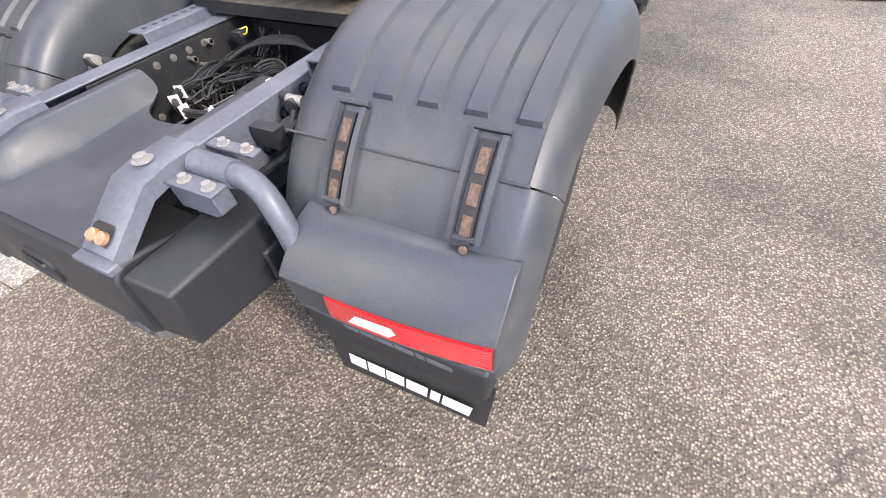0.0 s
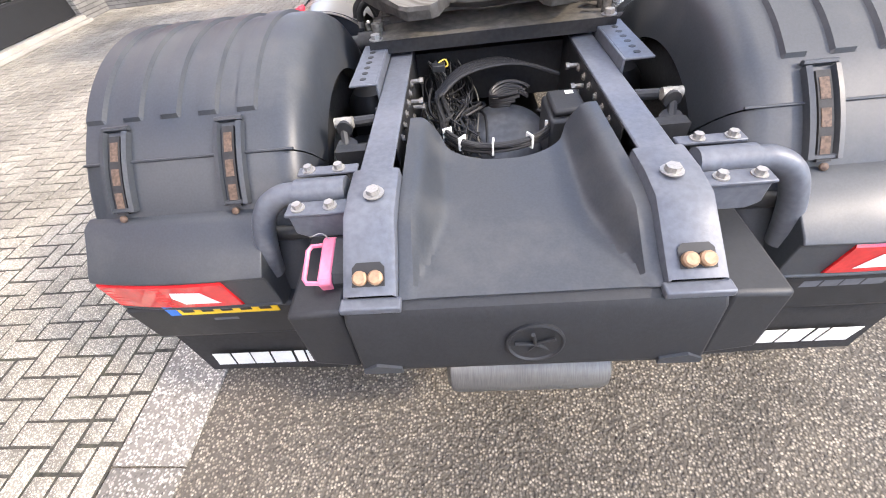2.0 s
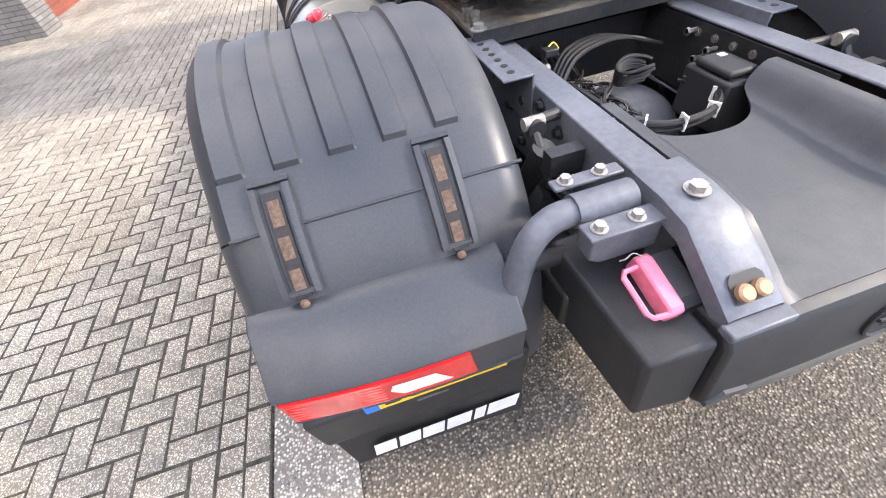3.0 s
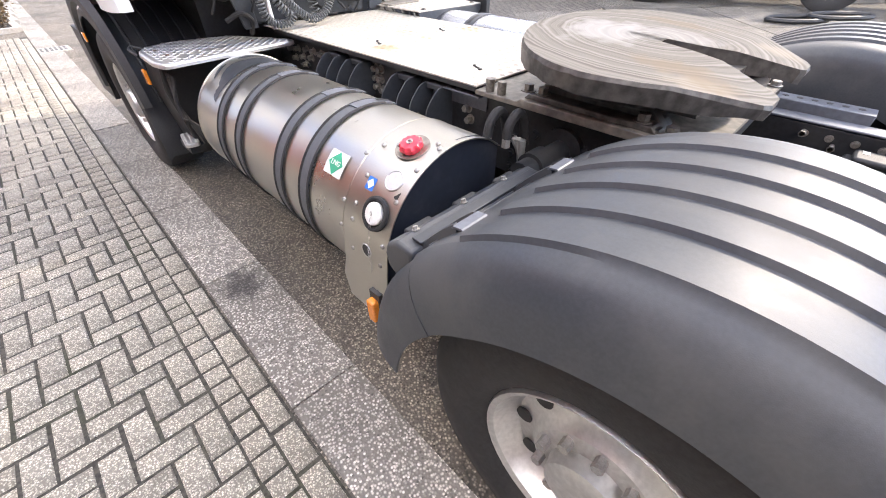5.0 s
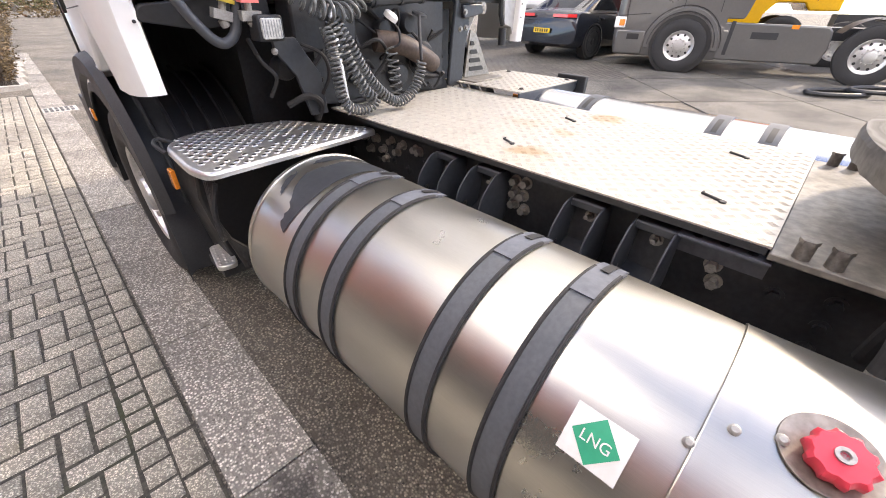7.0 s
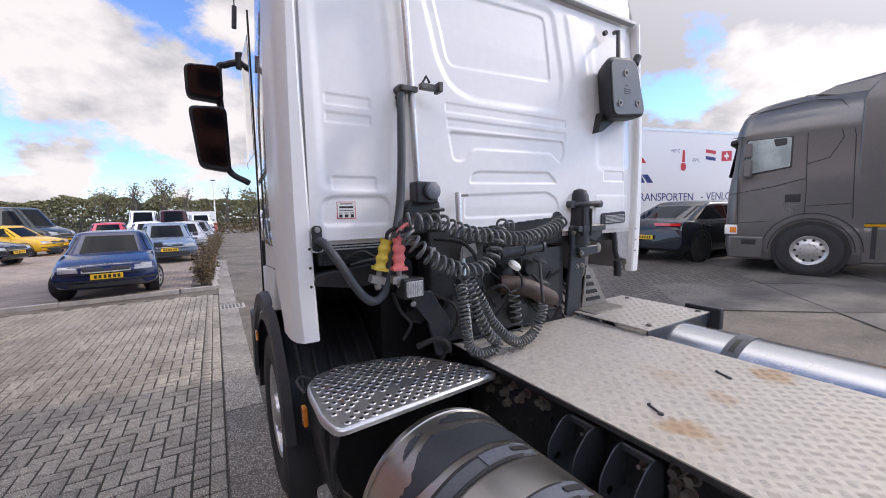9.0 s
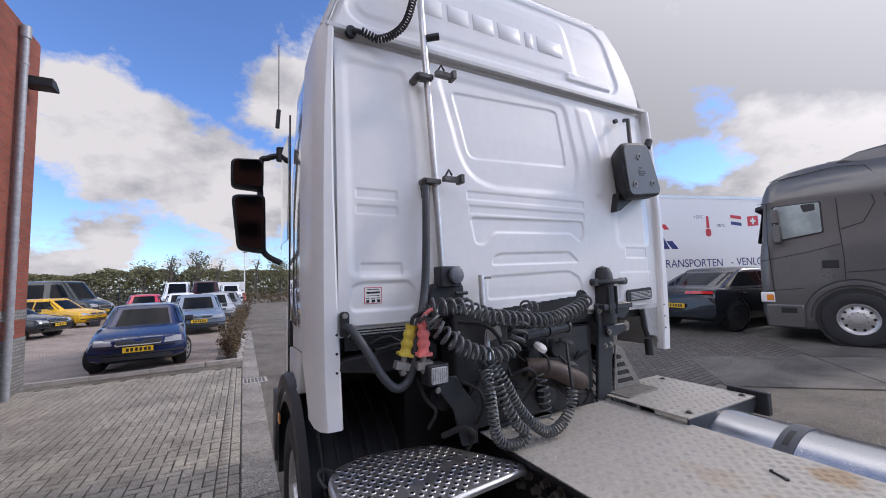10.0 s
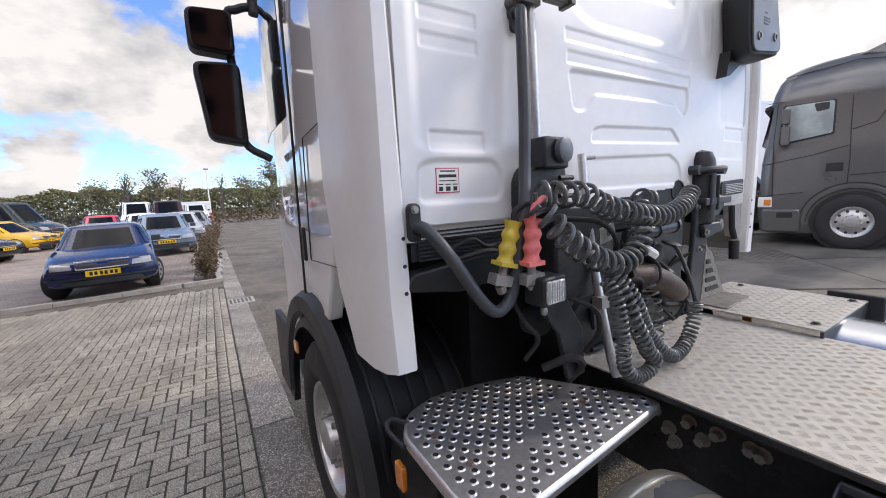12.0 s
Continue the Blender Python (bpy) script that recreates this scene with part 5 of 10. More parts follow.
# mounting plate of the coupling
mp_ = B()
prism(mp_, [(0.865, 1.012), (0.865, 1.030), (1.00, 1.030), (1.02, 1.042), (1.50, 1.042), (1.52, 1.030), (1.715, 1.030), (1.715, 1.012)], "x", -0.455, 0.455)
mount = part("mounting_plate", mp_, plate_worn, truck, "greasy black steel mounting plate", bevel=0.003)
lbm = B()
box(lbm, -0.455, 0.455, 0.862, 0.868, 0.985, 1.030)
part("plate_edge", lbm, chassis, mount)
for s in (1, -1):
    def stud(b):
        cyl(b, (0, 0, 0), (0, 0, 0.038), 0.017, 12)
        cyl(b, (0, 0, 0.038), (0, 0, 0.047), 0.019, 6)

    repeats("stud", stud, [((s * 0.428, y, 1.03), (0, 0, 1)) for y in (1.662, 1.606, 0.985, 0.925)], stud_steel, mount)
    repeats("plate_bolt", lambda b: hex_bolt(b, (0, 0, 0), (0, 0, 1), 0.018, 0.016), [((s * 0.43, 0.885, 1.032), (0, 0, 1))], bolt_zinc, mount)
    st = B()
    prism(st, [(1.02, 1.042), (1.50, 1.042), (1.42, 1.125), (1.32, 1.17), (1.20, 1.17), (1.10, 1.125)], "x", *sorted((s * 0.335, s * 0.375)))
    prism(st, [(1.02, 1.042), (1.50, 1.042), (1.48, 1.062), (1.04, 1.062)], "x", *sorted((s * 0.300, s * 0.435)))
    part("pedestal", st, grease, mount, bevel=0.004)
    repeats("pedestal_bolt", lambda b: hex_bolt(b, (0, 0, 0), (0, 0, 1), 0.019, 0.022), [((s * 0.405, y, 1.062), (0, 0, 1)) for y in (1.08, 1.44, 1.50)], stud_steel, mount)
    pb = B()
    cyl(pb, (s * 0.30, 1.26, 1.14), (s * 0.43, 1.26, 1.14), 0.024, 14)
    part("pivot_pin", pb, grease, mount)
    for k in range(3):
        wg = B()
        box(wg, *sorted((s * 0.39, s * 0.425)), 1.02 + 0.12 * k, 1.06 + 0.12 * k, 1.042, 1.055)
        part("wedge", wg, grease, mount)

# coupling plate: round, with a slot open to the rear and two sloping horns
FW_TILT = radians(4.5)


def fw_point(x, y, z):
    dy = y - 1.26
    return (x, 1.26 + dy * math.cos(FW_TILT) - z * math.sin(FW_TILT), 1.213 + dy * math.sin(FW_TILT) + z * math.cos(FW_TILT))


def fw_z(y):
    return 0.0 if y >= 1.0 else -0.15 * (1.0 - y)


arc_ = [(0.585 * math.cos(radians(a)), 1.27 + 0.39 * math.sin(radians(a))) for a in np.linspace(-6, 186, 45)]
left_side = [(-0.560, 1.16), (-0.525, 1.085), (-0.478, 1.015)]
left_horn = [(-0.405, 0.925), (-0.345, 0.85), (-0.315, 0.815), (-0.285, 0.800), (-0.205, 0.798), (-0.180, 0.815), (-0.160, 0.85), (-0.115, 0.94)]
slot_l = [(-0.085, 1.0), (-0.050, 1.10), (-0.030, 1.22)] + [(0.027 * math.cos(radians(180 - 30 * k)), 1.325 + 0.03 * math.sin(radians(180 - 30 * k))) for k in range(7)] + [(0.030, 1.22), (0.050, 1.10), (0.085, 1.0)]
right_horn = [(-x, y) for x, y in left_horn[::-1]]
right_side = [(-x, y) for x, y in left_side[::-1]]
outline = arc_ + left_side + left_horn + slot_l + right_horn + right_side
rf = random.Random(12)
fw = B()
top = [fw.verts.new(fw_point(x, y, fw_z(y))) for x, y in outline]
mid_ = [fw.verts.new(fw_point(x * 1.010, 1.22 + (y - 1.22) * 1.010 + rf.uniform(-0.003, 0.003), fw_z(y) - 0.010 - rf.uniform(0, 0.005))) for x, y in outline]
bot = [fw.verts.new(fw_point(x * 0.995, y, fw_z(y) - (0.062 if y > 0.9 else 0.045) + rf.uniform(-0.004, 0.004))) for x, y in outline]
n_arc, n_side, n_horn, n_slot = len(arc_), len(left_side), len(left_horn), len(slot_l)
a0, a1 = n_arc + n_side, n_arc + n_side + n_horn
b0, b1 = a1 + n_slot, a1 + n_slot + n_horn
fw.faces.new(top[:a0] + top[a1:b0] + top[b1:])
fw.faces.new(top[a0 - 1 : a1 + 1])
fw.faces.new(top[b0 - 1 : b1 + 1])
fw.faces.new(bot)
for a_, b_ in ((top, mid_), (mid_, bot)):
    for i in range(len(a_)):
        j = (i + 1) % len(a_)
        fw.faces.new((a_[i], a_[j], b_[j], b_[i]))
bmesh.ops.triangulate(fw, faces=[f for f in fw.faces if len(f.verts) > 4])
bmesh.ops.recalc_face_normals(fw, faces=fw.faces[:])
coupling = part("fifth_wheel", fw, coupling_mat, truck, "worn round fifth wheel with scraped rings and greasy horns", sharp=20)
coupling.data.materials.append(grease)
for poly in coupling.data.polygons:
    poly.material_index = 0 if poly.normal.z > 0.8 else 1
ub = B()
tube(ub, [fw_point(x * 0.80, 1.25 + (y - 1.25) * 0.80, -0.075) for x, y in arc_ + left_side], 0.03, 6)
part("rim_skirt", ub, grease, coupling)
ub = B()
turned(ub, fw_point(0, 1.26, -0.12), (0, -math.sin(FW_TILT), math.cos(FW_TILT)), [(0, 0.22), (0.02, 0.33), (0.06, 0.40)], 32)
box(ub, -0.33, 0.33, 0.96, 1.10, 1.08, 1.15)
part("coupling_body", ub, grease, coupling)

# deck plate with tread pattern, lifted by fold-away rings
def tread_plate(parent, x0, x1, y0, y1, z, name, label, thick=0.006, holes=True, pitch=0.0285):
    """Five-bar tread: one mesh for the sheet, one for all the raised bars."""
    b = B()
    box(b, x0, x1, y0, y1, z - thick, z)
    pl_ = part(name, b, tread_alu, parent, label)
    nx, ny = int((x1 - x0) / (2 * pitch)), int((y1 - y0) / (2 * pitch))
    verts, faces = [], []

    def bar(cx, cy, ang):
        base = len(verts)
        ca, sa = math.cos(ang), math.sin(ang)
        for du, dv, h in ((-1, -1, 0), (1, -1, 0), (1, 1, 0), (-1, 1, 0), (-0.72, -0.15, 1), (0.72, -0.15, 1), (0.72, 0.15, 1), (-0.72, 0.15, 1)):
            uu, vv = du * 0.0112, dv * 0.0017
            verts.append((cx + uu * ca - vv * sa, cy + uu * sa + vv * ca, z + h * 0.0013))
        for q in ((4, 5, 6, 7), (0, 1, 5, 4), (1, 2, 6, 5), (2, 3, 7, 6), (3, 0, 4, 7)):
            faces.append([base + i for i in q])

    for i in range(nx + 1):
        for j in range(ny + 1):
            for odd in (0, 1):
                cx, cy = x0 + 0.02 + (2 * i + odd) * pitch, y0 + 0.02 + (2 * j + odd) * pitch
                if cx > x1 - 0.014 or cy > y1 - 0.014:
                    continue
                ang = radians(45 if odd else -45)
                for k in (-2, -1, 0, 1, 2):
                    bar(cx - k * 0.0058 * math.sin(ang), cy + k * 0.0058 * math.cos(ang), ang)
    me_ = bpy.data.meshes.new("tread")
    me_.from_pydata(verts, [], faces)
    me_.materials.append(tread_alu)
    o = tagged(new("tread", me_), kind="stuff")
    o.parent = pl_
    o.matrix_parent_inverse = placed(pl_).inverted()
    return pl_


deck = tread_plate(truck, -0.448, 0.490, 1.715, 3.54, 1.042, "deck_plate", "aluminium tread deck plate with rust stains and lifting rings")
for s in (1, -1):
    eb = B()
    box(eb, *sorted((s * 0.400, s * 0.452)), 1.72, 3.40, 1.020, 1.037)
    part("deck_edge", eb, chassis, deck)
for x, y in ((-0.247, 2.595), (0.247, 2.60), (-0.247, 1.885), (0.247, 1.92)):
    rb = B()
    tube(rb, [(x - 0.012, y - 0.022, 1.0455), (x + 0.010, y + 0.03, 1.0460), (x + 0.020, y + 0.028, 1.0460)], 0.0042, 6)
    cyl(rb, (x - 0.014, y - 0.028, 1.042), (x - 0.014, y - 0.028, 1.047), 0.010, 12)
    part("lifting_ring", rb, chassis, deck, "dark fold-away lifting ring")
deck2 = tread_plate(truck, 0.47, 1.135, 3.045, 3.64, 1.075, "side_deck_plate", "aluminium tread side deck plate with bolts")
repeats("deck_bolt", lambda b: hex_bolt(b, (0, 0, 0), (0, 0, 1), 0.012, 0.007), [((x, y, 1.075), (0, 0, 1)) for x, y in ((0.55, 3.09), (1.08, 3.09), (0.63, 3.58), (1.07, 3.56))], grease, deck2)
sb = B()
prism(sb, [(0.47, 1.069), (1.14, 1.069), (1.14, 1.03), (1.08, 0.98), (0.80, 0.90), (0.47, 0.88)], "y", 3.044, 3.056)
part("deck_support", sb, chassis_grey, deck2, bevel=0.003)
sb = B()
box(sb, 1.145, 1.19, 2.99, 3.20, 0.97, 1.10)
part("deck_stop", sb, plastic_dark, deck2, bevel=0.006)

# left gas tank
TX, TZ, TR = -0.822, 0.681, 0.322


def on_tank(ang, y, r=TR, s=-1, cx=TX):
    """ang in degrees from straight up towards the outer side."""
    return (cx + s * r * math.sin(radians(ang)), y, TZ + r * math.cos(radians(ang)))


tk = B()
turned(tk, (TX, 1.68, TZ), (0, 1, 0), [(0.0, TR), (1.36, TR), (1.385, TR * 0.985), (1.405, TR * 0.93), (1.42, TR * 0.80), (1.43, TR * 0.5), (1.435, 0.0)], 96)
tank = part("gas_tank", tk, tank_steel, truck, "brushed stainless steel gas tank with grey straps", sharp=25)
seam = B()
tube(seam, [on_tank(a, 3.035, TR + 0.0005) for a in range(-180, 181, 5)], 0.004, 6, False)
part("weld_seam", seam, tank_steel, tank)
# shroud at the rear with its flat skirt
sh = B()
prof_r = [on_tank(a, 0, TR + 0.004) for a in range(-40, 92, 4)]
outer = [(p[0], p[2]) for p in prof_r] + [(TX - TR - 0.014, 0.60), (TX - TR - 0.030, 0.54), (TX - TR - 0.02, 0.42), (TX - TR + 0.03, 0.345)]
rows = [[(x, y, z) for x, z in outer] for y in (1.455, 1.47, 1.55, 1.67, 1.692)]
sheet(sh, rows, -0.004)
shroud = part("tank_shroud", sh, tank_steel, tank, "stainless shroud with filler openings", sharp=25)
ends = B()
cx_ = [(x + 0.006, z - 0.0) for x, z in outer] + [(-0.60, 0.345), (-0.60, 0.93)]
prism(ends, cx_, "y", 1.475, 1.480)
part("end_plate", ends, material("tank_end_dark", (0.018, 0.022, 0.032), 0.35, grain=0.15, scale=30, stain=0.35, stain_scale=6, stain_color=(0.10, 0.10, 0.105)), tank, "dark steel end plate")
sm = B()
tube(sm, [on_tank(a, 1.693, TR + 0.004) for a in range(-40, 92, 4)], 0.002, 5)
part("shroud_seam", sm, tank_steel, shroud)
spots = []
for a, y in ((21, 1.61), (9, 1.50), (25, 1.66), (45, 1.64), (62, 1.64), (72, 1.64), (50, 1.478), (76, 1.478), (30, 1.478), (90, 1.49), (92, 1.64), (100, 1.64), (106, 1.64), (12, 1.478), (64, 1.70), (80, 1.70), (34, 1.70)):
    a_ = min(a, 92)
    spots.append((Vector(on_tank(a_, y, TR + 0.004)) - Vector((0, 0, 0.012 * (a - a_))), (-math.sin(radians(a_)), 0, math.cos(radians(a_)))))
repeats("shroud_rivet", lambda b: turned(b, (0, 0, 0), (0, 0, 1), [(0, 0.0085), (0.004, 0.0085), (0.007, 0.005), (0.0075, 0)], 12), spots, bolt_zinc, shroud)

for y in (1.955, 2.152, 2.53, 2.735):
    sb = B()
    rows = [[on_tank(a, y + dy, TR + dr) for dy, dr in ((-0.033, 0.001), (-0.033, 0.007), (-0.026, 0.007), (-0.0255, 0.0045), (0.0255, 0.0045), (0.026, 0.007), (0.033, 0.007), (0.033, 0.001))] for a in range(-20, 200, 4)]
    sheet(sb, rows)
    bmesh.ops.recalc_face_normals(sb, faces=sb.faces[:])
    strap = part("tank_strap", sb, strap_rubber, tank, "grey steel tank strap edged with black rubber", sharp=25)
    for dy in (-0.0295, 0.0295):
        eb = B()
        tube(eb, [on_tank(a, y + dy, TR + 0.005) for a in range(-14, 196, 4)], 0.0052, 6)
        part("rubber_edge", eb, rubber, strap)
    cb = B()
    rows = [[on_tank(a, y + dy, TR + 0.0085) for dy in (-0.03, 0.03)] for a in range(-24, 9, 4)]
    sheet(cb, rows, 0.003)
    part("strap_clip", cb, steel_paint, strap)
    sl = B()
    rows = [[on_tank(a, y + dy, TR + 0.012) for dy in (-0.010, 0.010)] for a in range(-22, -8, 4)]
    sheet(sl, rows, 0.001)
    part("clip_slot", sl, print_shade_black, strap)
    # pressed cradle on the rail that takes the end of the strap
    for dy in (-0.056, 0.050):
        bb = B()
        prism(bb, rounded([(-0.388, 1.000), (-0.480, 1.000), (-0.548, 0.930), (-0.556, 0.870), (-0.500, 0.820), (-0.388, 0.800)], 0.03), "y", y + dy, y + dy + 0.006)
        part("cradle_side", bb, chassis_grey, tank, "dark steel tank cradle", bevel=0.002)
    bb = B()
    prism(bb, [(-0.388, 1.000), (-0.440, 1.000), (-0.446, 0.994), (-0.446, 0.975), (-0.440, 0.975), (-0.440, 0.992), (-0.388, 0.992)], "y", y - 0.056, y + 0.056)
    part("cradle_top", bb, chassis_grey, tank, bevel=0.002)
    bb = B()
    prism(bb, [(-0.388, 0.985), (-0.402, 0.985), (-0.430, 0.86), (-0.530, 0.815), (-0.530, 0.80), (-0.388, 0.80)], "y", y - 0.050, y + 0.050)
    part("cradle_web", bb, chassis, tank)
    tb = B()
    hex_bolt(tb, (-0.410, y - 0.005, 0.945), (-0.97, 0, 0.2), 0.0125, 0.012)
    cyl(tb, (-0.420, y - 0.005, 0.947), (-0.450, y - 0.005, 0.953), 0.007, 10)
    part("cradle_bolt", tb, stud_steel, tank)
    tb = B()
    cyl(tb, (-0.505, y + 0.05, 0.868), (-0.505, y + 0.066, 0.868), 0.013, 12)
    part("cradle_pin", tb, bolt_dull, tank)

# filler fittings on the shroud
def fitting(name, ang, y, mat, prof, parent, label, seg=32):
    b = B()
    n_ = Vector((-math.sin(radians(ang)), 0, math.cos(radians(ang))))
    turned(b, on_tank(ang, y, TR + 0.004), n_, prof, seg)
    return part(name, b, mat, parent, label)


fitting("recess_plate", 18.5, 1.561, recess_dull, [(0.001, 0.058), (0.003, 0.057), (0.0025, 0.053), (0.0008, 0.050), (0.0008, 0.0)], shroud, "round recess with a dull floor")
n19 = Vector((-math.sin(radians(19.5)), 0, math.cos(radians(19.5))))
knob = B()
nk = 36
rings = []
for d, rr, wav in ((0.0, 0.030, 0.0), (0.010, 0.036, 0.10), (0.022, 0.036, 0.10), (0.028, 0.031, 0.06), (0.029, 0.012, 0.0)):
    u_, v_ = ring_frame(n19)
    rings.append([knob.verts.new(Vector(on_tank(19.5, 1.556, TR + 0.004)) + n19 * d + rr * (1 + wav * math.cos(10 * 2 * math.pi * k / nk)) * (math.cos(2 * math.pi * k / nk) * u_ + math.sin(2 * math.pi * k / nk) * v_)) for k in range(nk)])
for a_, b_ in zip(rings, rings[1:]):
    for k in range(nk):
        knob.faces.new((a_[k], a_[(k + 1) % nk], b_[(k + 1) % nk], b_[k]))
knob.faces.new(rings[-1])
cap_r = part("valve_knob", knob, red_cap, shroud, "red ribbed valve knob", sharp=40)
fitting("knob_screw", 19.5, 1.556, bolt_zinc, [(0.028, 0.011), (0.032, 0.011), (0.032, 0.006), (0.029, 0.005), (0.029, 0)], cap_r, "steel screw", 16)
fitting("blank_cover", 40.5, 1.527, alu, [(0.0, 0.036), (0.003, 0.035), (0.004, 0.032), (0.002, 0.030), (0.002, 0.0)], shroud, "round blank cover")
ring = fitting("filler_ring", 61, 1.537, rubber, [(0.0, 0.056), (0.010, 0.055), (0.013, 0.050), (0.012, 0.044), (0.004, 0.040), (0.003, 0.0)], shroud, "black rubber filler ring")
fitting("filler_cap", 61, 1.537, cap_white, [(0.003, 0.036), (0.014, 0.036), (0.018, 0.032), (0.019, 0.0)], ring, "off-white filler cap")
fitting("hole", 86, 1.560, print_shade_black, [(0.001, 0.022), (0.0018, 0.0)], shroud, "round opening", 24)
fitting("hole_rim", 86, 1.560, alu, [(0.0, 0.026), (0.003, 0.025), (0.002, 0.022)], shroud, "", 24)
vb = B()
base = Vector((TX - TR - 0.005, 1.555, 0.575))
turned(vb, base, (-1, 0, 0), [(0.0, 0.034), (0.002, 0.032), (0.0, 0.028), (-0.001, 0.02), (0.004, 0.015), (0.008, 0.008), (0.008, 0)], 24)
part("drain_valve", vb, alu, shroud, "round drain valve")
tri = B()
f_ = [tri.verts.new(on_tank(a, y, TR + 0.0055)) for a, y in ((48, 1.496), (44, 1.476), (50, 1.478))]
tri.faces.new(f_)
part("cutout", tri, print_shade_black, shroud)
ch_b = B()
p0, p1 = Vector(on_tank(61, 1.537, TR + 0.026)), Vector((TX - TR - 0.010, 1.535, 0.63))
path_ = smooth_path([p0, p0.lerp(p1, 0.5) + Vector((-0.018, -0.005, -0.01)), p1, p1 + Vector((0.006, 0.05, -0.03)), p1 + Vector((0.008, 0.05, 0.02))], 12)
for i in range(0, len(path_) - 1, 2):
    c, way = path_[i], (path_[i + 1] - path_[i]).normalized()
    u_, v_ = ring_frame(way)
    if i % 4:
        u_, v_ = v_, u_
    pts = [c + way * (0.0075 * math.cos(a)) + u_ * (0.0035 * math.sin(a)) for a in np.linspace(0, 2 * math.pi, 9)]
    tube(ch_b, pts, 0.0011, 4, False)
part("cap_chain", ch_b, bolt_zinc, shroud, "thin steel chain")

# signs on the tank
def tank_patch(ang0, ang1, y0, y1, r, mat, name, parent, label, cut=0.0):
    b = B()
    rows = [[on_tank(ang0 + (ang1 - ang0) * i / 6, y, r) for y in (y0, y1)] for i in range(7)]
    sheet(b, rows)
    bmesh.ops.recalc_face_normals(b, faces=b.faces[:])
    return part(name, b, mat, parent, label)


def tank_diamond(ang, y, half, r, mat, name, parent, label):
    b = B()
    da = math.degrees(half / TR)
    n_ = 6
    rows = []
    for i in range(n_ + 1):
        t_ = -1 + 2 * i / n_
        w_ = (1 - abs(t_)) * half
        rows.append([on_tank(ang + t_ * da, y - w_ - 1e-5, r), on_tank(ang + t_ * da, y, r), on_tank(ang + t_ * da, y + w_ + 1e-5, r)])
    sheet(b, rows)
    bmesh.ops.recalc_face_normals(b, faces=b.faces[:])
    return part(name, b, mat, parent, label)


A_LNG, Y_LNG = 48, 1.804
sign = tank_patch(A_LNG - 7.6, A_LNG + 7.6, Y_LNG - 0.050, Y_LNG + 0.050, TR + 0.0052, white_print, "gas_sign", tank, "white sign with a green diamond reading LNG")
tank_diamond(A_LNG, Y_LNG, 0.041, TR + 0.0062, sign_green, "green_diamond", sign, "green diamond")
sign_b = tank_patch(44.2, 51.8, 1.589, 1.627, TR + 0.0052, sign_blue, "blue_sign", shroud, "small blue sign with a white diamond")
tank_diamond(48, 1.608, 0.017, TR + 0.0062, white_print, "white_diamond", sign_b, "white diamond")


def text_on(word, size, mat, name, parent, m, thick=0.0005, label=""):
    cu = bpy.data.curves.new(name, "FONT")
    cu.body, cu.size, cu.extrude, cu.align_x, cu.align_y = word, size, thick, "CENTER", "CENTER"
    ob = new(name, cu)
    dg = bpy.context.evaluated_depsgraph_get()
    me_ = bpy.data.meshes.new_from_object(ob.evaluated_get(dg))
    bpy.data.objects.remove(ob)
    bpy.data.curves.remove(cu)
    me_.materials.clear()
    me_.materials.append(mat)
    me_.transform(m)
    o = new(name, me_)
    if parent is not None:
        o.parent = parent
        o.matrix_parent_inverse = placed(parent).inverted()
    if label:
        o["label"] = label
    return o


n_l = Vector((-math.sin(radians(A_LNG)), 0, math.cos(radians(A_LNG))))
up_l = Vector((math.cos(radians(A_LNG)), 0, math.sin(radians(A_LNG))))
right_l = up_l.cross(n_l)
m_l = Matrix((right_l, up_l, n_l)).transposed().to_4x4()
m_l.translation = Vector(on_tank(A_LNG, Y_LNG, TR + 0.0072))
text_on("LNG", 0.026, white_print, "lettering", sign, m_l @ pose(0, 0, 0, 0, 0, 0), label="white letters LNG")
# peeled paint at the front of the tank
def remnant(near, far, seed):
    """A flake of dark paint between two ragged edges, rows of (angle, y)."""
    b = B()
    rows = []
    a0, a1 = max(near[0][0], far[0][0]), min(near[-1][0], far[-1][0])
    for i in range(41):
        a = a0 + (a1 - a0) * i / 40
        y0 = np.interp(a, [p[0] for p in near], [p[1] for p in near])
        y1 = np.interp(a, [p[0] for p in far], [p[1] for p in far]) + 0.010 * noise.noise(Vector((a * 0.30, seed, 1.0))) + 0.005 * noise.noise(Vector((a * 0.9, seed, 4.0)))
        y1 = max(y1, y0 + 0.001)
        rows.append([on_tank(a, y0 + (y1 - y0) * k / 3, TR + 0.0015) for k in range(4)])
    sheet(b, rows)
    bmesh.ops.recalc_face_normals(b, faces=b.faces[:])
    part("paint_remnant", b, chassis_grey, tank, "flaking dark paint")


remnant([(-40, 2.80), (0, 2.80), (30, 2.805), (55, 2.835)], [(-40, 2.90), (-15, 2.93), (5, 2.93), (18, 2.955), (30, 2.925), (42, 2.87), (50, 2.88), (55, 2.845)], 2)
remnant([(-42, 2.94), (-20, 2.955), (0, 2.965), (9, 2.985)], [(-42, 3.00), (-20, 3.012), (-4, 3.015), (4, 3.0), (9, 2.99)], 5)
remnant([(20, 2.985), (30, 2.965), (38, 2.955)], [(20, 3.0), (28, 3.0), (34, 2.985), (38, 2.96)], 8)
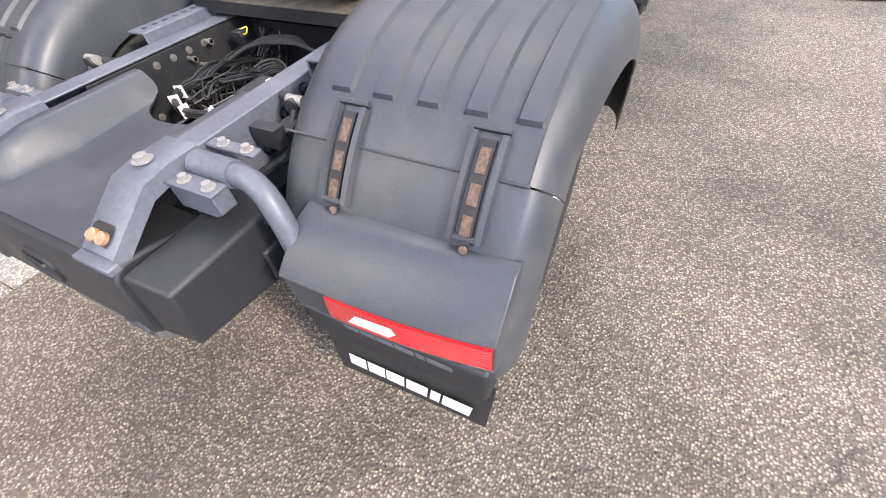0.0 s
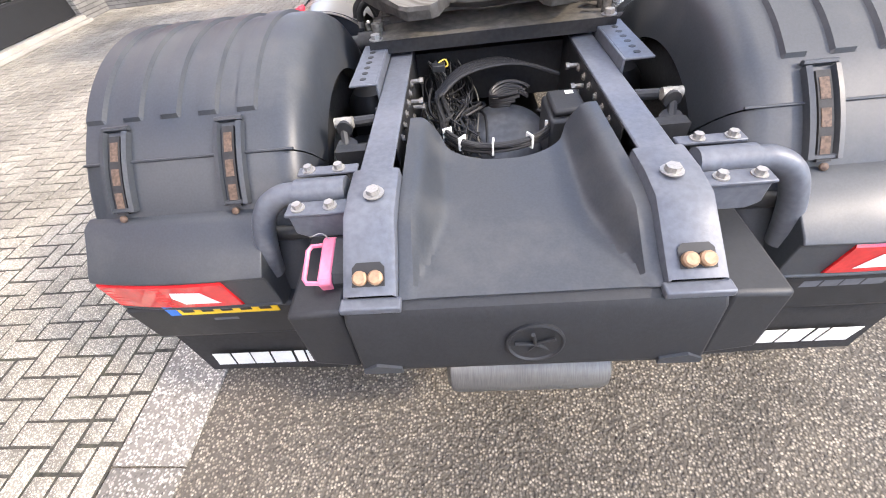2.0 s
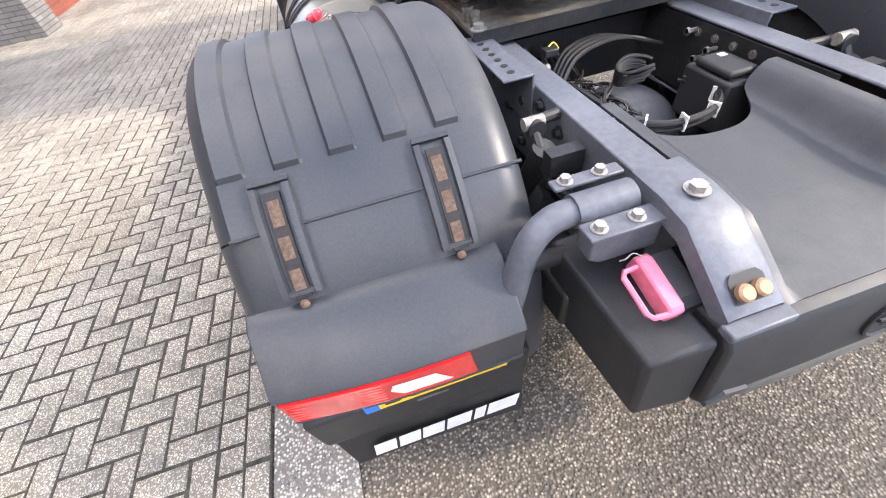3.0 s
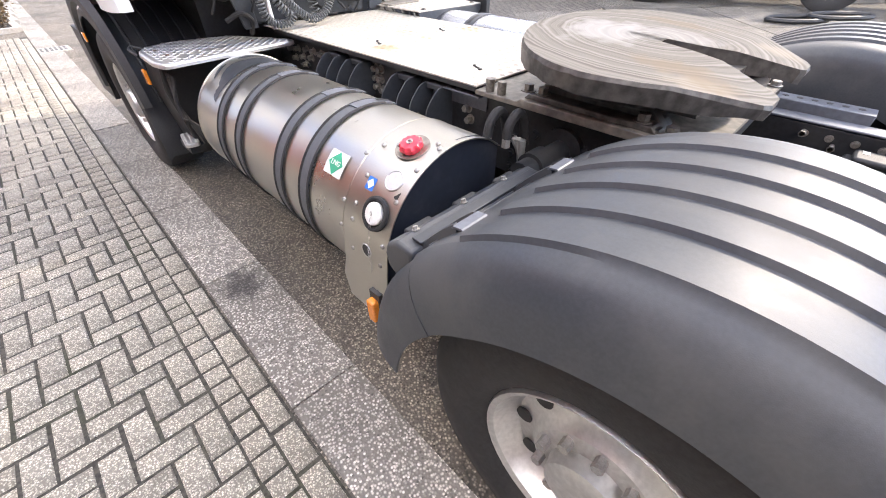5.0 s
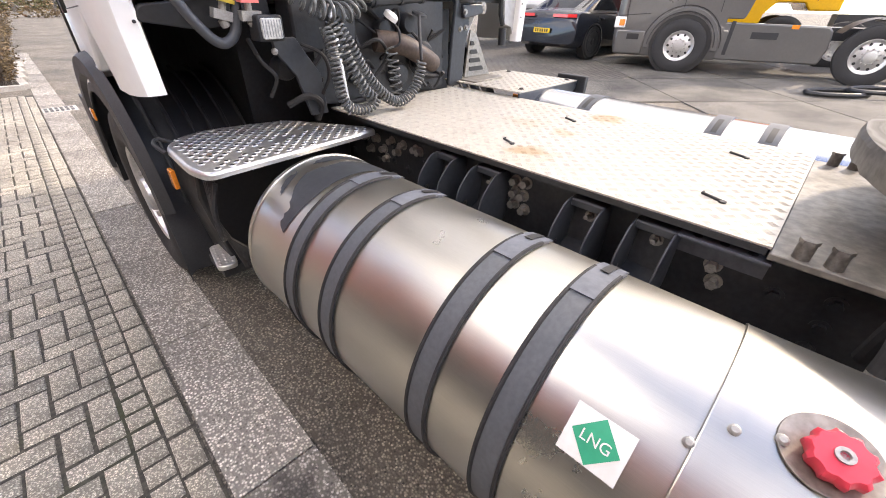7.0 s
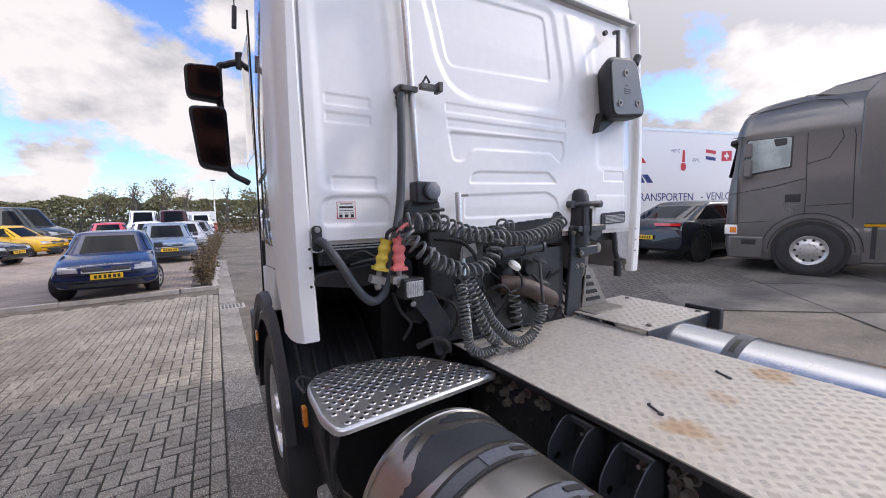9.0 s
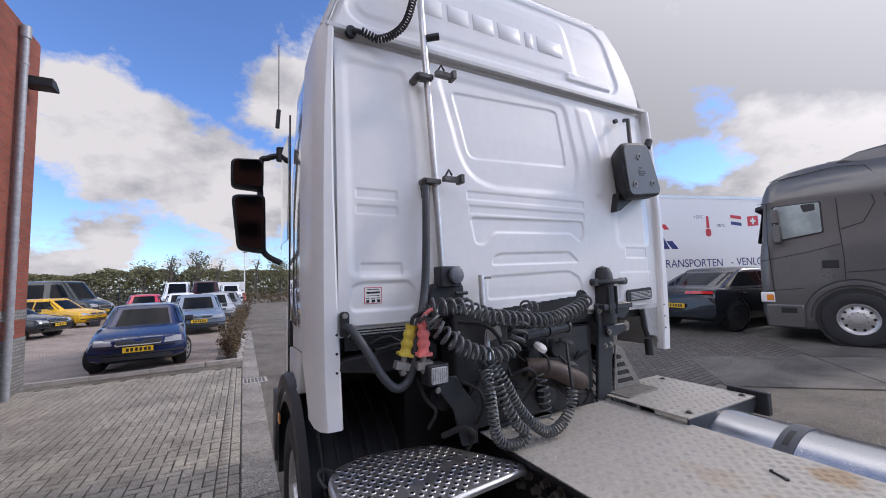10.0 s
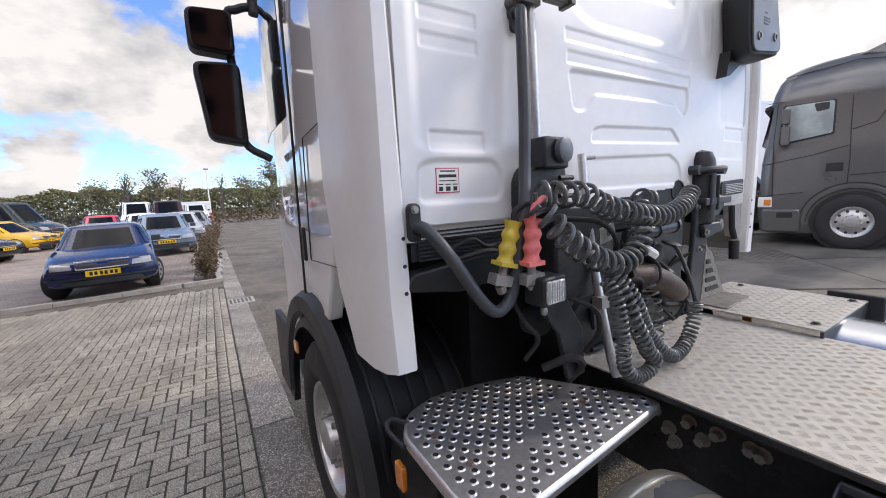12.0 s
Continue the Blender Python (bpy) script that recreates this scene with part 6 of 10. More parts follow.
# valves between tank and rail
for k, (y, x) in enumerate(((1.50, -0.60), (1.44, -0.57))):
    hb = B()
    tube(hb, smooth_path([(x - 0.03, y, 0.955), (x - 0.02, y, 1.0), (x + 0.02, y, 1.03), (x + 0.06, y, 1.0), (x + 0.09, y, 0.90)], 5), 0.017, 10)
    part("hose", hb, rubber, tank)
    fb = B()
    cyl(fb, (x - 0.03, y, 0.925), (x - 0.03, y, 0.957), 0.016, 6)
    part("hose_fitting", fb, bolt_zinc, tank)
for k in range(3):
    hb = B()
    tube(hb, smooth_path([(-0.56, 1.44 - 0.02 * k, 0.95), (-0.55, 1.40, 0.88 - 0.03 * k), (-0.56, 1.385, 0.78), (-0.60, 1.38, 0.66)], 5), 0.013, 8)
    part("braided_hose", hb, alu, tank)

# right tank, plain aluminium
RTX, RTZ = 0.80, 0.735
tk = B()
turned(tk, (RTX, 1.30, RTZ), (0, 1, 0), [(0, 0), (0, 0.28), (0.03, 0.325), (0.06, TR), (1.72, TR), (1.75, 0.325), (1.78, 0.28), (1.78, 0)], 64)
rtank = part("right_tank", tk, polished_tank, truck, "plain aluminium fuel tank with dark straps", sharp=25)
for y in (1.88, 2.09, 2.73):
    sb = B()
    rows = [[(RTX + (TR + dr) * math.sin(radians(a)), y + dy, RTZ + (TR + dr) * math.cos(radians(a))) for dy, dr in ((-0.035, 0.001), (-0.035, 0.006), (0.035, 0.006), (0.035, 0.001))] for a in range(-60, 180, 5)]
    sheet(sb, rows)
    bmesh.ops.recalc_face_normals(sb, faces=sb.faces[:])
    st = part("tank_strap", sb, strap_rubber, rtank, "dark steel strap")
    sl = B()
    rows = [[(RTX + (TR + 0.0075) * math.sin(radians(a)), y + dy, RTZ + (TR + 0.0075) * math.cos(radians(a))) for dy in (-0.012, 0.012)] for a in range(-30, -5, 5)]
    sheet(sl, rows)
    bmesh.ops.recalc_face_normals(sl, faces=sl.faces[:])
    part("clip_slot", sl, print_shade_black, st)
    bb = B()
    prism(bb, [(0.386, 0.98), (0.46, 0.98), (0.60, 0.95), (0.62, 0.9), (0.56, 0.6), (0.386, 0.5)], "y", y - 0.05, y + 0.05)
    part("tank_bracket", bb, chassis, rtank)

# carrier beam ahead of the mudguards, with pressed pockets
for s in (1, -1):
    cb = B()
    prism(cb, [(1.235, 0.80), (1.29, 0.80), (1.335, 0.83), (1.345, 0.870), (1.335, 0.905), (1.295, 0.930), (1.235, 0.925)], "x", *sorted((s * 0.665, s * 1.225)))
    beam = part("carrier_beam", cb, plastic, truck, "dark plastic carrier beam with pockets", bevel=0.012, seg=3)
    fb = B()
    prism(fb, [(1.240, 0.930), (1.272, 0.932), (1.272, 0.938), (1.240, 0.937)], "x", *sorted((s * 0.70, s * 1.19)))
    part("flange", fb, chassis_grey, beam, bevel=0.002)
    for x in (0.76, 0.94, 1.12):
        pb = B()
        box(pb, *sorted((s * (x - 0.045), s * (x + 0.045))), 1.290, 1.335, 0.885, 0.918, None)
        part("pocket", pb, plastic_dark, beam, bevel=0.006)
        hb = B()
        hex_bolt(hb, (s * (x + 0.035), 1.296, 0.929), (0, 0.35, 0.94), 0.007, 0.008)
        part("beam_bolt", hb, bolt_zinc, beam)
    tb = B()
    tube(tb, [(s * 0.39, 1.33, 0.88), (s * 0.66, 1.33, 0.88)], 0.042, 18)
    cyl(tb, (s * 0.388, 1.33, 0.88), (s * 0.41, 1.33, 0.88), 0.085, 20)
    cyl(tb, (s * 0.52, 1.33, 0.88), (s * 0.60, 1.33, 0.88), 0.055, 18)
    part("carrier_tube", tb, chassis, beam)
am = B()
box(am, -1.262, -1.235, 1.388, 1.422, 0.575, 0.660)
part("amber_marker", am, amber_lens, truck, "amber side marker lamp", bevel=0.006)
am = B()
box(am, -1.240, -1.225, 1.382, 1.428, 0.56, 0.685)
part("marker_bracket", am, chassis, truck)
ab = B()
box(ab, -0.450, -0.388, 1.70, 1.90, 0.996, 1.002)
box(ab, -0.394, -0.388, 1.70, 1.90, 0.93, 0.996)
angle = part("angle_iron", ab, steel_paint, truck, "grey perforated angle iron")
repeats("hole", lambda b: cyl(b, (0, 0, 0), (0, 0, 0.0008), 0.011, 12), [((-0.425, y, 1.0022), (0, 0, 1)) for y in (1.74, 1.80, 1.86)], print_shade_black, angle)

# ---- the tractor truck: cab ----
def cab_outline(hw, yb, yf, hf, r=0.07):
    """Plan of the cab at one height, from the left front, round the back, to the right front."""
    pts = [(-hf, yf), (-hf * 0.5 - hw * 0.5, (yf * 0.75 + yb * 0.25)), (-hw, yb + 0.75), (-hw, yb + 0.3)]
    for k in range(7):
        a = radians(180 + 90 * k / 6)
        pts.append((-hw + r + r * math.cos(a), yb + r + r * math.sin(a)))
    pts += [(-hw * 0.5, yb), (0, yb), (hw * 0.5, yb)]
    for k in range(7):
        a = radians(270 + 90 * k / 6)
        pts.append((hw - r + r * math.cos(a), yb + r + r * math.sin(a)))
    pts += [(hw, yb + 0.3), (hw, yb + 0.75), (hf * 0.5 + hw * 0.5, (yf * 0.75 + yb * 0.25)), (hf, yf)]
    return pts


levels = [(1.56, 1.215, 3.595, 5.78, 1.10), (1.75, 1.222, 3.588, 5.80, 1.10), (2.2, 1.222, 3.590, 5.80, 1.09), (2.6, 1.215, 3.605, 5.72, 1.06), (2.955, 1.195, 3.632, 5.62, 1.02),
          (2.985, 1.192, 3.612, 5.62, 1.02), (3.015, 1.185, 3.612, 5.60, 1.0), (3.03, 1.175, 3.640, 5.60, 1.0), (3.25, 1.10, 3.655, 5.52, 0.96), (3.45, 1.00, 3.675, 5.40, 0.90), (3.60, 0.90, 3.70, 5.2, 0.8), (3.66, 0.84, 3.72, 5.1, 0.75), (3.70, 0.76, 3.78, 5.0, 0.7)]
sb = B()
rows = [[(x, y, z) for x, y in cab_outline(hw, yb, yf, hf, 0.07 if z < 3.3 else 0.05)] for z, hw, yb, yf, hf in levels]
sheet(sb, rows)
top = rows[-1]
sb.faces.new([sb.verts.new(p) for p in top])
bmesh.ops.remove_doubles(sb, verts=sb.verts[:], dist=1e-4)
bmesh.ops.recalc_face_normals(sb, faces=sb.faces[:])
cab = part("cab", sb, white_gloss, truck, "white sleeper cab with a pressed back wall", sharp=38)
fl = B()
prism(fl, [(-1.18, 3.66), (1.18, 3.66), (1.05, 5.7), (-1.05, 5.7)], "z", 1.50, 1.56)
part("cab_floor", fl, chassis, cab)


def back_y(z):
    for (z0, _, y0, *_), (z1, _, y1, *_) in zip(levels, levels[1:]):
        if z0 <= z <= z1:
            return y0 + (y1 - y0) * (z - z0) / (z1 - z0)
    return levels[0][2]


def lift_of(px, pz, pts, r, soft):
    """0 outside a rounded outline, 1 well inside, with a soft slope of the given half width."""
    rim = np.array(rounded(pts, r))
    nxt = np.roll(rim, -1, axis=0)
    best = np.full(px.shape, 1e9)
    within = np.zeros(px.shape, bool)
    for (x0, z0), (x1, z1) in zip(rim, nxt):
        dx, dz = x1 - x0, z1 - z0
        t = np.clip(((px - x0) * dx + (pz - z0) * dz) / max(1e-12, dx * dx + dz * dz), 0, 1)
        best = np.minimum(best, np.hypot(px - x0 - t * dx, pz - z0 - t * dz))
        if abs(dz) > 1e-9:
            within ^= ((z0 > pz) != (z1 > pz)) & (px < x0 + dx * (pz - z0) / dz)
    d = np.where(within, best, -best)
    t = np.clip((d + soft) / (2 * soft), 0, 1)
    return t * t * (3 - 2 * t)


def pressed_wall(name, x0, x1, z0, z1, nx, nz, shapes, keep, label):
    """Sheet steel with pressed fields; shapes rows are (outline, corner radius, slope, depth outwards)."""
    gx, gz = np.meshgrid(np.linspace(x0, x1, nx), np.linspace(z0, z1, nz))
    out = np.zeros(gx.shape)
    for pts, r, soft, depth in shapes:
        out += 0.6 * depth * lift_of(gx, gz, pts, r, soft)
    base = np.interp(gz, [lv_[0] for lv_ in levels], [lv_[2] for lv_ in levels])
    verts = np.stack([gx, base - 0.024 - out, gz], axis=-1).reshape(-1, 3)
    mid_x, mid_z = (gx[:-1, :-1] + gx[1:, 1:]) / 2, (gz[:-1, :-1] + gz[1:, 1:]) / 2
    good = keep(mid_x, mid_z)
    idx = np.arange(nx * nz).reshape(nz, nx)
    quads = np.stack([idx[:-1, :-1], idx[:-1, 1:], idx[1:, 1:], idx[1:, :-1]], axis=-1)[good]
    used, inv = np.unique(quads, return_inverse=True)
    me_ = bpy.data.meshes.new(name)
    me_.from_pydata(verts[used].tolist(), [], inv.reshape(-1, 4).tolist())
    me_.materials.append(white_paint)
    me_.polygons.foreach_set("use_smooth", [True] * len(me_.polygons))
    o = new(name, me_)
    o.parent = cab
    o.matrix_parent_inverse = placed(cab).inverted()
    o["label"] = label
    return o


def field(x0, x1, z0, z1):
    return [(x0, z0), (x1, z0), (x1, z1), (x0, z1)]


LOWER = [
    ([(-1.090, 2.86), (-1.075, 1.835), (-0.775, 1.835), (-0.760, 2.10), (-0.750, 2.45), (-0.785, 2.86)], 0.04, 0.022, -0.014),
    ([(-0.715, 2.87), (-0.680, 2.45), (-0.655, 2.28), (-0.660, 1.66), (-0.630, 1.66), (-0.620, 2.28), (-0.655, 2.87)], 0.02, 0.018, 0.006),
    ([(-0.590, 2.90), (-0.490, 2.47), (-0.420, 2.35), (-0.290, 2.30), (0.35, 2.31), (0.395, 2.47), (0.330, 2.90)], 0.06, 0.022, -0.016),
    ([(-0.505, 2.815), (-0.430, 2.480), (-0.395, 2.455), (0.295, 2.485), (0.263, 2.842), (0.205, 2.850)], 0.03, 0.009, -0.011),
    ([(0.43, 2.90), (0.55, 2.90), (0.625, 2.60), (0.605, 2.33), (0.530, 2.31)], 0.03, 0.022, 0.013),
    ([(0.69, 2.89), (1.06, 2.89), (1.09, 1.99), (0.72, 1.99)], 0.05, 0.030, -0.010),
    (field(-0.455, 0.414, 2.222, 2.266), 0.004, 0.004, -0.006),
    (field(-0.447, 0.411, 2.147, 2.190), 0.004, 0.004, -0.006),
    ([(-0.440, 2.125), (0.390, 2.140), (0.402, 2.065), (0.366, 2.005), (0.285, 2.062), (-0.285, 2.052), (-0.350, 1.985), (-0.412, 1.985)], 0.025, 0.008, -0.013),
    ([(-0.315, 1.872), (-0.302, 1.920), (-0.250, 1.935), (0.265, 1.948), (0.318, 1.905), (0.335, 1.885)], 0.02, 0.006, -0.009),
    ([(-0.350, 1.69), (-0.345, 1.810), (0.255, 1.832), (0.335, 1.792), (0.370, 1.70)], 0.025, 0.007, -0.009),
    (field(-1.050, -0.848, 2.190, 2.233), 0.006, 0.004, -0.006),
    (field(-1.050, -0.847, 2.115, 2.156), 0.006, 0.004, -0.006),
    (field(-1.033, -0.831, 1.828, 1.886), 0.008, 0.005, -0.008),
    ([(-1.080, 1.675), (-1.080, 1.785), (-1.020, 1.802), (-0.800, 1.802), (-0.765, 1.760), (-0.770, 1.675)], 0.03, 0.010, -0.013),
    (field(0.785, 1.000, 1.912, 1.980), 0.008, 0.005, -0.007),
    (field(0.70, 1.07, 1.60, 1.815), 0.02, 0.008, 0.006),
    ([(1.006, 1.50), (1.2, 1.50), (1.2, 3.05), (1.06, 3.05), (1.018, 2.3)], 0.003, 0.006, -0.034),
]
pressed_wall("back_panel", -1.135, 1.115, 1.585, 2.955, 430, 270, LOWER,
             lambda x, z: (z > np.where(x < -0.34, 1.612, np.where(x < 0.40, 1.632 + 0.075 * (x + 0.34), 1.59))) & ((x - 0.345) ** 2 + (z - 1.665) ** 2 > 0.050**2), "white pressed back wall of the cab")
UPPER = [
    ([(-1.005, 3.50), (-1.075, 3.12), (-1.0, 3.065), (0.84, 3.085), (0.905, 3.15), (0.80, 3.50), (0.72, 3.565), (-0.90, 3.565)], 0.05, 0.014, -0.018),
    ([(-0.955, 3.49), (-1.02, 3.16), (-0.98, 3.125), (0.49, 3.145), (0.41, 3.52), (-0.88, 3.535)], 0.05, 0.020, 0.013),
    ([(0.39, 3.098), (0.815, 3.100), (0.80, 3.165), (0.39, 3.150)], 0.01, 0.010, 0.026),
]
pressed_wall("roof_panel", -1.13, 1.10, 3.035, 3.60, 330, 90, UPPER, lambda x, z: np.abs(x) < np.interp(z, (3.03, 3.25, 3.45, 3.60), (1.125, 1.05, 0.955, 0.855)), "white pressed roof wall of the cab")
# brand mark pressed in the roof wall, as plain raised blocks
for a, b_, lo, hi in MARK:
    mk = B()
    x0, x1 = -0.68 + 1.06 * a, -0.68 + 1.06 * b_
    z0, z1 = 3.235, 3.355
    vs = [mk.verts.new((x, back_y(z) - 0.015, z)) for x, z in ((x0, z0), (x1, z0), (x1, z1), (x0, z1))]
    us = [mk.verts.new((x, back_y(z) - 0.027, z)) for x, z in ((x0 + 0.012, z0 + 0.012), (x1 - 0.012, z0 + 0.012), (x1 - 0.012, z1 - 0.012), (x0 + 0.012, z1 - 0.012))]
    mk.faces.new(us)
    for k in range(4):
        mk.faces.new((vs[k], vs[(k + 1) % 4], us[(k + 1) % 4], us[k]))
    bmesh.ops.recalc_face_normals(mk, faces=mk.faces[:])
    part("brand_mark", mk, white_paint, cab, "raised white brand blocks", sharp=50)
# tyre pressure sticker: white with a red frame, print as bars
st = B()
box(st, -1.018, -0.934, 3.5715, 3.5735, 1.703, 1.778)
sticker = part("sticker", st, material("sticker_red", (0.55, 0.04, 0.09), 0.5, grain=0.05), cab, "white sticker with a red frame and dark print bars")
st = B()
box(st, -1.015, -0.937, 3.5705, 3.5714, 1.706, 1.775)
part("sticker_face", st, white_print, sticker)
for z0, z1, a, b_ in ((1.747, 1.751, 0.15, 0.85), (1.730, 1.739, 0.10, 0.9), (1.719, 1.722, 0.10, 0.9), (1.708, 1.711, 0.05, 0.28), (1.708, 1.711, 0.38, 0.62), (1.708, 1.711, 0.72, 0.95), (1.690, 1.703, 0.08, 0.26), (1.690, 1.703, 0.40, 0.60), (1.690, 1.703, 0.74, 0.92)):
    st = B()
    box(st, -1.015 + 0.078 * a, -1.015 + 0.078 * b_, 3.5697, 3.5704, z0 + 0.019, z1 + 0.019)
    part("print_bar", st, print_shade_black, sticker)
# rear corner fairings reaching down past the wall
for s in (1, -1):
    fb = B()
    zs = [(3.0, 1.197, 1.150), (2.6, 1.218, 1.162), (2.2, 1.228, 1.162), (1.75, 1.230, 1.150), (1.40, 1.226, 1.138), (1.18 if s < 0 else 1.27, 1.215, 1.130)]
    rows = []
    for z, xo, xi in zs:
        yy = back_y(max(z, 1.6))
        rows.append([(s * (xo - 0.002), yy + 0.42 - 0.75 * max(0, 1.6 - z) * (s < 0) * 0.6, z), (s * (xo + 0.004), yy + 0.20, z), (s * (xo + 0.002), yy + 0.06, z), (s * (xo - 0.012), yy + 0.0, z), (s * (xo - 0.035), yy - 0.028, z), (s * xi, yy - 0.030, z), (s * (xi - 0.006), yy - 0.024, z), (s * (xi - 0.008), yy + 0.02, z)])
    sheet(fb, rows if s > 0 else [r[::-1] for r in rows], -0.006)
    fair = part("corner_fairing", fb, white_paint, cab, "white corner fairing of the cab", sharp=35)
    repeats("clip", lambda b: cyl(b, (0, 0, 0), (0, 0, 0.004), 0.006, 10), [((s * 1.145, 3.558, z), (0, -1, 0)) for z in (1.50, 1.42, 1.58)], plastic_dark, fair)
# ledge under the roof wall
lb = B()
prism(lb, [(3.575, 2.985), (3.575, 3.006), (3.64, 3.012), (3.64, 2.980)], "x", -1.175, 1.12)
part("roof_ledge", lb, material("ledge_grey", (0.62, 0.62, 0.61), 0.4, grain=0.05, scale=30, stain=0.3), cab, "pale grey seam ledge", bevel=0.003)
for s in (1, -1):
    rm = B()
    tube(rm, [(s * 1.178, 3.645, 3.02), (s * 1.10, 3.665, 3.24), (s * 1.0, 3.685, 3.44), (s * 0.905, 3.705, 3.585), (s * 0.84, 3.73, 3.645), (s * 0.76, 3.745, 3.67), (0, 3.75, 3.68)], 0.014, 8)
    part("roof_edge", rm, edge_grey, cab)

# left flank: door seam, locker hatch, window, handle
SX = -1.2265
for pts, r in (([(3.80, 1.465), (3.775, 1.50), (3.86, 1.985), (4.28, 1.96), (4.33, 1.44)], 0.0028), ([(4.52, 1.25), (4.50, 1.6), (4.47, 2.1), (4.46, 2.9)], 0.006)):
    b = B()
    loop = [(SX - 0.002, y, z) for y, z in pts]
    if len(pts) == 5:
        loop.append(loop[0])
    tube(b, loop, r, 6)
    part("seam", b, print_shade_black, cab, "dark panel seam")
hb = B()
box(hb, SX - 0.004, SX + 0.01, 4.44, 4.50, 1.42, 1.58)
part("handle_recess", hb, print_shade_black, cab, "black door handle recess", bevel=0.006)
gb = B()
rows = [[(-1.226 + 0.0 * y, y, z) for y in (4.56, 4.8, 5.0)] + [(-1.205, 5.25, z), (-1.185, 5.42 - 0.1 * (z - 2.1), z)] for z in (2.10, 2.45, 2.80)]
sheet(gb, rows, 0.004)
part("side_window", gb, material("tinted_glass", (0.02, 0.025, 0.03), 0.04, grain=0.02, coat=1.0), cab, "dark tinted door window")
# mirrors
mir = B()
for pts in ([(-1.575, 2.60), (-1.335, 2.585), (-1.335, 2.845), (-1.575, 2.83)], [(-1.525, 2.095), (-1.315, 2.06), (-1.322, 2.55), (-1.570, 2.535)]):
    prism(mir, rounded(pts, 0.05), "y", 5.30, 5.42)
mirror = part("mirror", mir, plastic_dark, cab, "black twin door mirror", bevel=0.012)
for pts, c in (([(-1.555, 2.62), (-1.352, 2.605), (-1.352, 2.825), (-1.555, 2.81)], (-1.45, 5.294, 2.71)), ([(-1.508, 2.125), (-1.335, 2.095), (-1.340, 2.525), (-1.545, 2.510)], (-1.43, 5.294, 2.31))):
    g = B()
    prism(g, rounded(pts, 0.035), "y", 5.290, 5.297)
    bmesh.ops.rotate(g, verts=g.verts[:], cent=c, matrix=Matrix.Rotation(radians(4.0), 3, "X"))
    bmesh.ops.translate(g, verts=g.verts[:], vec=(0, -0.012, 0))
    part("mirror_glass", g, mirror_mat, mirror, "mirror glass")
ar = B()
tube(ar, smooth_path([(-1.20, 5.32, 2.90), (-1.30, 5.34, 2.87), (-1.36, 5.36, 2.80), (-1.345, 5.36, 2.3), (-1.33, 5.35, 2.08), (-1.20, 5.30, 1.98)], 5), 0.024, 10)
cyl(ar, (-1.20, 5.32, 2.85), (-1.20, 5.32, 2.96), 0.04, 12)
part("mirror_arm", ar, plastic_dark, mirror)
an = B()
tube(an, [(-1.24, 5.1, 3.2), (-1.25, 5.1, 3.05)], 0.016, 8)
tube(an, [(-1.24, 5.1, 3.2), (-1.24, 5.1, 3.75)], 0.004, 6)
part("aerial", an, plastic_dark, cab, "thin black aerial")

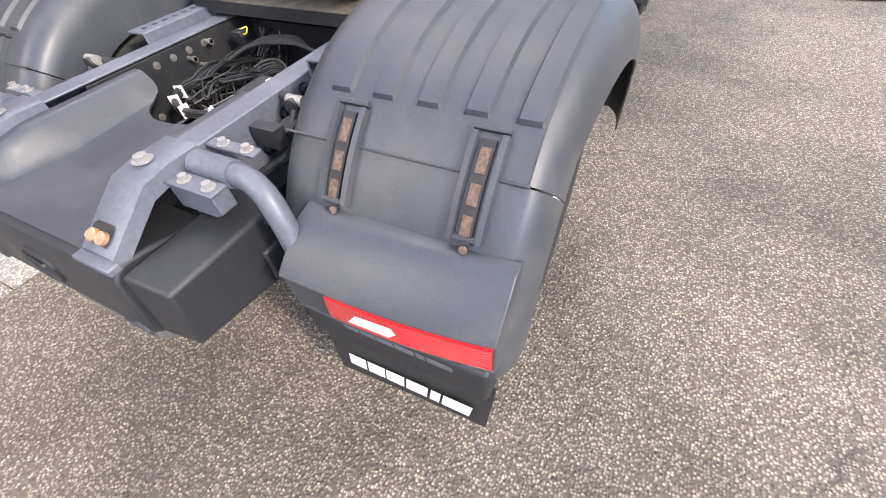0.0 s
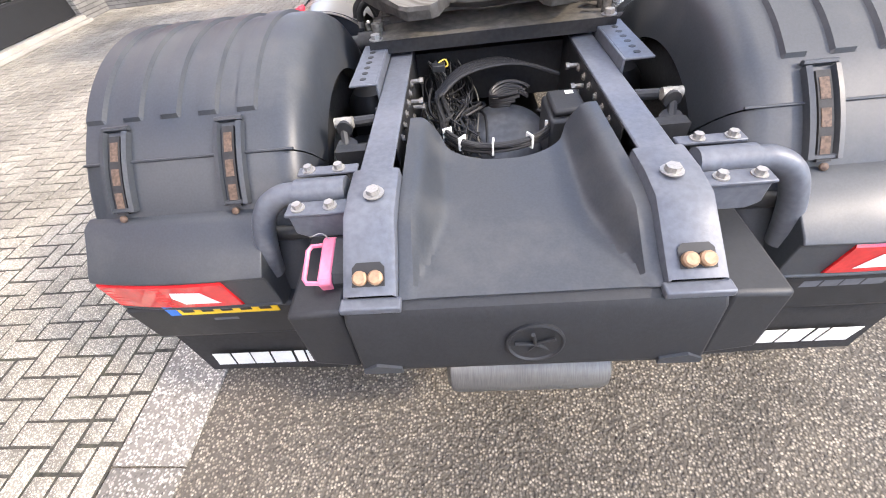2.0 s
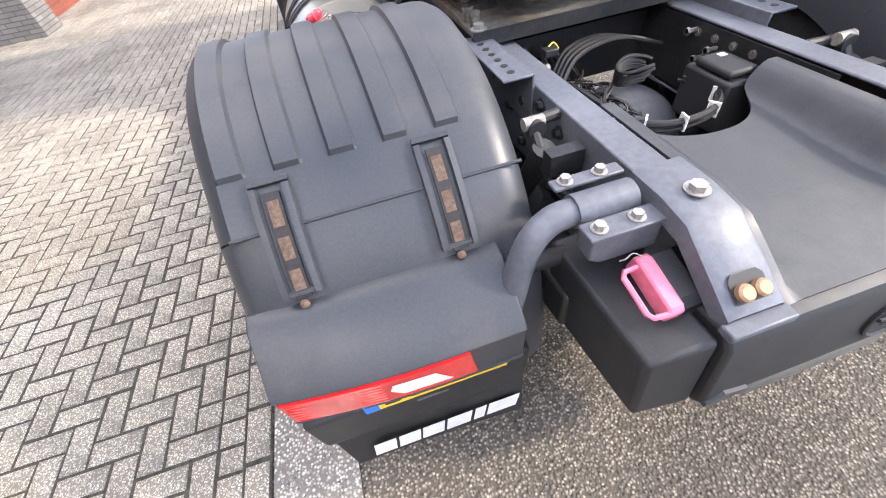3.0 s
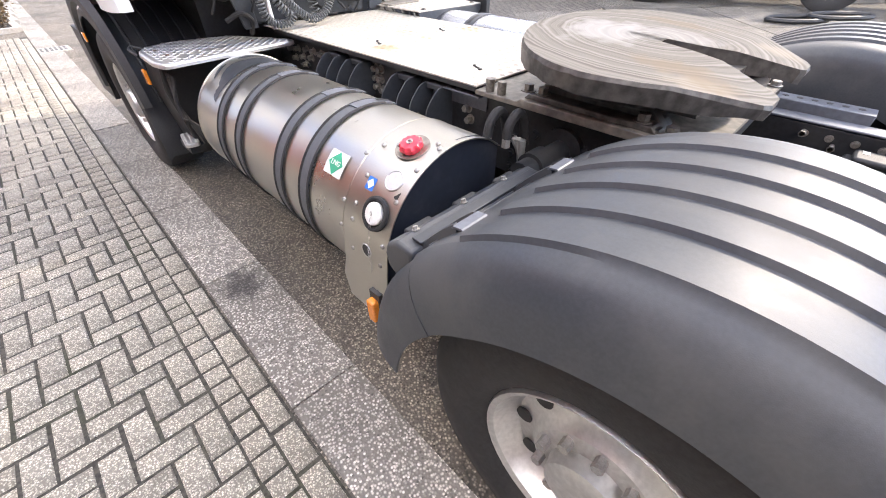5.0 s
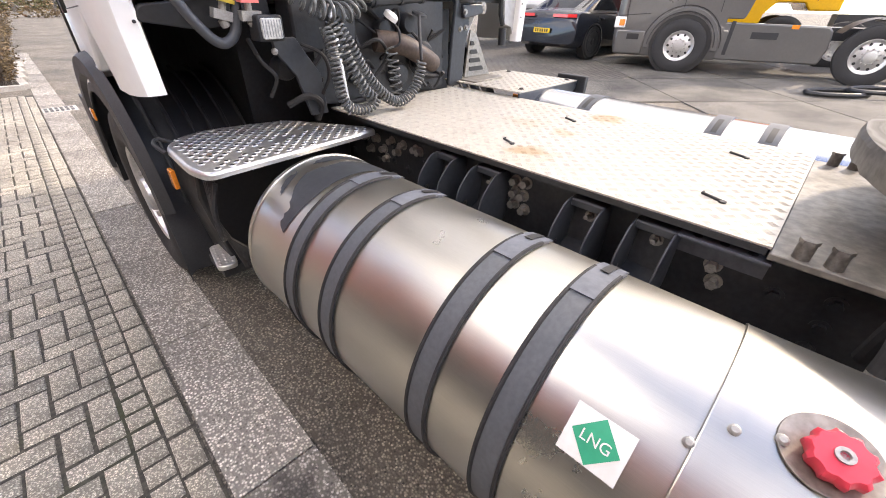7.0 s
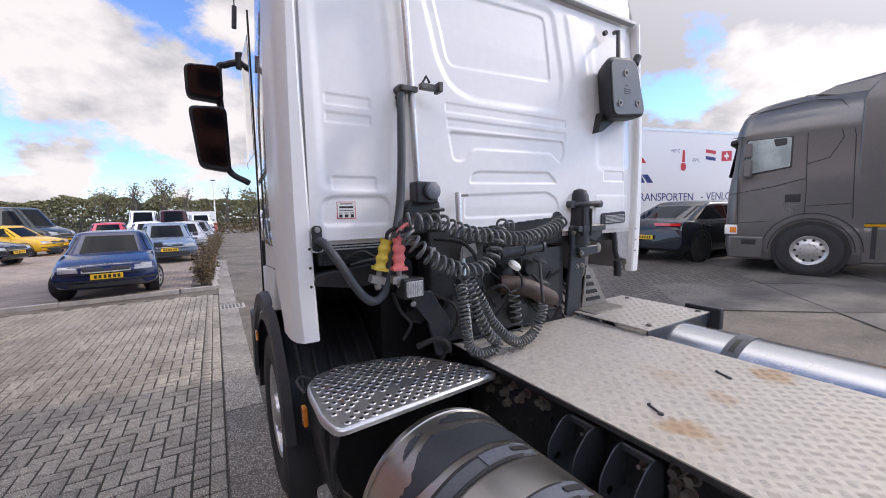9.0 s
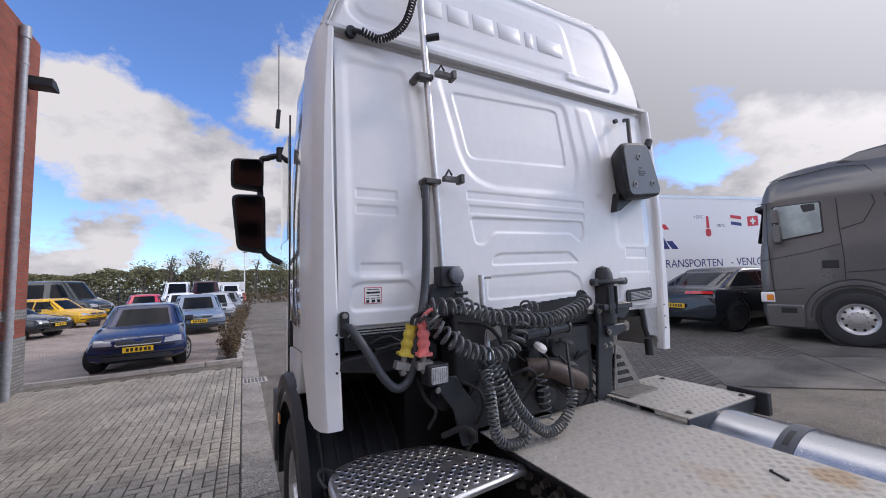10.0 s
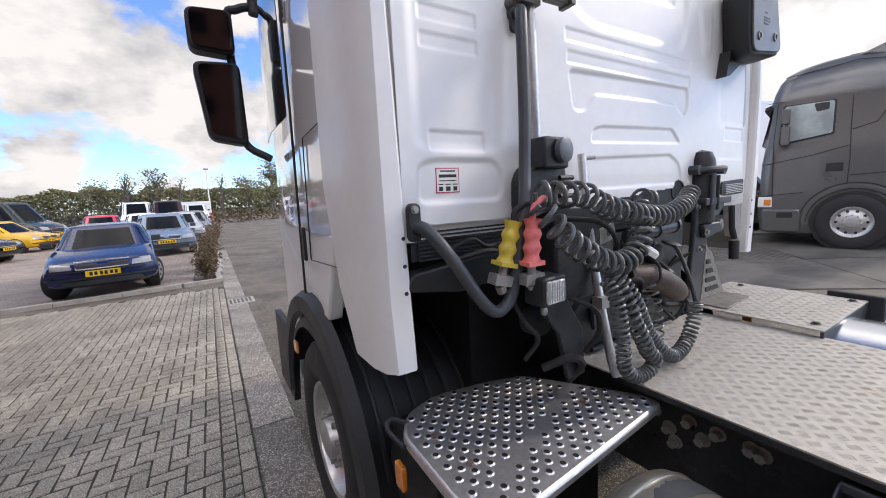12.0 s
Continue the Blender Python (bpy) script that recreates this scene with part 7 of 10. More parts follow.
# front wheel, its flare and the black housing behind it
WY = 4.45
for s in (1, -1):
    wheel(truck, s * 1.075, WY, 0.50, 0.50, 0.30, s, alu)
    fb = B()
    rows = []
    path_ = [(WY + 0.62 * math.cos(radians(a)), 0.50 + 0.64 * math.sin(radians(a))) for a in range(20, 171, 10)] + [(3.80, 0.50), (3.775, 0.38), (3.77, 0.30)]
    for y, z in path_:
        rows.append([(s * x, y, z) for x in (0.70, 0.95, 1.16)] + [(s * 1.215, y, z + 0.005), (s * 1.243, y, z - 0.02), (s * 1.246, y, z - 0.06)])
    sheet(fb, rows, 0.008)
    fend = part("front_fender", fb, plastic_dark, truck, "black plastic front fender", sharp=35)
    fb = B()
    path_ = [(WY + rr * math.cos(radians(a)), 0.50 + rr * math.sin(radians(a))) for rr in (0.64,) for a in range(0, 176, 8)]
    rows = [[(s * 1.235, y, z) for y, z in path_], [(s * 1.258, WY + (y - WY) * 1.04, 0.5 + (z - 0.5) * 1.04) for y, z in path_], [(s * 1.256, WY + (y - WY) * 1.16, 0.5 + (z - 0.5) * 1.16) for y, z in path_], [(s * 1.215, WY + (y - WY) * 1.20, 0.5 + (z - 0.5) * 1.20) for y, z in path_]]
    sheet(fb, rows)
    bmesh.ops.recalc_face_normals(fb, faces=fb.faces[:])
    part("wheel_flare", fb, plastic_dark, fend, "black plastic wheel flare")
    for k in range(6):
        rb = B()
        x = s * (0.74 + 0.08 * k)
        tube(rb, [(x, WY + 0.66 * math.cos(radians(a)), 0.5 + 0.68 * math.sin(radians(a))) for a in range(95, 171, 12)], 0.010, 6)
        part("fender_rib", rb, plastic_dark, fend)
    mb = B()
    box(mb, *sorted((s * 1.190, s * 1.208)), 3.535, 3.585, 0.825, 0.905)
    part("side_marker", mb, amber_lens, fend, "amber side marker", bevel=0.004)
    mb = B()
    box(mb, *sorted((s * 1.262, s * 1.274)), 4.66, 4.73, 0.90, 0.96)
    part("side_marker", mb, amber_lens, fend, "amber side marker", bevel=0.004)
    eb = B()
    prism(eb, [(5.14, 0.88), (5.75, 0.88), (5.75, 0.35), (5.25, 0.35), (5.14, 0.70)], "x", *sorted((s * 1.18, s * 1.22)))
    part("entry_steps", eb, plastic_dark, truck, "black entry steps below the door")
    eb = B()
    prism(eb, [(3.96, 1.57), (5.76, 1.57), (5.76, 0.885), (5.16, 0.885), (4.98, 1.07), (4.72, 1.21), (4.45, 1.245), (4.15, 1.20)], "x", *sorted((s * 1.16, s * 1.224)))
    for v in eb.verts:
        v.co.x *= 1 - 0.095 * max(0.0, (v.co.y - 4.5) / 1.26)
    part("lower_panel", eb, white_paint, cab, "white lower flank panel above the arch", bevel=0.012)
hs = B()
box(hs, -0.72, 0.72, 3.85, 5.5, 0.75, 1.46)
part("engine_block", hs, chassis, truck, "black engine housing under the cab")
fr = B()
box(fr, -1.10, 1.10, 5.6, 5.85, 0.35, 1.60)
part("front_end", fr, white_paint, truck)

# perforated step over the tank
outl = rounded([(-0.420, 3.205), (-1.175, 3.135), (-1.200, 3.25), (-1.190, 3.55), (-1.13, 3.65), (-1.0, 3.70), (-0.79, 3.67), (-0.64, 3.62), (-0.420, 3.27)], 0.04)
sb = B()
up_ = [sb.verts.new((x, y, 0.998)) for x, y in outl]
dn_ = [sb.verts.new((x * 1.0 - 0.003, y - 0.002, 0.974)) for x, y in outl]
sb.faces.new(up_)
for k in range(len(up_)):
    j = (k + 1) % len(up_)
    sb.faces.new((up_[k], dn_[k], dn_[j], up_[j]))
bmesh.ops.recalc_face_normals(sb, faces=sb.faces[:])
step = part("step_plate", sb, alu, truck, "perforated aluminium step plate with rusty screws", bevel=0.010)
hv, hf = [], []


def inside(px, py, poly, margin):
    ok = True
    for i in range(len(poly)):
        x0, y0 = poly[i - 1]
        x1, y1 = poly[i]
        l_ = math.hypot(x1 - x0, y1 - y0)
        if l_ > 1e-6 and ((x1 - x0) * (py - y0) - (y1 - y0) * (px - x0)) / l_ > -margin:
            ok = False
    return ok


row_n = 0
yy = 3.17
holes = []
while yy < 3.70:
    xx = -1.18 + (0.025 if row_n % 2 else 0)
    while xx < -0.43:
        plain = abs((xx + 1.10) * 0.42 - (yy - 3.235)) < 0.017
        if inside(xx, yy, outl, 0.020) and not plain:
            holes.append((xx, yy))
        xx += 0.050
    yy += 0.0275
    row_n += 1
cb, hb = B(), B()
for x, y in holes:
    turned(cb, (x, y, 0.998), (0, 0, 1), [(0.0, 0.0135), (0.0030, 0.0105), (0.0030, 0.0085)], 12)
    cyl(hb, (x, y, 0.9985), (x, y, 0.9998), 0.0086, 12)
tagged(part("dimple", cb, alu, step), kind="stuff")
tagged(part("hole", hb, print_shade_black, step), kind="stuff")
for x, y in ((-1.117, 3.49), (-1.10, 3.335), (-0.62, 3.36)):
    rb = B()
    turned(rb, (x, y, 0.999), (0, 0, 1), [(0, 0.010), (0.004, 0.009), (0.006, 0.0)], 10)
    part("rusty_screw", rb, rust, step, "rusty screw")
gb = B()
tube(gb, smooth_path([(-1.20, 3.52, 0.98), (-1.215, 3.60, 1.0), (-1.19, 3.63, 1.01), (-1.14, 3.60, 0.99)], 4), 0.008, 8)
part("hook", gb, plastic_dark, step)
# side box under the step and the small foot step
bb = B()
prism(bb, [(-0.42, 0.94), (-1.14, 0.94), (-1.16, 0.80), (-1.10, 0.40), (-0.42, 0.40)], "y", 3.44, 3.74)
part("battery_box", bb, line_rubber, truck, "black plastic box with cables", bevel=0.01)
for k in range(5):
    hb = B()
    tube(hb, smooth_path([(-1.12, 3.30 + 0.03 * k, 0.90), (-1.16, 3.28, 0.78 - 0.02 * k), (-1.13, 3.30, 0.66), (-1.10 + 0.02 * k, 3.28, 0.52)], 4), 0.010, 7)
    part("cable", hb, rubber, truck)
fs = B()
m_f = pose(-1.133, 3.487, 0.488, 0, 0, -9)
prism(fs, rounded([(-0.042, -0.110), (0.042, -0.110), (0.042, 0.110), (-0.042, 0.110)], 0.03), "z", -0.012, 0.012)
bmesh.ops.transform(fs, matrix=m_f, verts=fs.verts[:])
foot = part("foot_step", fs, alu, truck, "small aluminium foot step with dimples", bevel=0.004)
cb = B()
for i in range(3):
    for j in range(7):
        c = m_f @ Vector((-0.025 + 0.025 * i, -0.081 + 0.027 * j, 0.012))
        turned(cb, c, (0, 0, 1), [(0, 0.007), (0.003, 0.005), (0.003, 0.0)], 8)
tagged(part("dimple", cb, alu, foot), kind="stuff")
ab = B()
tube(ab, [(-1.12, 3.60, 0.48), (-0.9, 3.65, 0.60)], 0.02, 8)
box(ab, -1.17, -1.08, 3.40, 3.58, 0.43, 0.472)
part("foot_bracket", ab, chassis, foot)

# ---- behind the cab: lines, poles, boxes ----
pole = B()
tube(pole, [(-0.64, 3.535, 1.86), (-0.66, 3.535, 2.3), (-0.685, 3.545, 2.83), (-0.70, 3.56, 3.2), (-0.70, 3.58, 3.62)], 0.017, 14)
pl_ = part("hose_pole", pole, alu, truck, "tall bright metal hose pole with clamps")
for z, x in ((2.285, -0.66), (2.815, -0.685)):
    cb = B()
    box(cb, x - 0.06, x + 0.02, 3.505, 3.56, z - 0.012, z + 0.012)
    part("pole_clamp", cb, grease, pl_, bevel=0.002)
    part("clamp_arm", box(B(), x + 0.02, x + 0.105, 3.47, 3.50, z - 0.004, z + 0.022), grease, pl_, bevel=0.002)
    part("clamp_jaw", box(B(), x + 0.105, x + 0.125, 3.455, 3.51, z - 0.010, z + 0.034), grease, pl_, bevel=0.002)
    part("wall_stud", cyl(B(), (x - 0.055, 3.53, z), (x - 0.055, 3.60, z), 0.020, 12), grease, pl_)
    cb = B()
    tube(cb, [(x + 0.03, 3.485, z + 0.02), (x + 0.05, 3.48, z + 0.055), (x + 0.07, 3.485, z + 0.03)], 0.006, 6)
    part("clamp_spring", cb, plastic_dark, pl_)
kb = B()
cyl(kb, (-0.68, 3.55, 3.04), (-0.62, 3.52, 3.05), 0.018, 12)
part("knob", kb, plastic_dark, pl_)
cc = B()
tube(cc, coil_points([(-0.72, 3.48, 3.62), (-0.74, 3.50, 3.35), (-0.80, 3.52, 3.08), (-0.92, 3.54, 2.965), (-1.02, 3.56, 2.99)], 0.016, 0.016, 10), 0.0048, 5)
cd = part("coil_cord", cc, rubber, truck, "black spiral cord")
pb = B()
cyl(pb, (-1.06, 3.57, 2.985), (-1.06, 3.60, 2.985), 0.026, 14)
tube(pb, [(-1.06, 3.565, 2.985), (-1.02, 3.56, 2.985)], 0.011, 8)
part("plug", pb, plastic_dark, cd)

# grab rail
gr = B()
tube(gr, smooth_path([(-0.71, 3.565, 2.255), (-0.715, 3.52, 2.25), (-0.73, 3.50, 2.20), (-0.748, 3.475, 1.95), (-0.770, 3.455, 1.768), (-0.803, 3.425, 1.66), (-0.832, 3.42, 1.565), (-0.848, 3.42, 1.472), (-0.868, 3.42, 1.392), (-0.909, 3.42, 1.355), (-0.950, 3.42, 1.366), (-0.995, 3.425, 1.420), (-1.032, 3.445, 1.490), (-1.070, 3.475, 1.560), (-1.096, 3.515, 1.605), (-1.114, 3.548, 1.612)], 5), 0.0185, 14)
grab = part("grab_rail", gr, plastic, truck, "dark grey bent grab rail")
for x, z in ((-0.71, 2.255), (-1.114, 1.628)):
    eb = B()
    prism(eb, rounded([(x - 0.02, z - 0.06), (x + 0.02, z - 0.06), (x + 0.02, z + 0.05), (x - 0.02, z + 0.05)], 0.018), "y", 3.535 if x < -1 else 3.545, 3.556)
    part("rail_foot", eb, plastic_dark, grab, bevel=0.004)
    cb_ = B()
    hex_bolt(cb_, (x, 3.535 if x < -1 else 3.545, z + 0.032), (0, -1, 0), 0.008, 0.006)
    part("foot_bolt", cb_, bolt_zinc, grab)

# hose handles
for name, mat, x, y, tilt, label in (("hose_handle", yellow_plastic, -0.886, 3.425, 14, "yellow plastic hose handle"), ("hose_handle", coral, -0.818, 3.385, 0, "coral red plastic hose handle")):
    hb = B()
    prof = []
    for k in range(13):
        d = 0.16 * k / 12
        prof.append((d, 0.019 + 0.003 * math.cos(k * 1.6)))
    m_h = pose(x, y, 1.492, 4, tilt, 0) @ Matrix.Diagonal((1.22, 1.22, 0.78, 1.0))
    rows = []
    for d, r in prof:
        rows.append([m_h @ Vector((r * 1.2 * math.cos(a) if abs(math.cos(a)) < 0.8 else r * math.copysign(1.05, math.cos(a)), r * 0.85 * math.sin(a), d)) for a in np.linspace(0, 2 * math.pi, 17)])
    sheet(hb, rows)
    box(hb, -0.026, 0.026, -0.02, 0.02, -0.012, 0.004, m_h)
    bmesh.ops.recalc_face_normals(hb, faces=hb.faces[:])
    h_ = part(name, hb, mat, truck, label, sharp=50)
    fb = B()
    cyl(fb, m_h @ Vector((0, 0, -0.012)), m_h @ Vector((0, 0, -0.045)), 0.013, 8)
    box(fb, -0.028, 0.030, -0.016, 0.016, -0.085, -0.045, m_h)
    cyl(fb, m_h @ Vector((0.0, 0, -0.085)), m_h @ Vector((0.012, 0, -0.11)), 0.016, 10)
    part("gladhand", fb, bolt_zinc, h_, "metal hose coupling")
    tb = B()
    tube(tb, smooth_path([m_h @ Vector((0, 0, 0.155)), m_h @ Vector((0, 0, 0.20)), m_h @ Vector((0.03, 0.0, 0.235)), m_h @ Vector((0.07, 0.04, 0.22))], 5), 0.009, 8)
    part("hose_end", tb, mat if mat is coral else rubber, h_)

# work lamp
lb = B()
m_w = pose(-0.768, 3.362, 1.402, 0, 0, 4) @ Matrix.Diagonal((0.92, 1.0, 0.88, 1.0))
prism(lb, rounded([(-0.055, -0.05), (0.055, -0.05), (0.055, 0.05), (-0.055, 0.05)], 0.014), "y", -0.02, 0.055)
bmesh.ops.transform(lb, matrix=m_w, verts=lb.verts[:])
wl_ = part("work_lamp", lb, plastic_dark, truck, "square black work lamp with a clear lens", bevel=0.006)
lb = B()
prism(lb, rounded([(-0.044, -0.04), (0.044, -0.04), (0.044, 0.038), (-0.044, 0.038)], 0.01), "y", -0.027, -0.018)
bmesh.ops.transform(lb, matrix=m_w, verts=lb.verts[:])
lens_ = part("lamp_lens", lb, material("work_lamp_lens", (0.46, 0.46, 0.44), 0.16, grain=0.3, scale=60, coat=0.6), wl_, "clear ribbed lens", bevel=0.003)
for k in range(7):
    lb = B()
    tube(lb, [m_w @ Vector((-0.036 + 0.012 * k, -0.0275, -0.032)), m_w @ Vector((-0.036 + 0.012 * k, -0.0275, 0.032))], 0.0016, 5)
    part("lens_rib", lb, head_lens, lens_)

# equipment wall: brackets, plug box, air column
eq = B()
prism(eq, [(-1.10, 1.60), (0.55, 1.60), (0.55, 1.52), (-1.10, 1.50)], "y", 3.60, 3.66)
part("vent_panel", eq, plastic_dark, truck, "black slatted panel under the cab wall")
for k in range(8):
    sb = B()
    z = 1.50 + 0.012 * k
    box(sb, -1.08, -0.66, 3.590, 3.602, z, z + 0.006)
    part("vent_slat", sb, plastic_dark, truck)
eq = B()
prism(eq, rounded([(-1.14, 1.42), (-1.12, 1.47), (-0.85, 1.50), (-0.66, 1.50), (-0.66, 1.42), (-0.95, 1.39)], 0.02), "y", 3.56, 3.62)
part("cab_mount", eq, line_rubber, truck, "black cab mount bracket", bevel=0.006)
eq = B()
prism(eq, [(-0.74, 1.365), (-0.64, 1.365), (-0.60, 1.30), (-0.545, 1.22), (-0.532, 1.05), (-0.615, 1.05), (-0.66, 1.22), (-0.73, 1.31)], "y", 3.42, 3.44)
part("line_bracket", eq, chassis_grey, truck, "dark grey steel line bracket", bevel=0.004)
eq = B()
box(eq, -0.62, -0.30, 3.47, 3.60, 1.30, 1.64)
prism(eq, rounded([(-0.735, 1.62), (-0.735, 1.74), (-0.70, 1.785), (-0.54, 1.785), (-0.54, 1.62)], 0.03), "y", 3.49, 3.565)
part("valve_block", eq, chassis, truck, "black valve block", bevel=0.012)
eq = B()
box(eq, -0.688, -0.576, 3.45, 3.53, 1.765, 1.865)
pbx = part("plug_box", eq, plastic_dark, truck, "black plug box with a round socket lid", bevel=0.008)
eq = B()
turned(eq, (-0.612, 3.45, 1.822), (0.15, -1, 0), [(0, 0.040), (0.018, 0.040), (0.022, 0.034), (0.022, 0)], 20)
part("socket_lid", eq, steel_paint, pbx, "round grey socket lid")
for k in range(4):
    eq = B()
    cyl(eq, (-0.62 + 0.02 * (k % 2), 3.47, 1.645 + 0.03 * k), (-0.535, 3.47, 1.645 + 0.03 * k), 0.008, 8)
    part("line_connector", eq, plastic_dark, truck)
sp = B()
tube(sp, smooth_path([(-0.413, 3.53, 1.82), (-0.425, 3.50, 1.62), (-0.440, 3.45, 1.40), (-0.455, 3.40, 1.22), (-0.466, 3.36, 1.094), (-0.460, 3.345, 1.045)], 5), 0.016, 12)
sp_ = part("short_pole", sp, alu, truck, "short bright metal pole")
sp = B()
cyl(sp, (-0.413, 3.53, 1.805), (-0.365, 3.51, 1.808), 0.007, 8)
part("end_pin", sp, bolt_zinc, sp_)
sp = B()
box(sp, -0.475, -0.432, 3.395, 3.435, 1.275, 1.315)
part("pole_clamp", sp, bolt_zinc, sp_)

# spiral air and power lines
def spiral(pts, r, pitch, wire, label, mat=None, name="spiral_line"):
    b = B()
    tube(b, coil_points(pts, r, pitch, 18), wire, 7)
    return part(name, b, mat or spiral_mat, truck, label)


spiral([(-0.80, 3.40, 1.69), (-0.736, 3.37, 1.684), (-0.622, 3.36, 1.678), (-0.560, 3.36, 1.652), (-0.47, 3.36, 1.624), (-0.403, 3.36, 1.612), (-0.283, 3.37, 1.593), (-0.117, 3.385, 1.580), (0.075, 3.42, 1.600), (0.20, 3.46, 1.626), (0.30, 3.49, 1.66)], 0.034, 0.042, 0.0070, "thick dark spiral air line")
spiral([(-0.80, 3.37, 1.655), (-0.765, 3.34, 1.592), (-0.693, 3.33, 1.529), (-0.593, 3.32, 1.476), (-0.502, 3.32, 1.452), (-0.422, 3.33, 1.459), (-0.354, 3.34, 1.498), (-0.312, 3.36, 1.56), (-0.285, 3.38, 1.60)], 0.034, 0.040, 0.0072, "thick dark spiral air line hanging in a bow")
spiral([(-0.265, 3.40, 1.60), (-0.225, 3.41, 1.652), (-0.165, 3.41, 1.640)], 0.030, 0.040, 0.0065, "spiral line end")
spiral([(-0.505, 3.34, 1.44), (-0.490, 3.30, 1.38), (-0.464, 3.28, 1.323), (-0.410, 3.275, 1.224), (-0.323, 3.27, 1.13), (-0.236, 3.27, 1.085), (-0.143, 3.275, 1.112), (-0.084, 3.28, 1.183), (-0.062, 3.285, 1.25)], 0.022, 0.0175, 0.0046, "tight black spiral cable resting on the deck")
spiral([(-0.555, 3.32, 1.40), (-0.561, 3.28, 1.341), (-0.559, 3.26, 1.218), (-0.544, 3.26, 1.13), (-0.487, 3.26, 1.085), (-0.407, 3.26, 1.085), (-0.36, 3.265, 1.12)], 0.020, 0.0175, 0.0046, "tight black spiral cable resting on the deck")
spiral([(-0.520, 3.33, 1.42), (-0.512, 3.28, 1.34), (-0.500, 3.26, 1.272), (-0.470, 3.25, 1.21), (-0.436, 3.25, 1.16), (-0.385, 3.25, 1.115)], 0.022, 0.022, 0.0052, "tight black spiral cable")
spiral([(-0.145, 3.42, 1.30), (-0.150, 3.40, 1.24), (-0.152, 3.39, 1.17), (-0.150, 3.38, 1.085)], 0.028, 0.032, 0.0042, "thin loose spiral cable")
for pts, r in (([(-0.60, 3.46, 1.60), (-0.50, 3.40, 1.585), (-0.44, 3.38, 1.54), (-0.40, 3.38, 1.47)], 0.009), ([(-0.062, 3.285, 1.25), (-0.03, 3.33, 1.34), (0.03, 3.40, 1.42), (0.08, 3.45, 1.44)], 0.008), ([(-0.13, 3.44, 1.42), (-0.10, 3.41, 1.38), (-0.105, 3.40, 1.32), (-0.145, 3.42, 1.30)], 0.006), ([(-0.62, 3.42, 1.34), (-0.56, 3.36, 1.30), (-0.54, 3.36, 1.22), (-0.56, 3.40, 1.14)], 0.008), ([(-0.70, 3.46, 1.10), (-0.63, 3.40, 1.14), (-0.575, 3.40, 1.10), (-0.57, 3.46, 1.02)], 0.014),
               ([(-0.30, 3.48, 1.30), (-0.22, 3.42, 1.34), (-0.14, 3.46, 1.26), (-0.20, 3.5, 1.16)], 0.009), ([(-0.80, 3.50, 1.36), (-0.78, 3.46, 1.28), (-0.74, 3.44, 1.22), (-0.76, 3.48, 1.14)], 0.008), ([(-1.0, 3.55, 1.53), (-0.93, 3.52, 1.56), (-0.86, 3.53, 1.53), (-0.76, 3.54, 1.55)], 0.006), ([(-0.98, 3.54, 1.50), (-0.88, 3.51, 1.52), (-0.80, 3.52, 1.50)], 0.008)):
    b = B()
    tube(b, smooth_path(pts, 6), r, 8)
    part("cable", b, rubber, truck, "black cable")
for x, y, z, way, r, h_, mat_, lab_ in ((-0.127, 3.44, 1.425, (0.35, -0.45, 0.8), 0.036, 0.03, cap_white, "pale valve cap"), (0.085, 3.46, 1.437, (0.1, -0.3, 0.95), 0.040, 0.014, chassis_grey, "dark round lid"), (-0.74, 3.415, 1.318, (0, -1, 0), 0.013, 0.010, bolt_zinc, "zinc bolt head"), (-0.625, 3.42, 1.555, (0, -1, 0), 0.010, 0.010, bolt_zinc, "zinc bolt head")):
    b = B()
    turned(b, (x, y, z), way, [(0, r), (h_ * 0.7, r), (h_, r * 0.7), (h_ * 1.05, 0)], 18)
    part("valve_cap", b, mat_, truck, lab_)
b = B()
cyl(b, (-0.23, 3.46, 1.500), (0.11, 3.46, 1.522), 0.028, 16)
for x in (-0.21, -0.05, 0.09):
    cyl(b, (x, 3.46, 1.501 + 0.065 * (x + 0.23)), (x + 0.018, 3.46, 1.502 + 0.065 * (x + 0.23)), 0.034, 16)
part("cross_cylinder", b, chassis_grey, truck, "dark steel cylinder across the equipment")
b = B()
prism(b, rounded([(-0.475, 1.50), (-0.475, 1.555), (-0.40, 1.575), (-0.385, 1.52)], 0.01), "y", 3.405, 3.412)
clip_ = part("clip_plate", b, bolt_zinc, truck, "small zinc plate with a hole")
part("hole", cyl(B(), (-0.428, 3.4048, 1.54), (-0.428, 3.4042, 1.54), 0.012, 14), print_shade_black, clip_)
rh = random.Random(21)
for k in range(16):
    b = B()
    x, z = rh.uniform(-0.55, 0.28), rh.uniform(1.12, 1.52)
    pts = [(x, 3.56, z)]
    for j in range(3):
        x, z = x + rh.uniform(-0.12, 0.12), z + rh.uniform(-0.14, 0.08)
        pts.append((x, 3.50 + rh.uniform(-0.05, 0.07), max(1.06, z)))
    tube(b, smooth_path(pts, 5), rh.choice((0.006, 0.008, 0.011)), 7)
    part("cable", b, rubber, truck)
for x, z, r in ((-0.12, 1.38, 0.045), (0.05, 1.40, 0.05), (-0.28, 1.20, 0.07), (0.16, 1.24, 0.075), (-0.02, 1.16, 0.06), (-0.66, 1.24, 0.05)):
    b = B()
    turned(b, (x, 3.56, z), (0, -1, 0), [(0, r), (0.05, r), (0.07, r * 0.8), (0.075, 0)], 20)
    part("air_valve", b, chassis, truck, "black round air valve")
b = B()
box(b, -0.50, 0.34, 3.54, 3.70, 1.06, 1.50)
part("equipment_wall", b, chassis, truck, "black equipment carrier behind the cab")
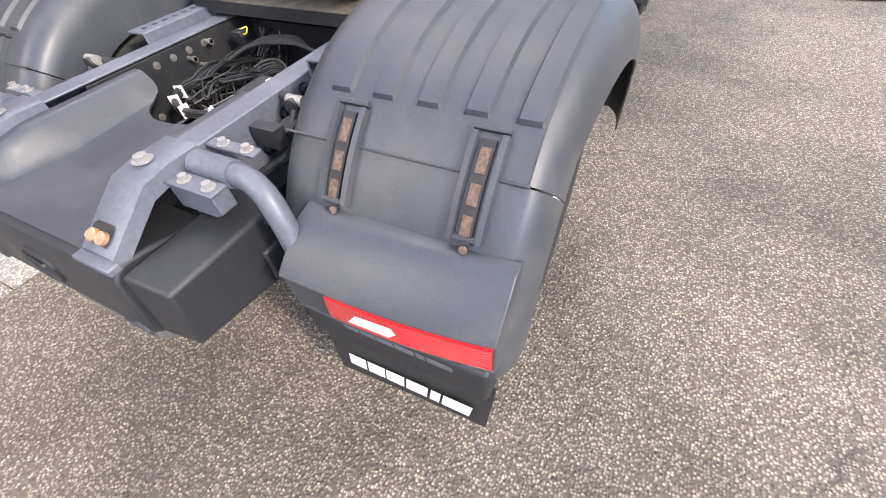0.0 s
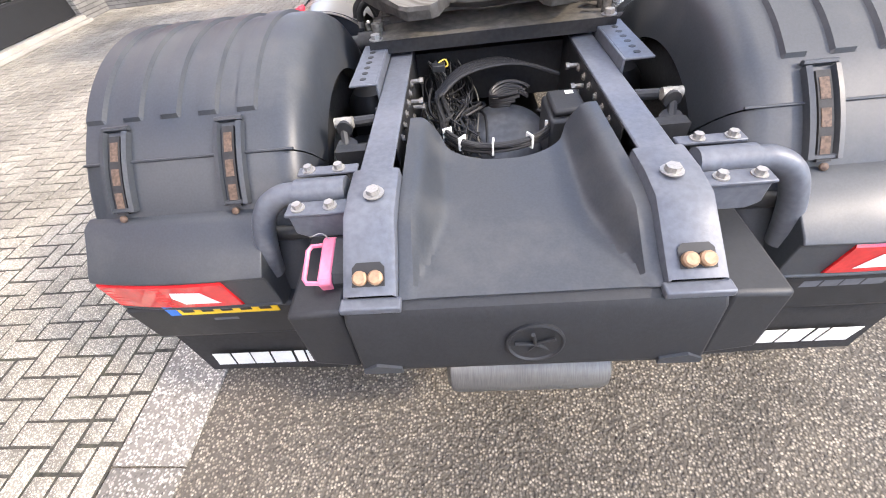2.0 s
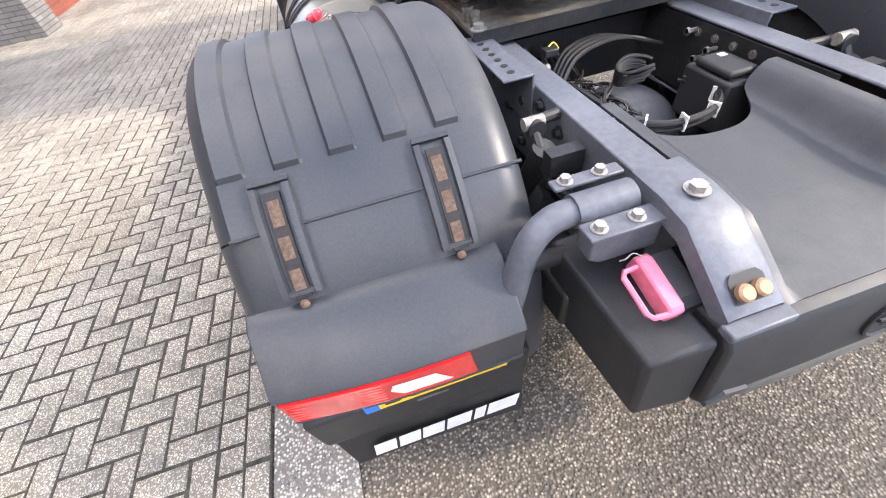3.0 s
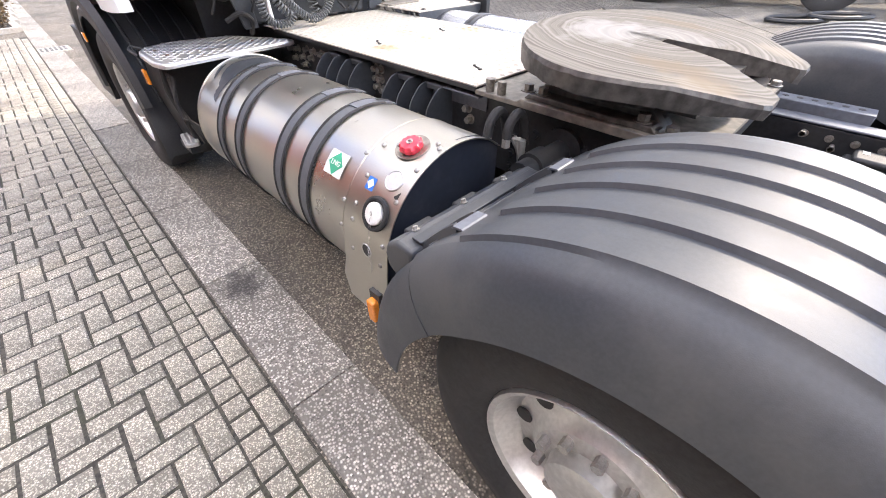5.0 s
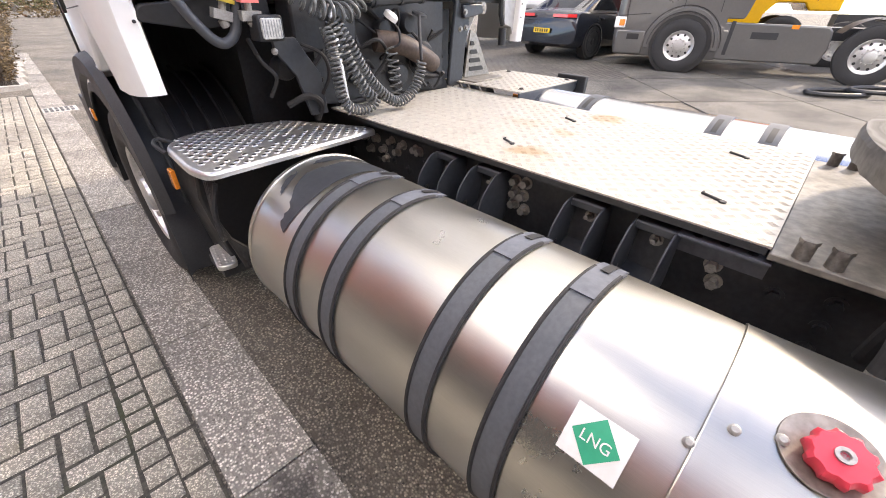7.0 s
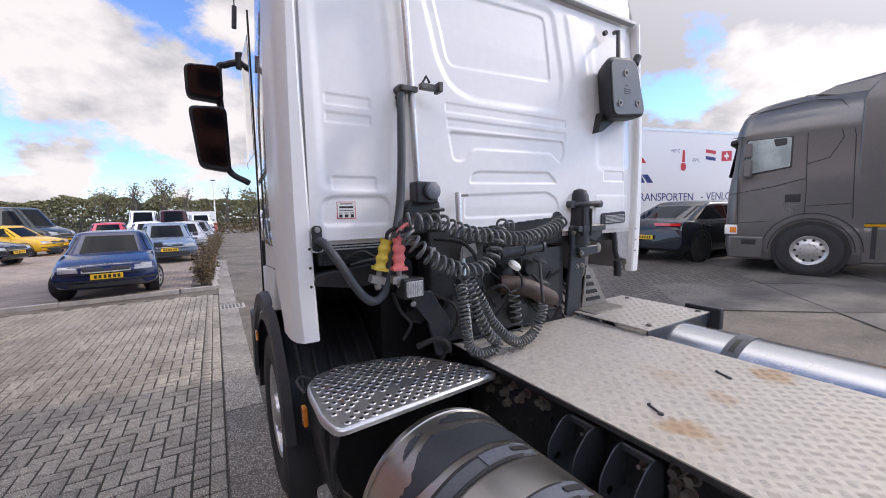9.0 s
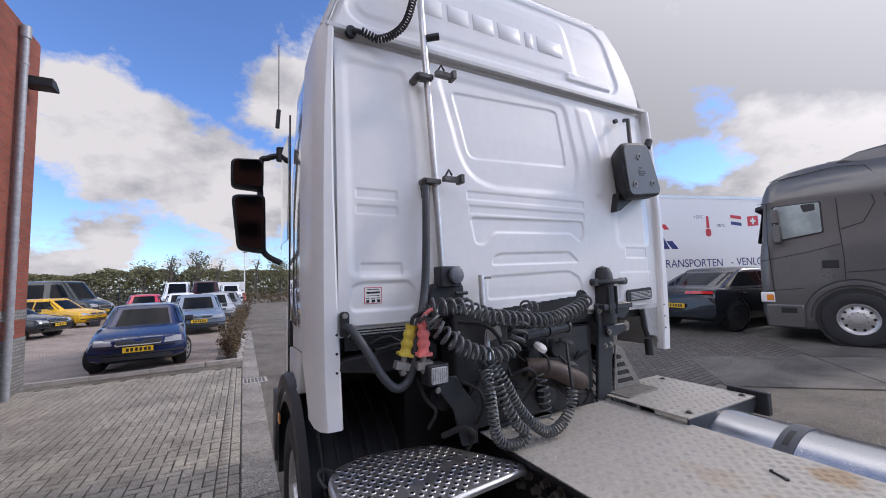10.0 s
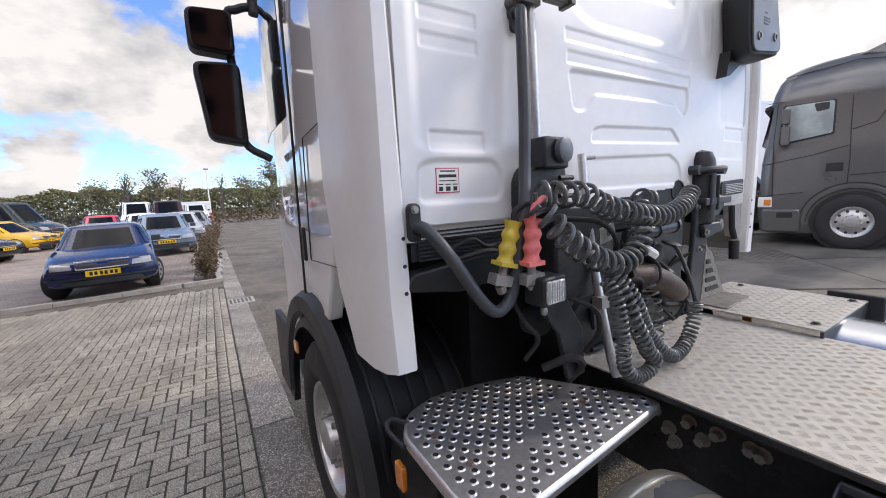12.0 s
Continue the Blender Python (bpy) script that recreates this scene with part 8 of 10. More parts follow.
b = B()
tube(b, smooth_path([(-0.18, 3.50, 1.33), (-0.04, 3.46, 1.31), (0.10, 3.46, 1.25), (0.22, 3.50, 1.20)], 4), 0.050, 16)
part("intake_pipe", b, rust_brown, truck, "rusty brown pipe behind the spiral lines")
# pump column at the right of the lines
b = B()
turned(b, (0.530, 3.555, 1.50), (0, 0, 1), [(0, 0.066), (0.15, 0.066), (0.25, 0.064), (0.31, 0.058), (0.345, 0.042), (0.358, 0.0)], 24)
col = part("air_column", b, plastic_dark, truck, "black domed air intake column")
b = B()
tube(b, smooth_path([(0.440, 3.545, 1.754), (0.49, 3.500, 1.758), (0.56, 3.485, 1.760), (0.64, 3.500, 1.762), (0.700, 3.535, 1.764)], 4), 0.016, 10)
for x in (0.440, 0.700):
    cyl(b, (x, 3.565, 1.758), (x, 3.520, 1.758), 0.023, 14)
part("column_clamp", b, chassis_grey, col, "black clamp with two bolts")
for x in (0.497, 0.567):
    part("column_rib", tube(B(), [(x, 3.493, 1.56), (x, 3.493, 1.73)], 0.009, 8), plastic_dark, col)
b = B()
prism(b, rounded([(0.435, 1.625), (0.720, 1.630), (0.745, 1.570), (0.665, 1.510), (0.615, 1.535), (0.555, 1.490), (0.570, 1.39), (0.540, 1.27), (0.520, 1.05), (0.395, 1.05), (0.420, 1.32), (0.440, 1.47)], 0.025), "y", 3.530, 3.555)
br_ = part("column_bracket", b, chassis_grey, truck, "dark cast steel bracket", bevel=0.006)
b = B()
prism(b, rounded([(0.45, 1.62), (0.715, 1.625), (0.715, 1.59), (0.45, 1.585)], 0.012), "y", 3.49, 3.60)
part("bracket_flange", b, chassis_grey, br_, bevel=0.004)
b = B()
prism(b, rounded([(0.475, 1.49), (0.650, 1.495), (0.670, 1.445), (0.495, 1.415)], 0.02), "y", 3.505, 3.53)
part("link_arm", b, chassis_grey, br_, bevel=0.006)
repeats("bracket_bolt", lambda b: hex_bolt(b, (0, 0, 0), (0, 0, 1), 0.011, 0.010), [((x, y, z), (0, -1, 0)) for x, y, z in ((0.485, 3.53, 1.365), (0.534, 3.53, 1.370), (0.495, 3.505, 1.452), (0.45, 3.53, 1.58))], bolt_dull, truck)
b = B()
cyl(b, (0.670, 3.555, 1.473), (0.675, 3.515, 1.473), 0.033, 18)
cyl(b, (0.675, 3.515, 1.473), (0.675, 3.508, 1.473), 0.014, 12)
part("pivot_bush", b, recess_dull, truck, "dull metal pivot bush")
b = B()
prism(b, [(0.60, 1.36), (0.66, 1.33), (0.82, 1.085), (0.56, 1.085)], "y", 3.545, 3.558)
web_ = part("ribbed_plate", b, bolt_dull, truck, "bare metal web plate", bevel=0.003)
for k in range(4):
    sb = B()
    z = 1.12 + 0.05 * k
    prism(sb, rounded([(0.60, z), (0.745 - 0.034 * k, z), (0.728 - 0.034 * k, z + 0.026), (0.60, z + 0.026)], 0.008), "y", 3.540, 3.5455)
    part("plate_slot", sb, print_shade_black, web_)
b = B()
prism(b, rounded([(0.50, 3.40), (0.82, 3.42), (0.82, 3.56), (0.50, 3.56)], 0.02), "z", 1.076, 1.084)
part("web_foot", b, plate_worn, web_, bevel=0.002)
b = B()
box(b, -0.34, 0.40, 3.576, 3.62, 1.54, 1.70)
cyl(b, (0.345, 3.572, 1.665), (0.345, 3.62, 1.665), 0.052, 24)
part("intake_duct", b, print_shade_black, truck, "dark duct in the wall edge")
# vent grille and hanging tap at the right
b = B()
prism(b, rounded([(0.755, 1.618), (1.012, 1.628), (1.012, 1.708), (0.755, 1.696)], 0.02), "y", 3.553, 3.562)
gr_ = part("vent_grille", b, plastic_dark, truck, "black slatted vent grille")
for k in range(6):
    sb = B()
    prism(sb, [(0.790, 1.631 + 0.009 * k), (0.995, 1.637 + 0.009 * k), (0.995, 1.6405 + 0.009 * k), (0.790, 1.6345 + 0.009 * k)], "y", 3.546, 3.5535)
    part("slat", sb, edge_grey, gr_)
b = B()
prism(b, [(0.98, 1.62), (1.16, 1.64), (1.20, 1.28), (1.14, 1.27), (1.10, 1.36), (1.02, 1.38)], "y", 3.60, 3.64)
part("rear_skirt", b, material("grey_skirt", (0.42, 0.42, 0.41), 0.4, grain=0.08, scale=30), truck, "pale grey skirt of the cab")
b = B()
tube(b, [(0.899, 3.56, 1.56), (0.915, 3.56, 1.44), (0.940, 3.555, 1.375)], 0.016, 8)
cyl(b, (0.940, 3.555, 1.36), (0.938, 3.55, 1.255), 0.026, 12)
part("hanging_lever", b, plastic_dark, truck)
# storage case on the wall
b = B()
lid_line = rounded([(0.664, 2.292), (0.998, 2.334), (0.880, 2.662), (0.620, 2.628)], 0.055)
mid_ = Vector((0.80, 2.48))
rows = []
for y, grow, dx in ((3.424, 1.00, 0.0), (3.430, 1.05, 0.0), (3.45, 1.06, 0.005), (3.52, 1.03, 0.05), (3.575, 0.98, 0.085)):
    rows.append([(mid_.x + dx + grow * (x - mid_.x), y, mid_.y + grow * (z - mid_.y)) for x, z in lid_line + lid_line[:1]])
sheet(b, rows)
for r in (rows[0], rows[-1]):
    b.faces.new([b.verts.new(p) for p in r[:-1]])
bmesh.ops.remove_doubles(b, verts=b.verts[:], dist=1e-4)
bmesh.ops.recalc_face_normals(b, faces=b.faces[:])
case = part("wall_case", b, plastic_dark, truck, "black plastic case with a grey lid", sharp=50)
b = B()
prism(b, [(mid_.x + 0.97 * (x - mid_.x), mid_.y + 0.97 * (z - mid_.y)) for x, z in lid_line], "y", 3.414, 3.4235)
part("case_lid", b, material("case_lid_grey", (0.115, 0.122, 0.120), 0.40, grain=0.06, scale=90, stain=0.3, stain_scale=8), case, "grey plastic lid", bevel=0.004)
for x, z in ((0.772, 2.561), (0.720, 2.375), (0.900, 2.396)):
    b = B()
    turned(b, (x, 3.4145, z), (0, -1, 0), [(0, 0.020), (0.006, 0.020), (0.006, 0.013)], 16)
    part("screw_ring", b, bolt_dull, case)
    b = B()
    turned(b, (x, 3.4145, z), (0, -1, 0), [(0, 0.0125), (0.003, 0.0125), (0.003, 0)], 16)
    part("case_screw", b, print_shade_black, case)
for x, z, w in ((0.785, 2.487, 0.03), (0.795, 2.465, 0.07), (0.795, 2.452, 0.07), (0.79, 2.439, 0.05)):
    b = B()
    box(b, x - w / 2, x + w / 2, 3.4128, 3.4138, z - 0.003, z + 0.003)
    part("print_bar", b, plastic_dark, case)
b = B()
tube(b, [(0.87, 3.57, 2.88), (0.84, 3.52, 2.86), (0.79, 3.48, 2.66)], 0.014, 8)
part("case_hanger", b, print_shade_black, case)
b = B()
tube(b, [(0.95, 3.47, 2.66), (0.98, 3.47, 2.715)], 0.024, 10)
part("case_knob", b, print_shade_black, case)
b = B()
prism(b, [(0.70, 2.34), (0.86, 2.32), (0.70, 2.22), (0.66, 2.21)], "y", 3.52, 3.57)
part("case_bracket", b, print_shade_black, case)
b = B()
cyl(b, (0.79, 3.59, 2.865), (0.79, 3.57, 2.865), 0.016, 12)
part("wall_screw", b, plastic_dark, truck)

# ---- building beside the paving ----
house = tagged(thing("brick_building", (-6.5, 9, 0)), "red brick commercial building with grey brick plinth and black shutter", "building")
HT = 6.72
for x0, x1, y0, y1, z0, z1 in ((-9.0, -5.02, 10.45, 12.07, 1.51, HT), (-9.0, -5.02, 10.45, 12.07, 1.0, 1.33), (-9.0, -5.0, 7.62, 8.2, 1.45, HT), (-9.0, -5.0, 8.2, 10.45, 3.80, 4.42), (-9.0, -5.0, 8.2, 8.5, 4.42, 5.9),
                               (-9.0, -5.0, 10.1, 10.45, 4.42, 5.9), (-9.0, -5.0, 8.2, 10.45, 5.9, HT), (-9.5, -6.75, -9.0, 7.62, 4.3, HT)):
    part("upper_wall", box(B(), x0, x1, y0, y1, z0, z1), red_brick, house, "red brick wall")
for x0, x1, y0, y1, z0, z1 in ((-9.0, -5.012, 10.45, 12.08, -0.02, 1.0), (-9.0, -5.014, 10.45, 12.077, 1.33, 1.51), (-9.0, -4.985, 7.60, 8.2, -0.02, 1.45), (-9.5, -6.74, 6.9, 7.60, -0.02, 4.3)):
    part("plinth", box(B(), x0, x1, y0, y1, z0, z1), grey_brick, house, "grey brick plinth")
b = B()
box(b, -9.5, -6.76, -9.0, 6.9, 0.0, 0.02)
part("threshold", b, kerb_mat, house)
for k in range(9):
    b = B()
    z = 0.10 + 0.46 * k
    prism(b, [(-6.86, z), (-6.835, z + 0.02), (-6.835, z + 0.42), (-6.86, z + 0.45), (-6.90, z + 0.45), (-6.90, z)], "y", -9.0, 6.9)
    part("shutter_panel", b, shutter_mat, house, "black sectional shutter panel")
b = B()
box(b, -6.80, -6.70, -9.0, 6.92, 0.0, 0.10)
box(b, -6.76, -6.60, -9.0, 6.92, 0.0, 0.045)
part("shutter_sill", b, kerb_mat, house, "pale concrete sill", bevel=0.006)
b = B()
box(b, -9.6, -5.2, 7.70, 12.0, HT, HT + 0.06)
box(b, -9.6, -6.8, -9.0, 7.7, HT, HT + 0.06)
part("roof", b, shutter_mat, house, "flat roof edge")
b = B()
box(b, -5.6, -5.3, 8.2, 10.45, 0.0, 3.80)
part("recess_back", b, red_brick, house)
b = B()
box(b, -5.10, -4.96, 8.15, 10.5, 3.72, 3.82)
part("lintel", b, kerb_mat, house, "pale lintel", bevel=0.005)
b = B()
box(b, -5.10, -4.93, 8.45, 10.16, 4.36, 4.43)
part("window_sill", b, shutter_mat, house, "dark window sill", bevel=0.005)
b = B()
box(b, -5.14, -5.10, 8.5, 10.1, 4.43, 5.9)
win_ = part("window", b, car_glass, house, "dark office window")
for y0, y1, z0, z1 in ((8.5, 8.56, 4.49, 5.84), (9.27, 9.33, 4.49, 5.84), (10.04, 10.1, 4.49, 5.84), (8.5, 10.1, 5.84, 5.9), (8.5, 10.1, 4.43, 4.49)):
    b = B()
    box(b, -5.10, -5.04, y0, y1, z0, z1)
    part("window_frame", b, shutter_mat, win_)
b = B()
cyl(b, (-4.93, 11.22, 0.0), (-4.93, 11.22, 6.58), 0.055, 16)
cyl(b, (-4.93, 11.22, 6.40), (-4.93, 11.22, 6.62), 0.075, 16)
for z in (1.1, 2.7, 4.3, 5.9):
    cyl(b, (-4.93, 11.22, z), (-4.93, 11.22, z + 0.05), 0.064, 16)
part("downpipe", b, material("zinc_pipe", (0.36, 0.37, 0.38), 0.5, metal=0.3, grain=0.12, scale=20, stain=0.3), house, "grey zinc downpipe")
b = B()
prism(b, [(11.34, 5.78), (11.50, 5.78), (11.66, 5.68), (11.66, 5.62), (11.34, 5.62)], "x", -5.0, -4.58)
part("flood_light", b, plastic_dark, house, "black flood light on the wall", bevel=0.01)
# ---- parking lot ----
lot = tagged(part("parking_lot", sheet(B(), [[(-40, 12.2, 0.028), (-40, 46, 0.028)], [(-4, 12.72, 0.028), (-4, 46, 0.028)], [(-1.95, 12.86, 0.028), (-1.75, 46, 0.028)]]), lot_blocks), "parking lot paved in brownish concrete blocks", "parking lot", kind="structure")
for poly in lot.data.polygons:
    if poly.normal.z < 0:
        poly.flip()
kerb = tagged(thing("kerb"), "low row of worn concrete kerb stones", "kerb", kind="structure")
kb = box(B(), 0.004, 0.996, -0.06, 0.06, -0.05, 0.075)
bmesh.ops.bevel(kb, geom=[e for e in kb.edges if all(v.co.z > 0 for v in e.verts)], offset=0.015, segments=2)
kerb_mesh = mesh_of("kerb_stone", kb, kerb_mat)
rk = random.Random(2)
for k in range(18):
    ob = new("kerb_stone", kerb_mesh)
    ob.parent = kerb
    ob.matrix_basis = pose(-2.15 - (k + 1) * 1.0, 12.55 - 0.085 * (k + 1), rk.uniform(-0.008, 0.004), 0, rk.uniform(-0.4, 0.4), 4.9)
for x, y, a in ((-2.12, 12.56, 5), (-1.42, 12.66, 92), (-1.38, 13.66, 92), (-1.34, 14.66, 92), (-1.30, 15.66, 92)):
    ob = new("kerb_stone", kerb_mesh)
    ob.parent = kerb
    ob.matrix_basis = pose(x, y, 0, 0, 0, a) @ Matrix.Diagonal((0.7 if a < 10 else 1, 1, 1, 1))
# the drain in the gutter
dr = tagged(thing("drain_grate", (-1.2, 10.2, 0)), "square cast iron drain grate in the gutter", "drain")
b = B()
box(b, -1.40, -0.98, 10.05, 10.47, -0.02, 0.006)
part("grate_frame", b, kerb_mat, dr, bevel=0.004)
for i in range(2):
    for j in range(6):
        b = B()
        box(b, -1.375 + 0.062 * j, -1.335 + 0.062 * j, 10.10 + 0.18 * i, 10.24 + 0.18 * i, 0.006, 0.0085)
        part("grate_slot", b, print_shade_black, dr)
# yard on the far side: blocks and slabs that climb gently
rows = [[(x, y, rise(x) + 0.004) for y in (5.2, 7.5, 12, 26)] for x in (2.6, 5, 8, 11, 14)]
yard = tagged(part("yard_blocks", sheet(B(), rows), cobbles), "dark grey block paving of the yard", "paving", kind="structure")
for poly in yard.data.polygons:
    if poly.normal.z < 0:
        poly.flip()
slabs = tagged(thing("yard_slabs"), "large pale concrete slabs of the yard with dark joints", "paving", kind="structure")
kb = box(B(), -0.99, 0.99, -0.99, 0.99, -0.08, 0.0)
slab2 = mesh_of("concrete_slab", kb, slab_mat)
for i in range(-4, 6):
    for j in range(-2, 5):
        c = pose(0, 0, 0, 0, 0, 44) @ Vector((i * 2.0, j * 2.0, 0)) + Vector((6.2, 2.2, 0))
        if 5.2 < c.x < 13 and -3.5 < c.y < 6.4:
            ob = new("concrete_slab", slab2)
            ob.parent = slabs
            ob.matrix_basis = pose(c.x, c.y, rise(c.x) + 0.008, 0, -1.95, 0) @ pose(0, 0, 0, 0, 0, 44)


# ---- cars ----
CAR_KINDS = {
    # belt height, roof share, windscreen foot and top, rear window foot and top, tumble, nose line, wheel radius
    "hatch": dict(belt=0.93, cowl=0.255, front=0.42, rear=0.965, back=0.82, tumble=0.79, R=0.31, nose=((0, 0.56), (0.02, 0.64), (0.07, 0.70), (0.18, 0.745), (0.40, 0.80), (0.75, 0.865), (1.0, 0.91)), head=(0.605, 0.725), grille=(0.600, 0.728)),
    "suv": dict(belt=1.06, cowl=0.28, front=0.43, rear=0.955, back=0.70, tumble=0.78, R=0.38, nose=((0, 0.76), (0.03, 0.86), (0.10, 0.93), (0.25, 0.98), (0.5, 1.02), (0.8, 1.05), (1.0, 1.07)), head=(0.78, 0.90), grille=(0.62, 0.88)),
    "van": dict(belt=1.32, cowl=0.17, front=0.30, rear=0.985, back=0.975, tumble=0.86, R=0.35, nose=((0, 0.72), (0.03, 0.88), (0.12, 1.00), (0.3, 1.10), (0.55, 1.18), (0.8, 1.25), (1.0, 1.31)), head=(0.84, 1.04), grille=(0.70, 0.90)),
}


def car(name, label, mat, place, kind="hatch", length=4.4, width=1.74, height=1.45, group="parked cars", steer=0.0, rim_mat=None):
    """Front at local -y. Built at the origin, then set in place."""
    root = tagged(thing(name), label, "car" if kind != "van" else "van", group)
    c, h, w, L = CAR_KINDS[kind], height, width / 2, length
    belt, R = c["belt"], c["R"]
    cowl = c["cowl"] * L
    line = [(s * cowl, z) for s, z in c["nose"]] + [(0.45 * L, belt), (0.8 * L, belt + 0.02), (0.95 * L, belt + 0.01), (0.985 * L, belt - 0.06), (L, belt - 0.22)]

    def bend(x, y):
        """Ends of the body curve back towards the corners."""
        a = abs(x) / w
        return 0.21 * a**3 * max(0.0, 1 - y / 0.9) - 0.12 * a**3 * max(0.0, 1 - (L - y) / 0.7)

    rows = []
    for y, top in line:
        lo = 0.21 + 0.10 * max(0.0, 1 - y / 0.25) + 0.12 * max(0.0, 1 - (L - y) / 0.3)
        prof = [(0.0, lo), (0.80, lo), (0.93, lo + 0.03), (0.985, lo + 0.12), (1.0, lo + 0.5 * (top - lo)), (0.995, lo + 0.72 * (top - lo)), (0.97, top - 0.055), (0.925, top - 0.016), (0.80, top), (0.5, top + 0.016), (0.0, top + 0.022)]
        full = prof + [(-a, z) for a, z in prof[-2:0:-1]] + [prof[0]]
        rows.append([(a * w, y + bend(a * w, y), z) for a, z in full])
    b = B()
    sheet(b, rows)
    for r in (rows[0], rows[-1]):
        b.faces.new([b.verts.new(p) for p in r[:-1]])
    bmesh.ops.remove_doubles(b, verts=b.verts[:], dist=1e-4)
    bmesh.ops.recalc_face_normals(b, faces=b.faces[:])
    body = part("body", b, mat, root, sharp=50)

    # greenhouse: rounded outlines that shrink towards the roof
    power = 6.5 if kind != "van" else 10.0

    def hull(v):
        f = v ** 0.92
        y0, y1 = cowl + 0.02 + (c["front"] * L - cowl) * v, (c["rear"] + (c["back"] - c["rear"]) * v) * L
        return 0.975 * w * (1 - (1 - c["tumble"] / 0.975) * f), (y0 + y1) / 2, (y1 - y0) / 2, belt - 0.03 + (h - 0.085 - belt + 0.03) * v

    def side_at(y, v, off=0.0):
        wx, yc, hy, z = hull(v)
        q = min(0.999, abs(y - yc) / hy)
        return wx * (1 - q**power) ** (1 / power) + off, y, z

    def end_at(a, v, way, off=0.0):
        wx, yc, hy, z = hull(v)
        return a * wx, yc + way * (hy * (1 - min(0.999, abs(a)) ** power) ** (1 / power) + off), z

    rows = []
    for v in (0.0, 0.25, 0.5, 0.75, 0.92, 1.0):
        wx, yc, hy, z = hull(v)
        ring = []
        for k in range(49):
            a = 2 * math.pi * k / 48
            ca, sa = math.cos(a), math.sin(a)
            ring.append((wx * math.copysign(abs(ca) ** (2 / power), ca), yc + hy * math.copysign(abs(sa) ** (2 / power), sa), z))
        rows.append(ring)
    wx, yc, hy, z = hull(1.0)
    for s, dz in ((0.94, 0.034), (0.82, 0.058), (0.55, 0.078), (0.2, 0.085)):
        rows.append([(x * s, yc + (y - yc) * s, z + dz) for x, y, _ in rows[5]])
    b = B()
    sheet(b, rows)
    b.faces.new([b.verts.new(p) for p in rows[-1][:-1]])
    bmesh.ops.remove_doubles(b, verts=b.verts[:], dist=1e-4)
    bmesh.ops.recalc_face_normals(b, faces=b.faces[:])
    part("roof", b, mat, body, sharp=50)

    def pane(name, grid, m_=None, lab="", thick=0.0):
        bb = B()
        sheet(bb, grid, thick)
        bmesh.ops.recalc_face_normals(bb, faces=bb.faces[:])
        return part(name, bb, m_ or car_glass, body, lab)

    vs = (0.07, 0.3, 0.5, 0.7, 0.93)
    xs = [-0.955, -0.86, -0.6, -0.3, 0, 0.3, 0.6, 0.86, 0.955]
    pane("windscreen", [[end_at(a, v, -1, 0.008) for a in xs] for v in vs])
    if kind != "van" or "white" not in label:
        pane("rear_window", [[end_at(a * 0.96, v, 1, 0.008) for a in xs] for v in (0.22, 0.4, 0.6, 0.86)])
    if kind == "van":
        spans = [(0.215, 0.33, 0.40, 0.40), (0.46, 0.46, 0.66, 0.66)] if "green" in label else [(0.215, 0.33, 0.40, 0.40)]
    else:
        spans = [(c["cowl"] + 0.075, c["front"] + 0.01, 0.545, 0.535), (0.56, 0.55, c["rear"] - 0.10, c["back"] - 0.025)]
    for s in (1, -1):
        for a0, a1, b1, b0 in spans:
            grid = []
            for v in (0.14, 0.38, 0.62, 0.86):
                ya, yb_ = (a0 + (a1 - a0) * v) * L, (b1 + (b0 - b1) * v) * L
                grid.append([(s * p[0], p[1], p[2]) for p in (side_at(ya + (yb_ - ya) * k / 6, v, 0.008) for k in range(7))])
            pane("side_window", grid)
        for yy in ((c["cowl"] + 0.06) * L, 0.548 * L, (0.78 if kind != "van" else 0.42) * L):
            part("door_seam", tube(B(), [(s * (w * 0.992), yy, belt - 0.10), (s * (w + 0.001), yy, belt - 0.35), (s * w * 0.99, yy, 0.33)], 0.006, 5), print_shade_black, body)
        for yy in (0.50 * L, 0.72 * L):
            part("door_handle", box(B(), *sorted((s * w * 0.985, s * (w + 0.02))), yy, yy + 0.16, belt - 0.17, belt - 0.135), mat, body, bevel=0.008)

    def front(x, z, off=0.0):
        """A point on the nose."""
        zs, ys = [0.2] + [n_[1] for n_ in c["nose"]], [0.0] + [n_[0] * cowl for n_ in c["nose"]]
        y = float(np.interp(z, zs, ys))
        return x, y + bend(x, y) - off, z

    def nose_patch(name, x0, x1, z0, z1, mat_, off, lab="", cut=0.0, n=8):
        grid = []
        for j in range(5):
            f = j / 4
            grid.append([front(x0 + cut * f * (1 if x0 < 0 and x1 > 0 else 0) + (x1 - x0 - 2 * cut * f * (1 if x0 < 0 and x1 > 0 else 0)) * k / n, z0 + (z1 - z0) * f, off) for k in range(n + 1)])
        return pane(name, grid, mat_, lab, 0.02)

    for s in (1, -1):
        hz = c["head"]
        nose_patch("headlight", *sorted((s * 0.52 * w, s * 0.88 * w)), hz[0], hz[1], head_lens, 0.010, "clear headlight")
        tz = {"hatch": (0.70, 0.92), "suv": (0.93, 1.00), "van": (0.9, 1.3)}[kind]
        bb = B()
        x0, x1 = (0.30 if kind == "suv" else 0.66) * w, 0.955 * w
        sheet(bb, [[(s * (x0 + (x1 - x0) * k / 5), L + bend(x0 + (x1 - x0) * k / 5, L) + 0.012 - 0.11 * max(0, zz - belt + 0.22), zz) for k in range(6)] for zz in (tz[0], (tz[0] + tz[1]) / 2, tz[1])], 0.02)
        bmesh.ops.recalc_face_normals(bb, faces=bb.faces[:])
        part("tail_light", bb, red_lens, body, "red tail light")
        bb = B()
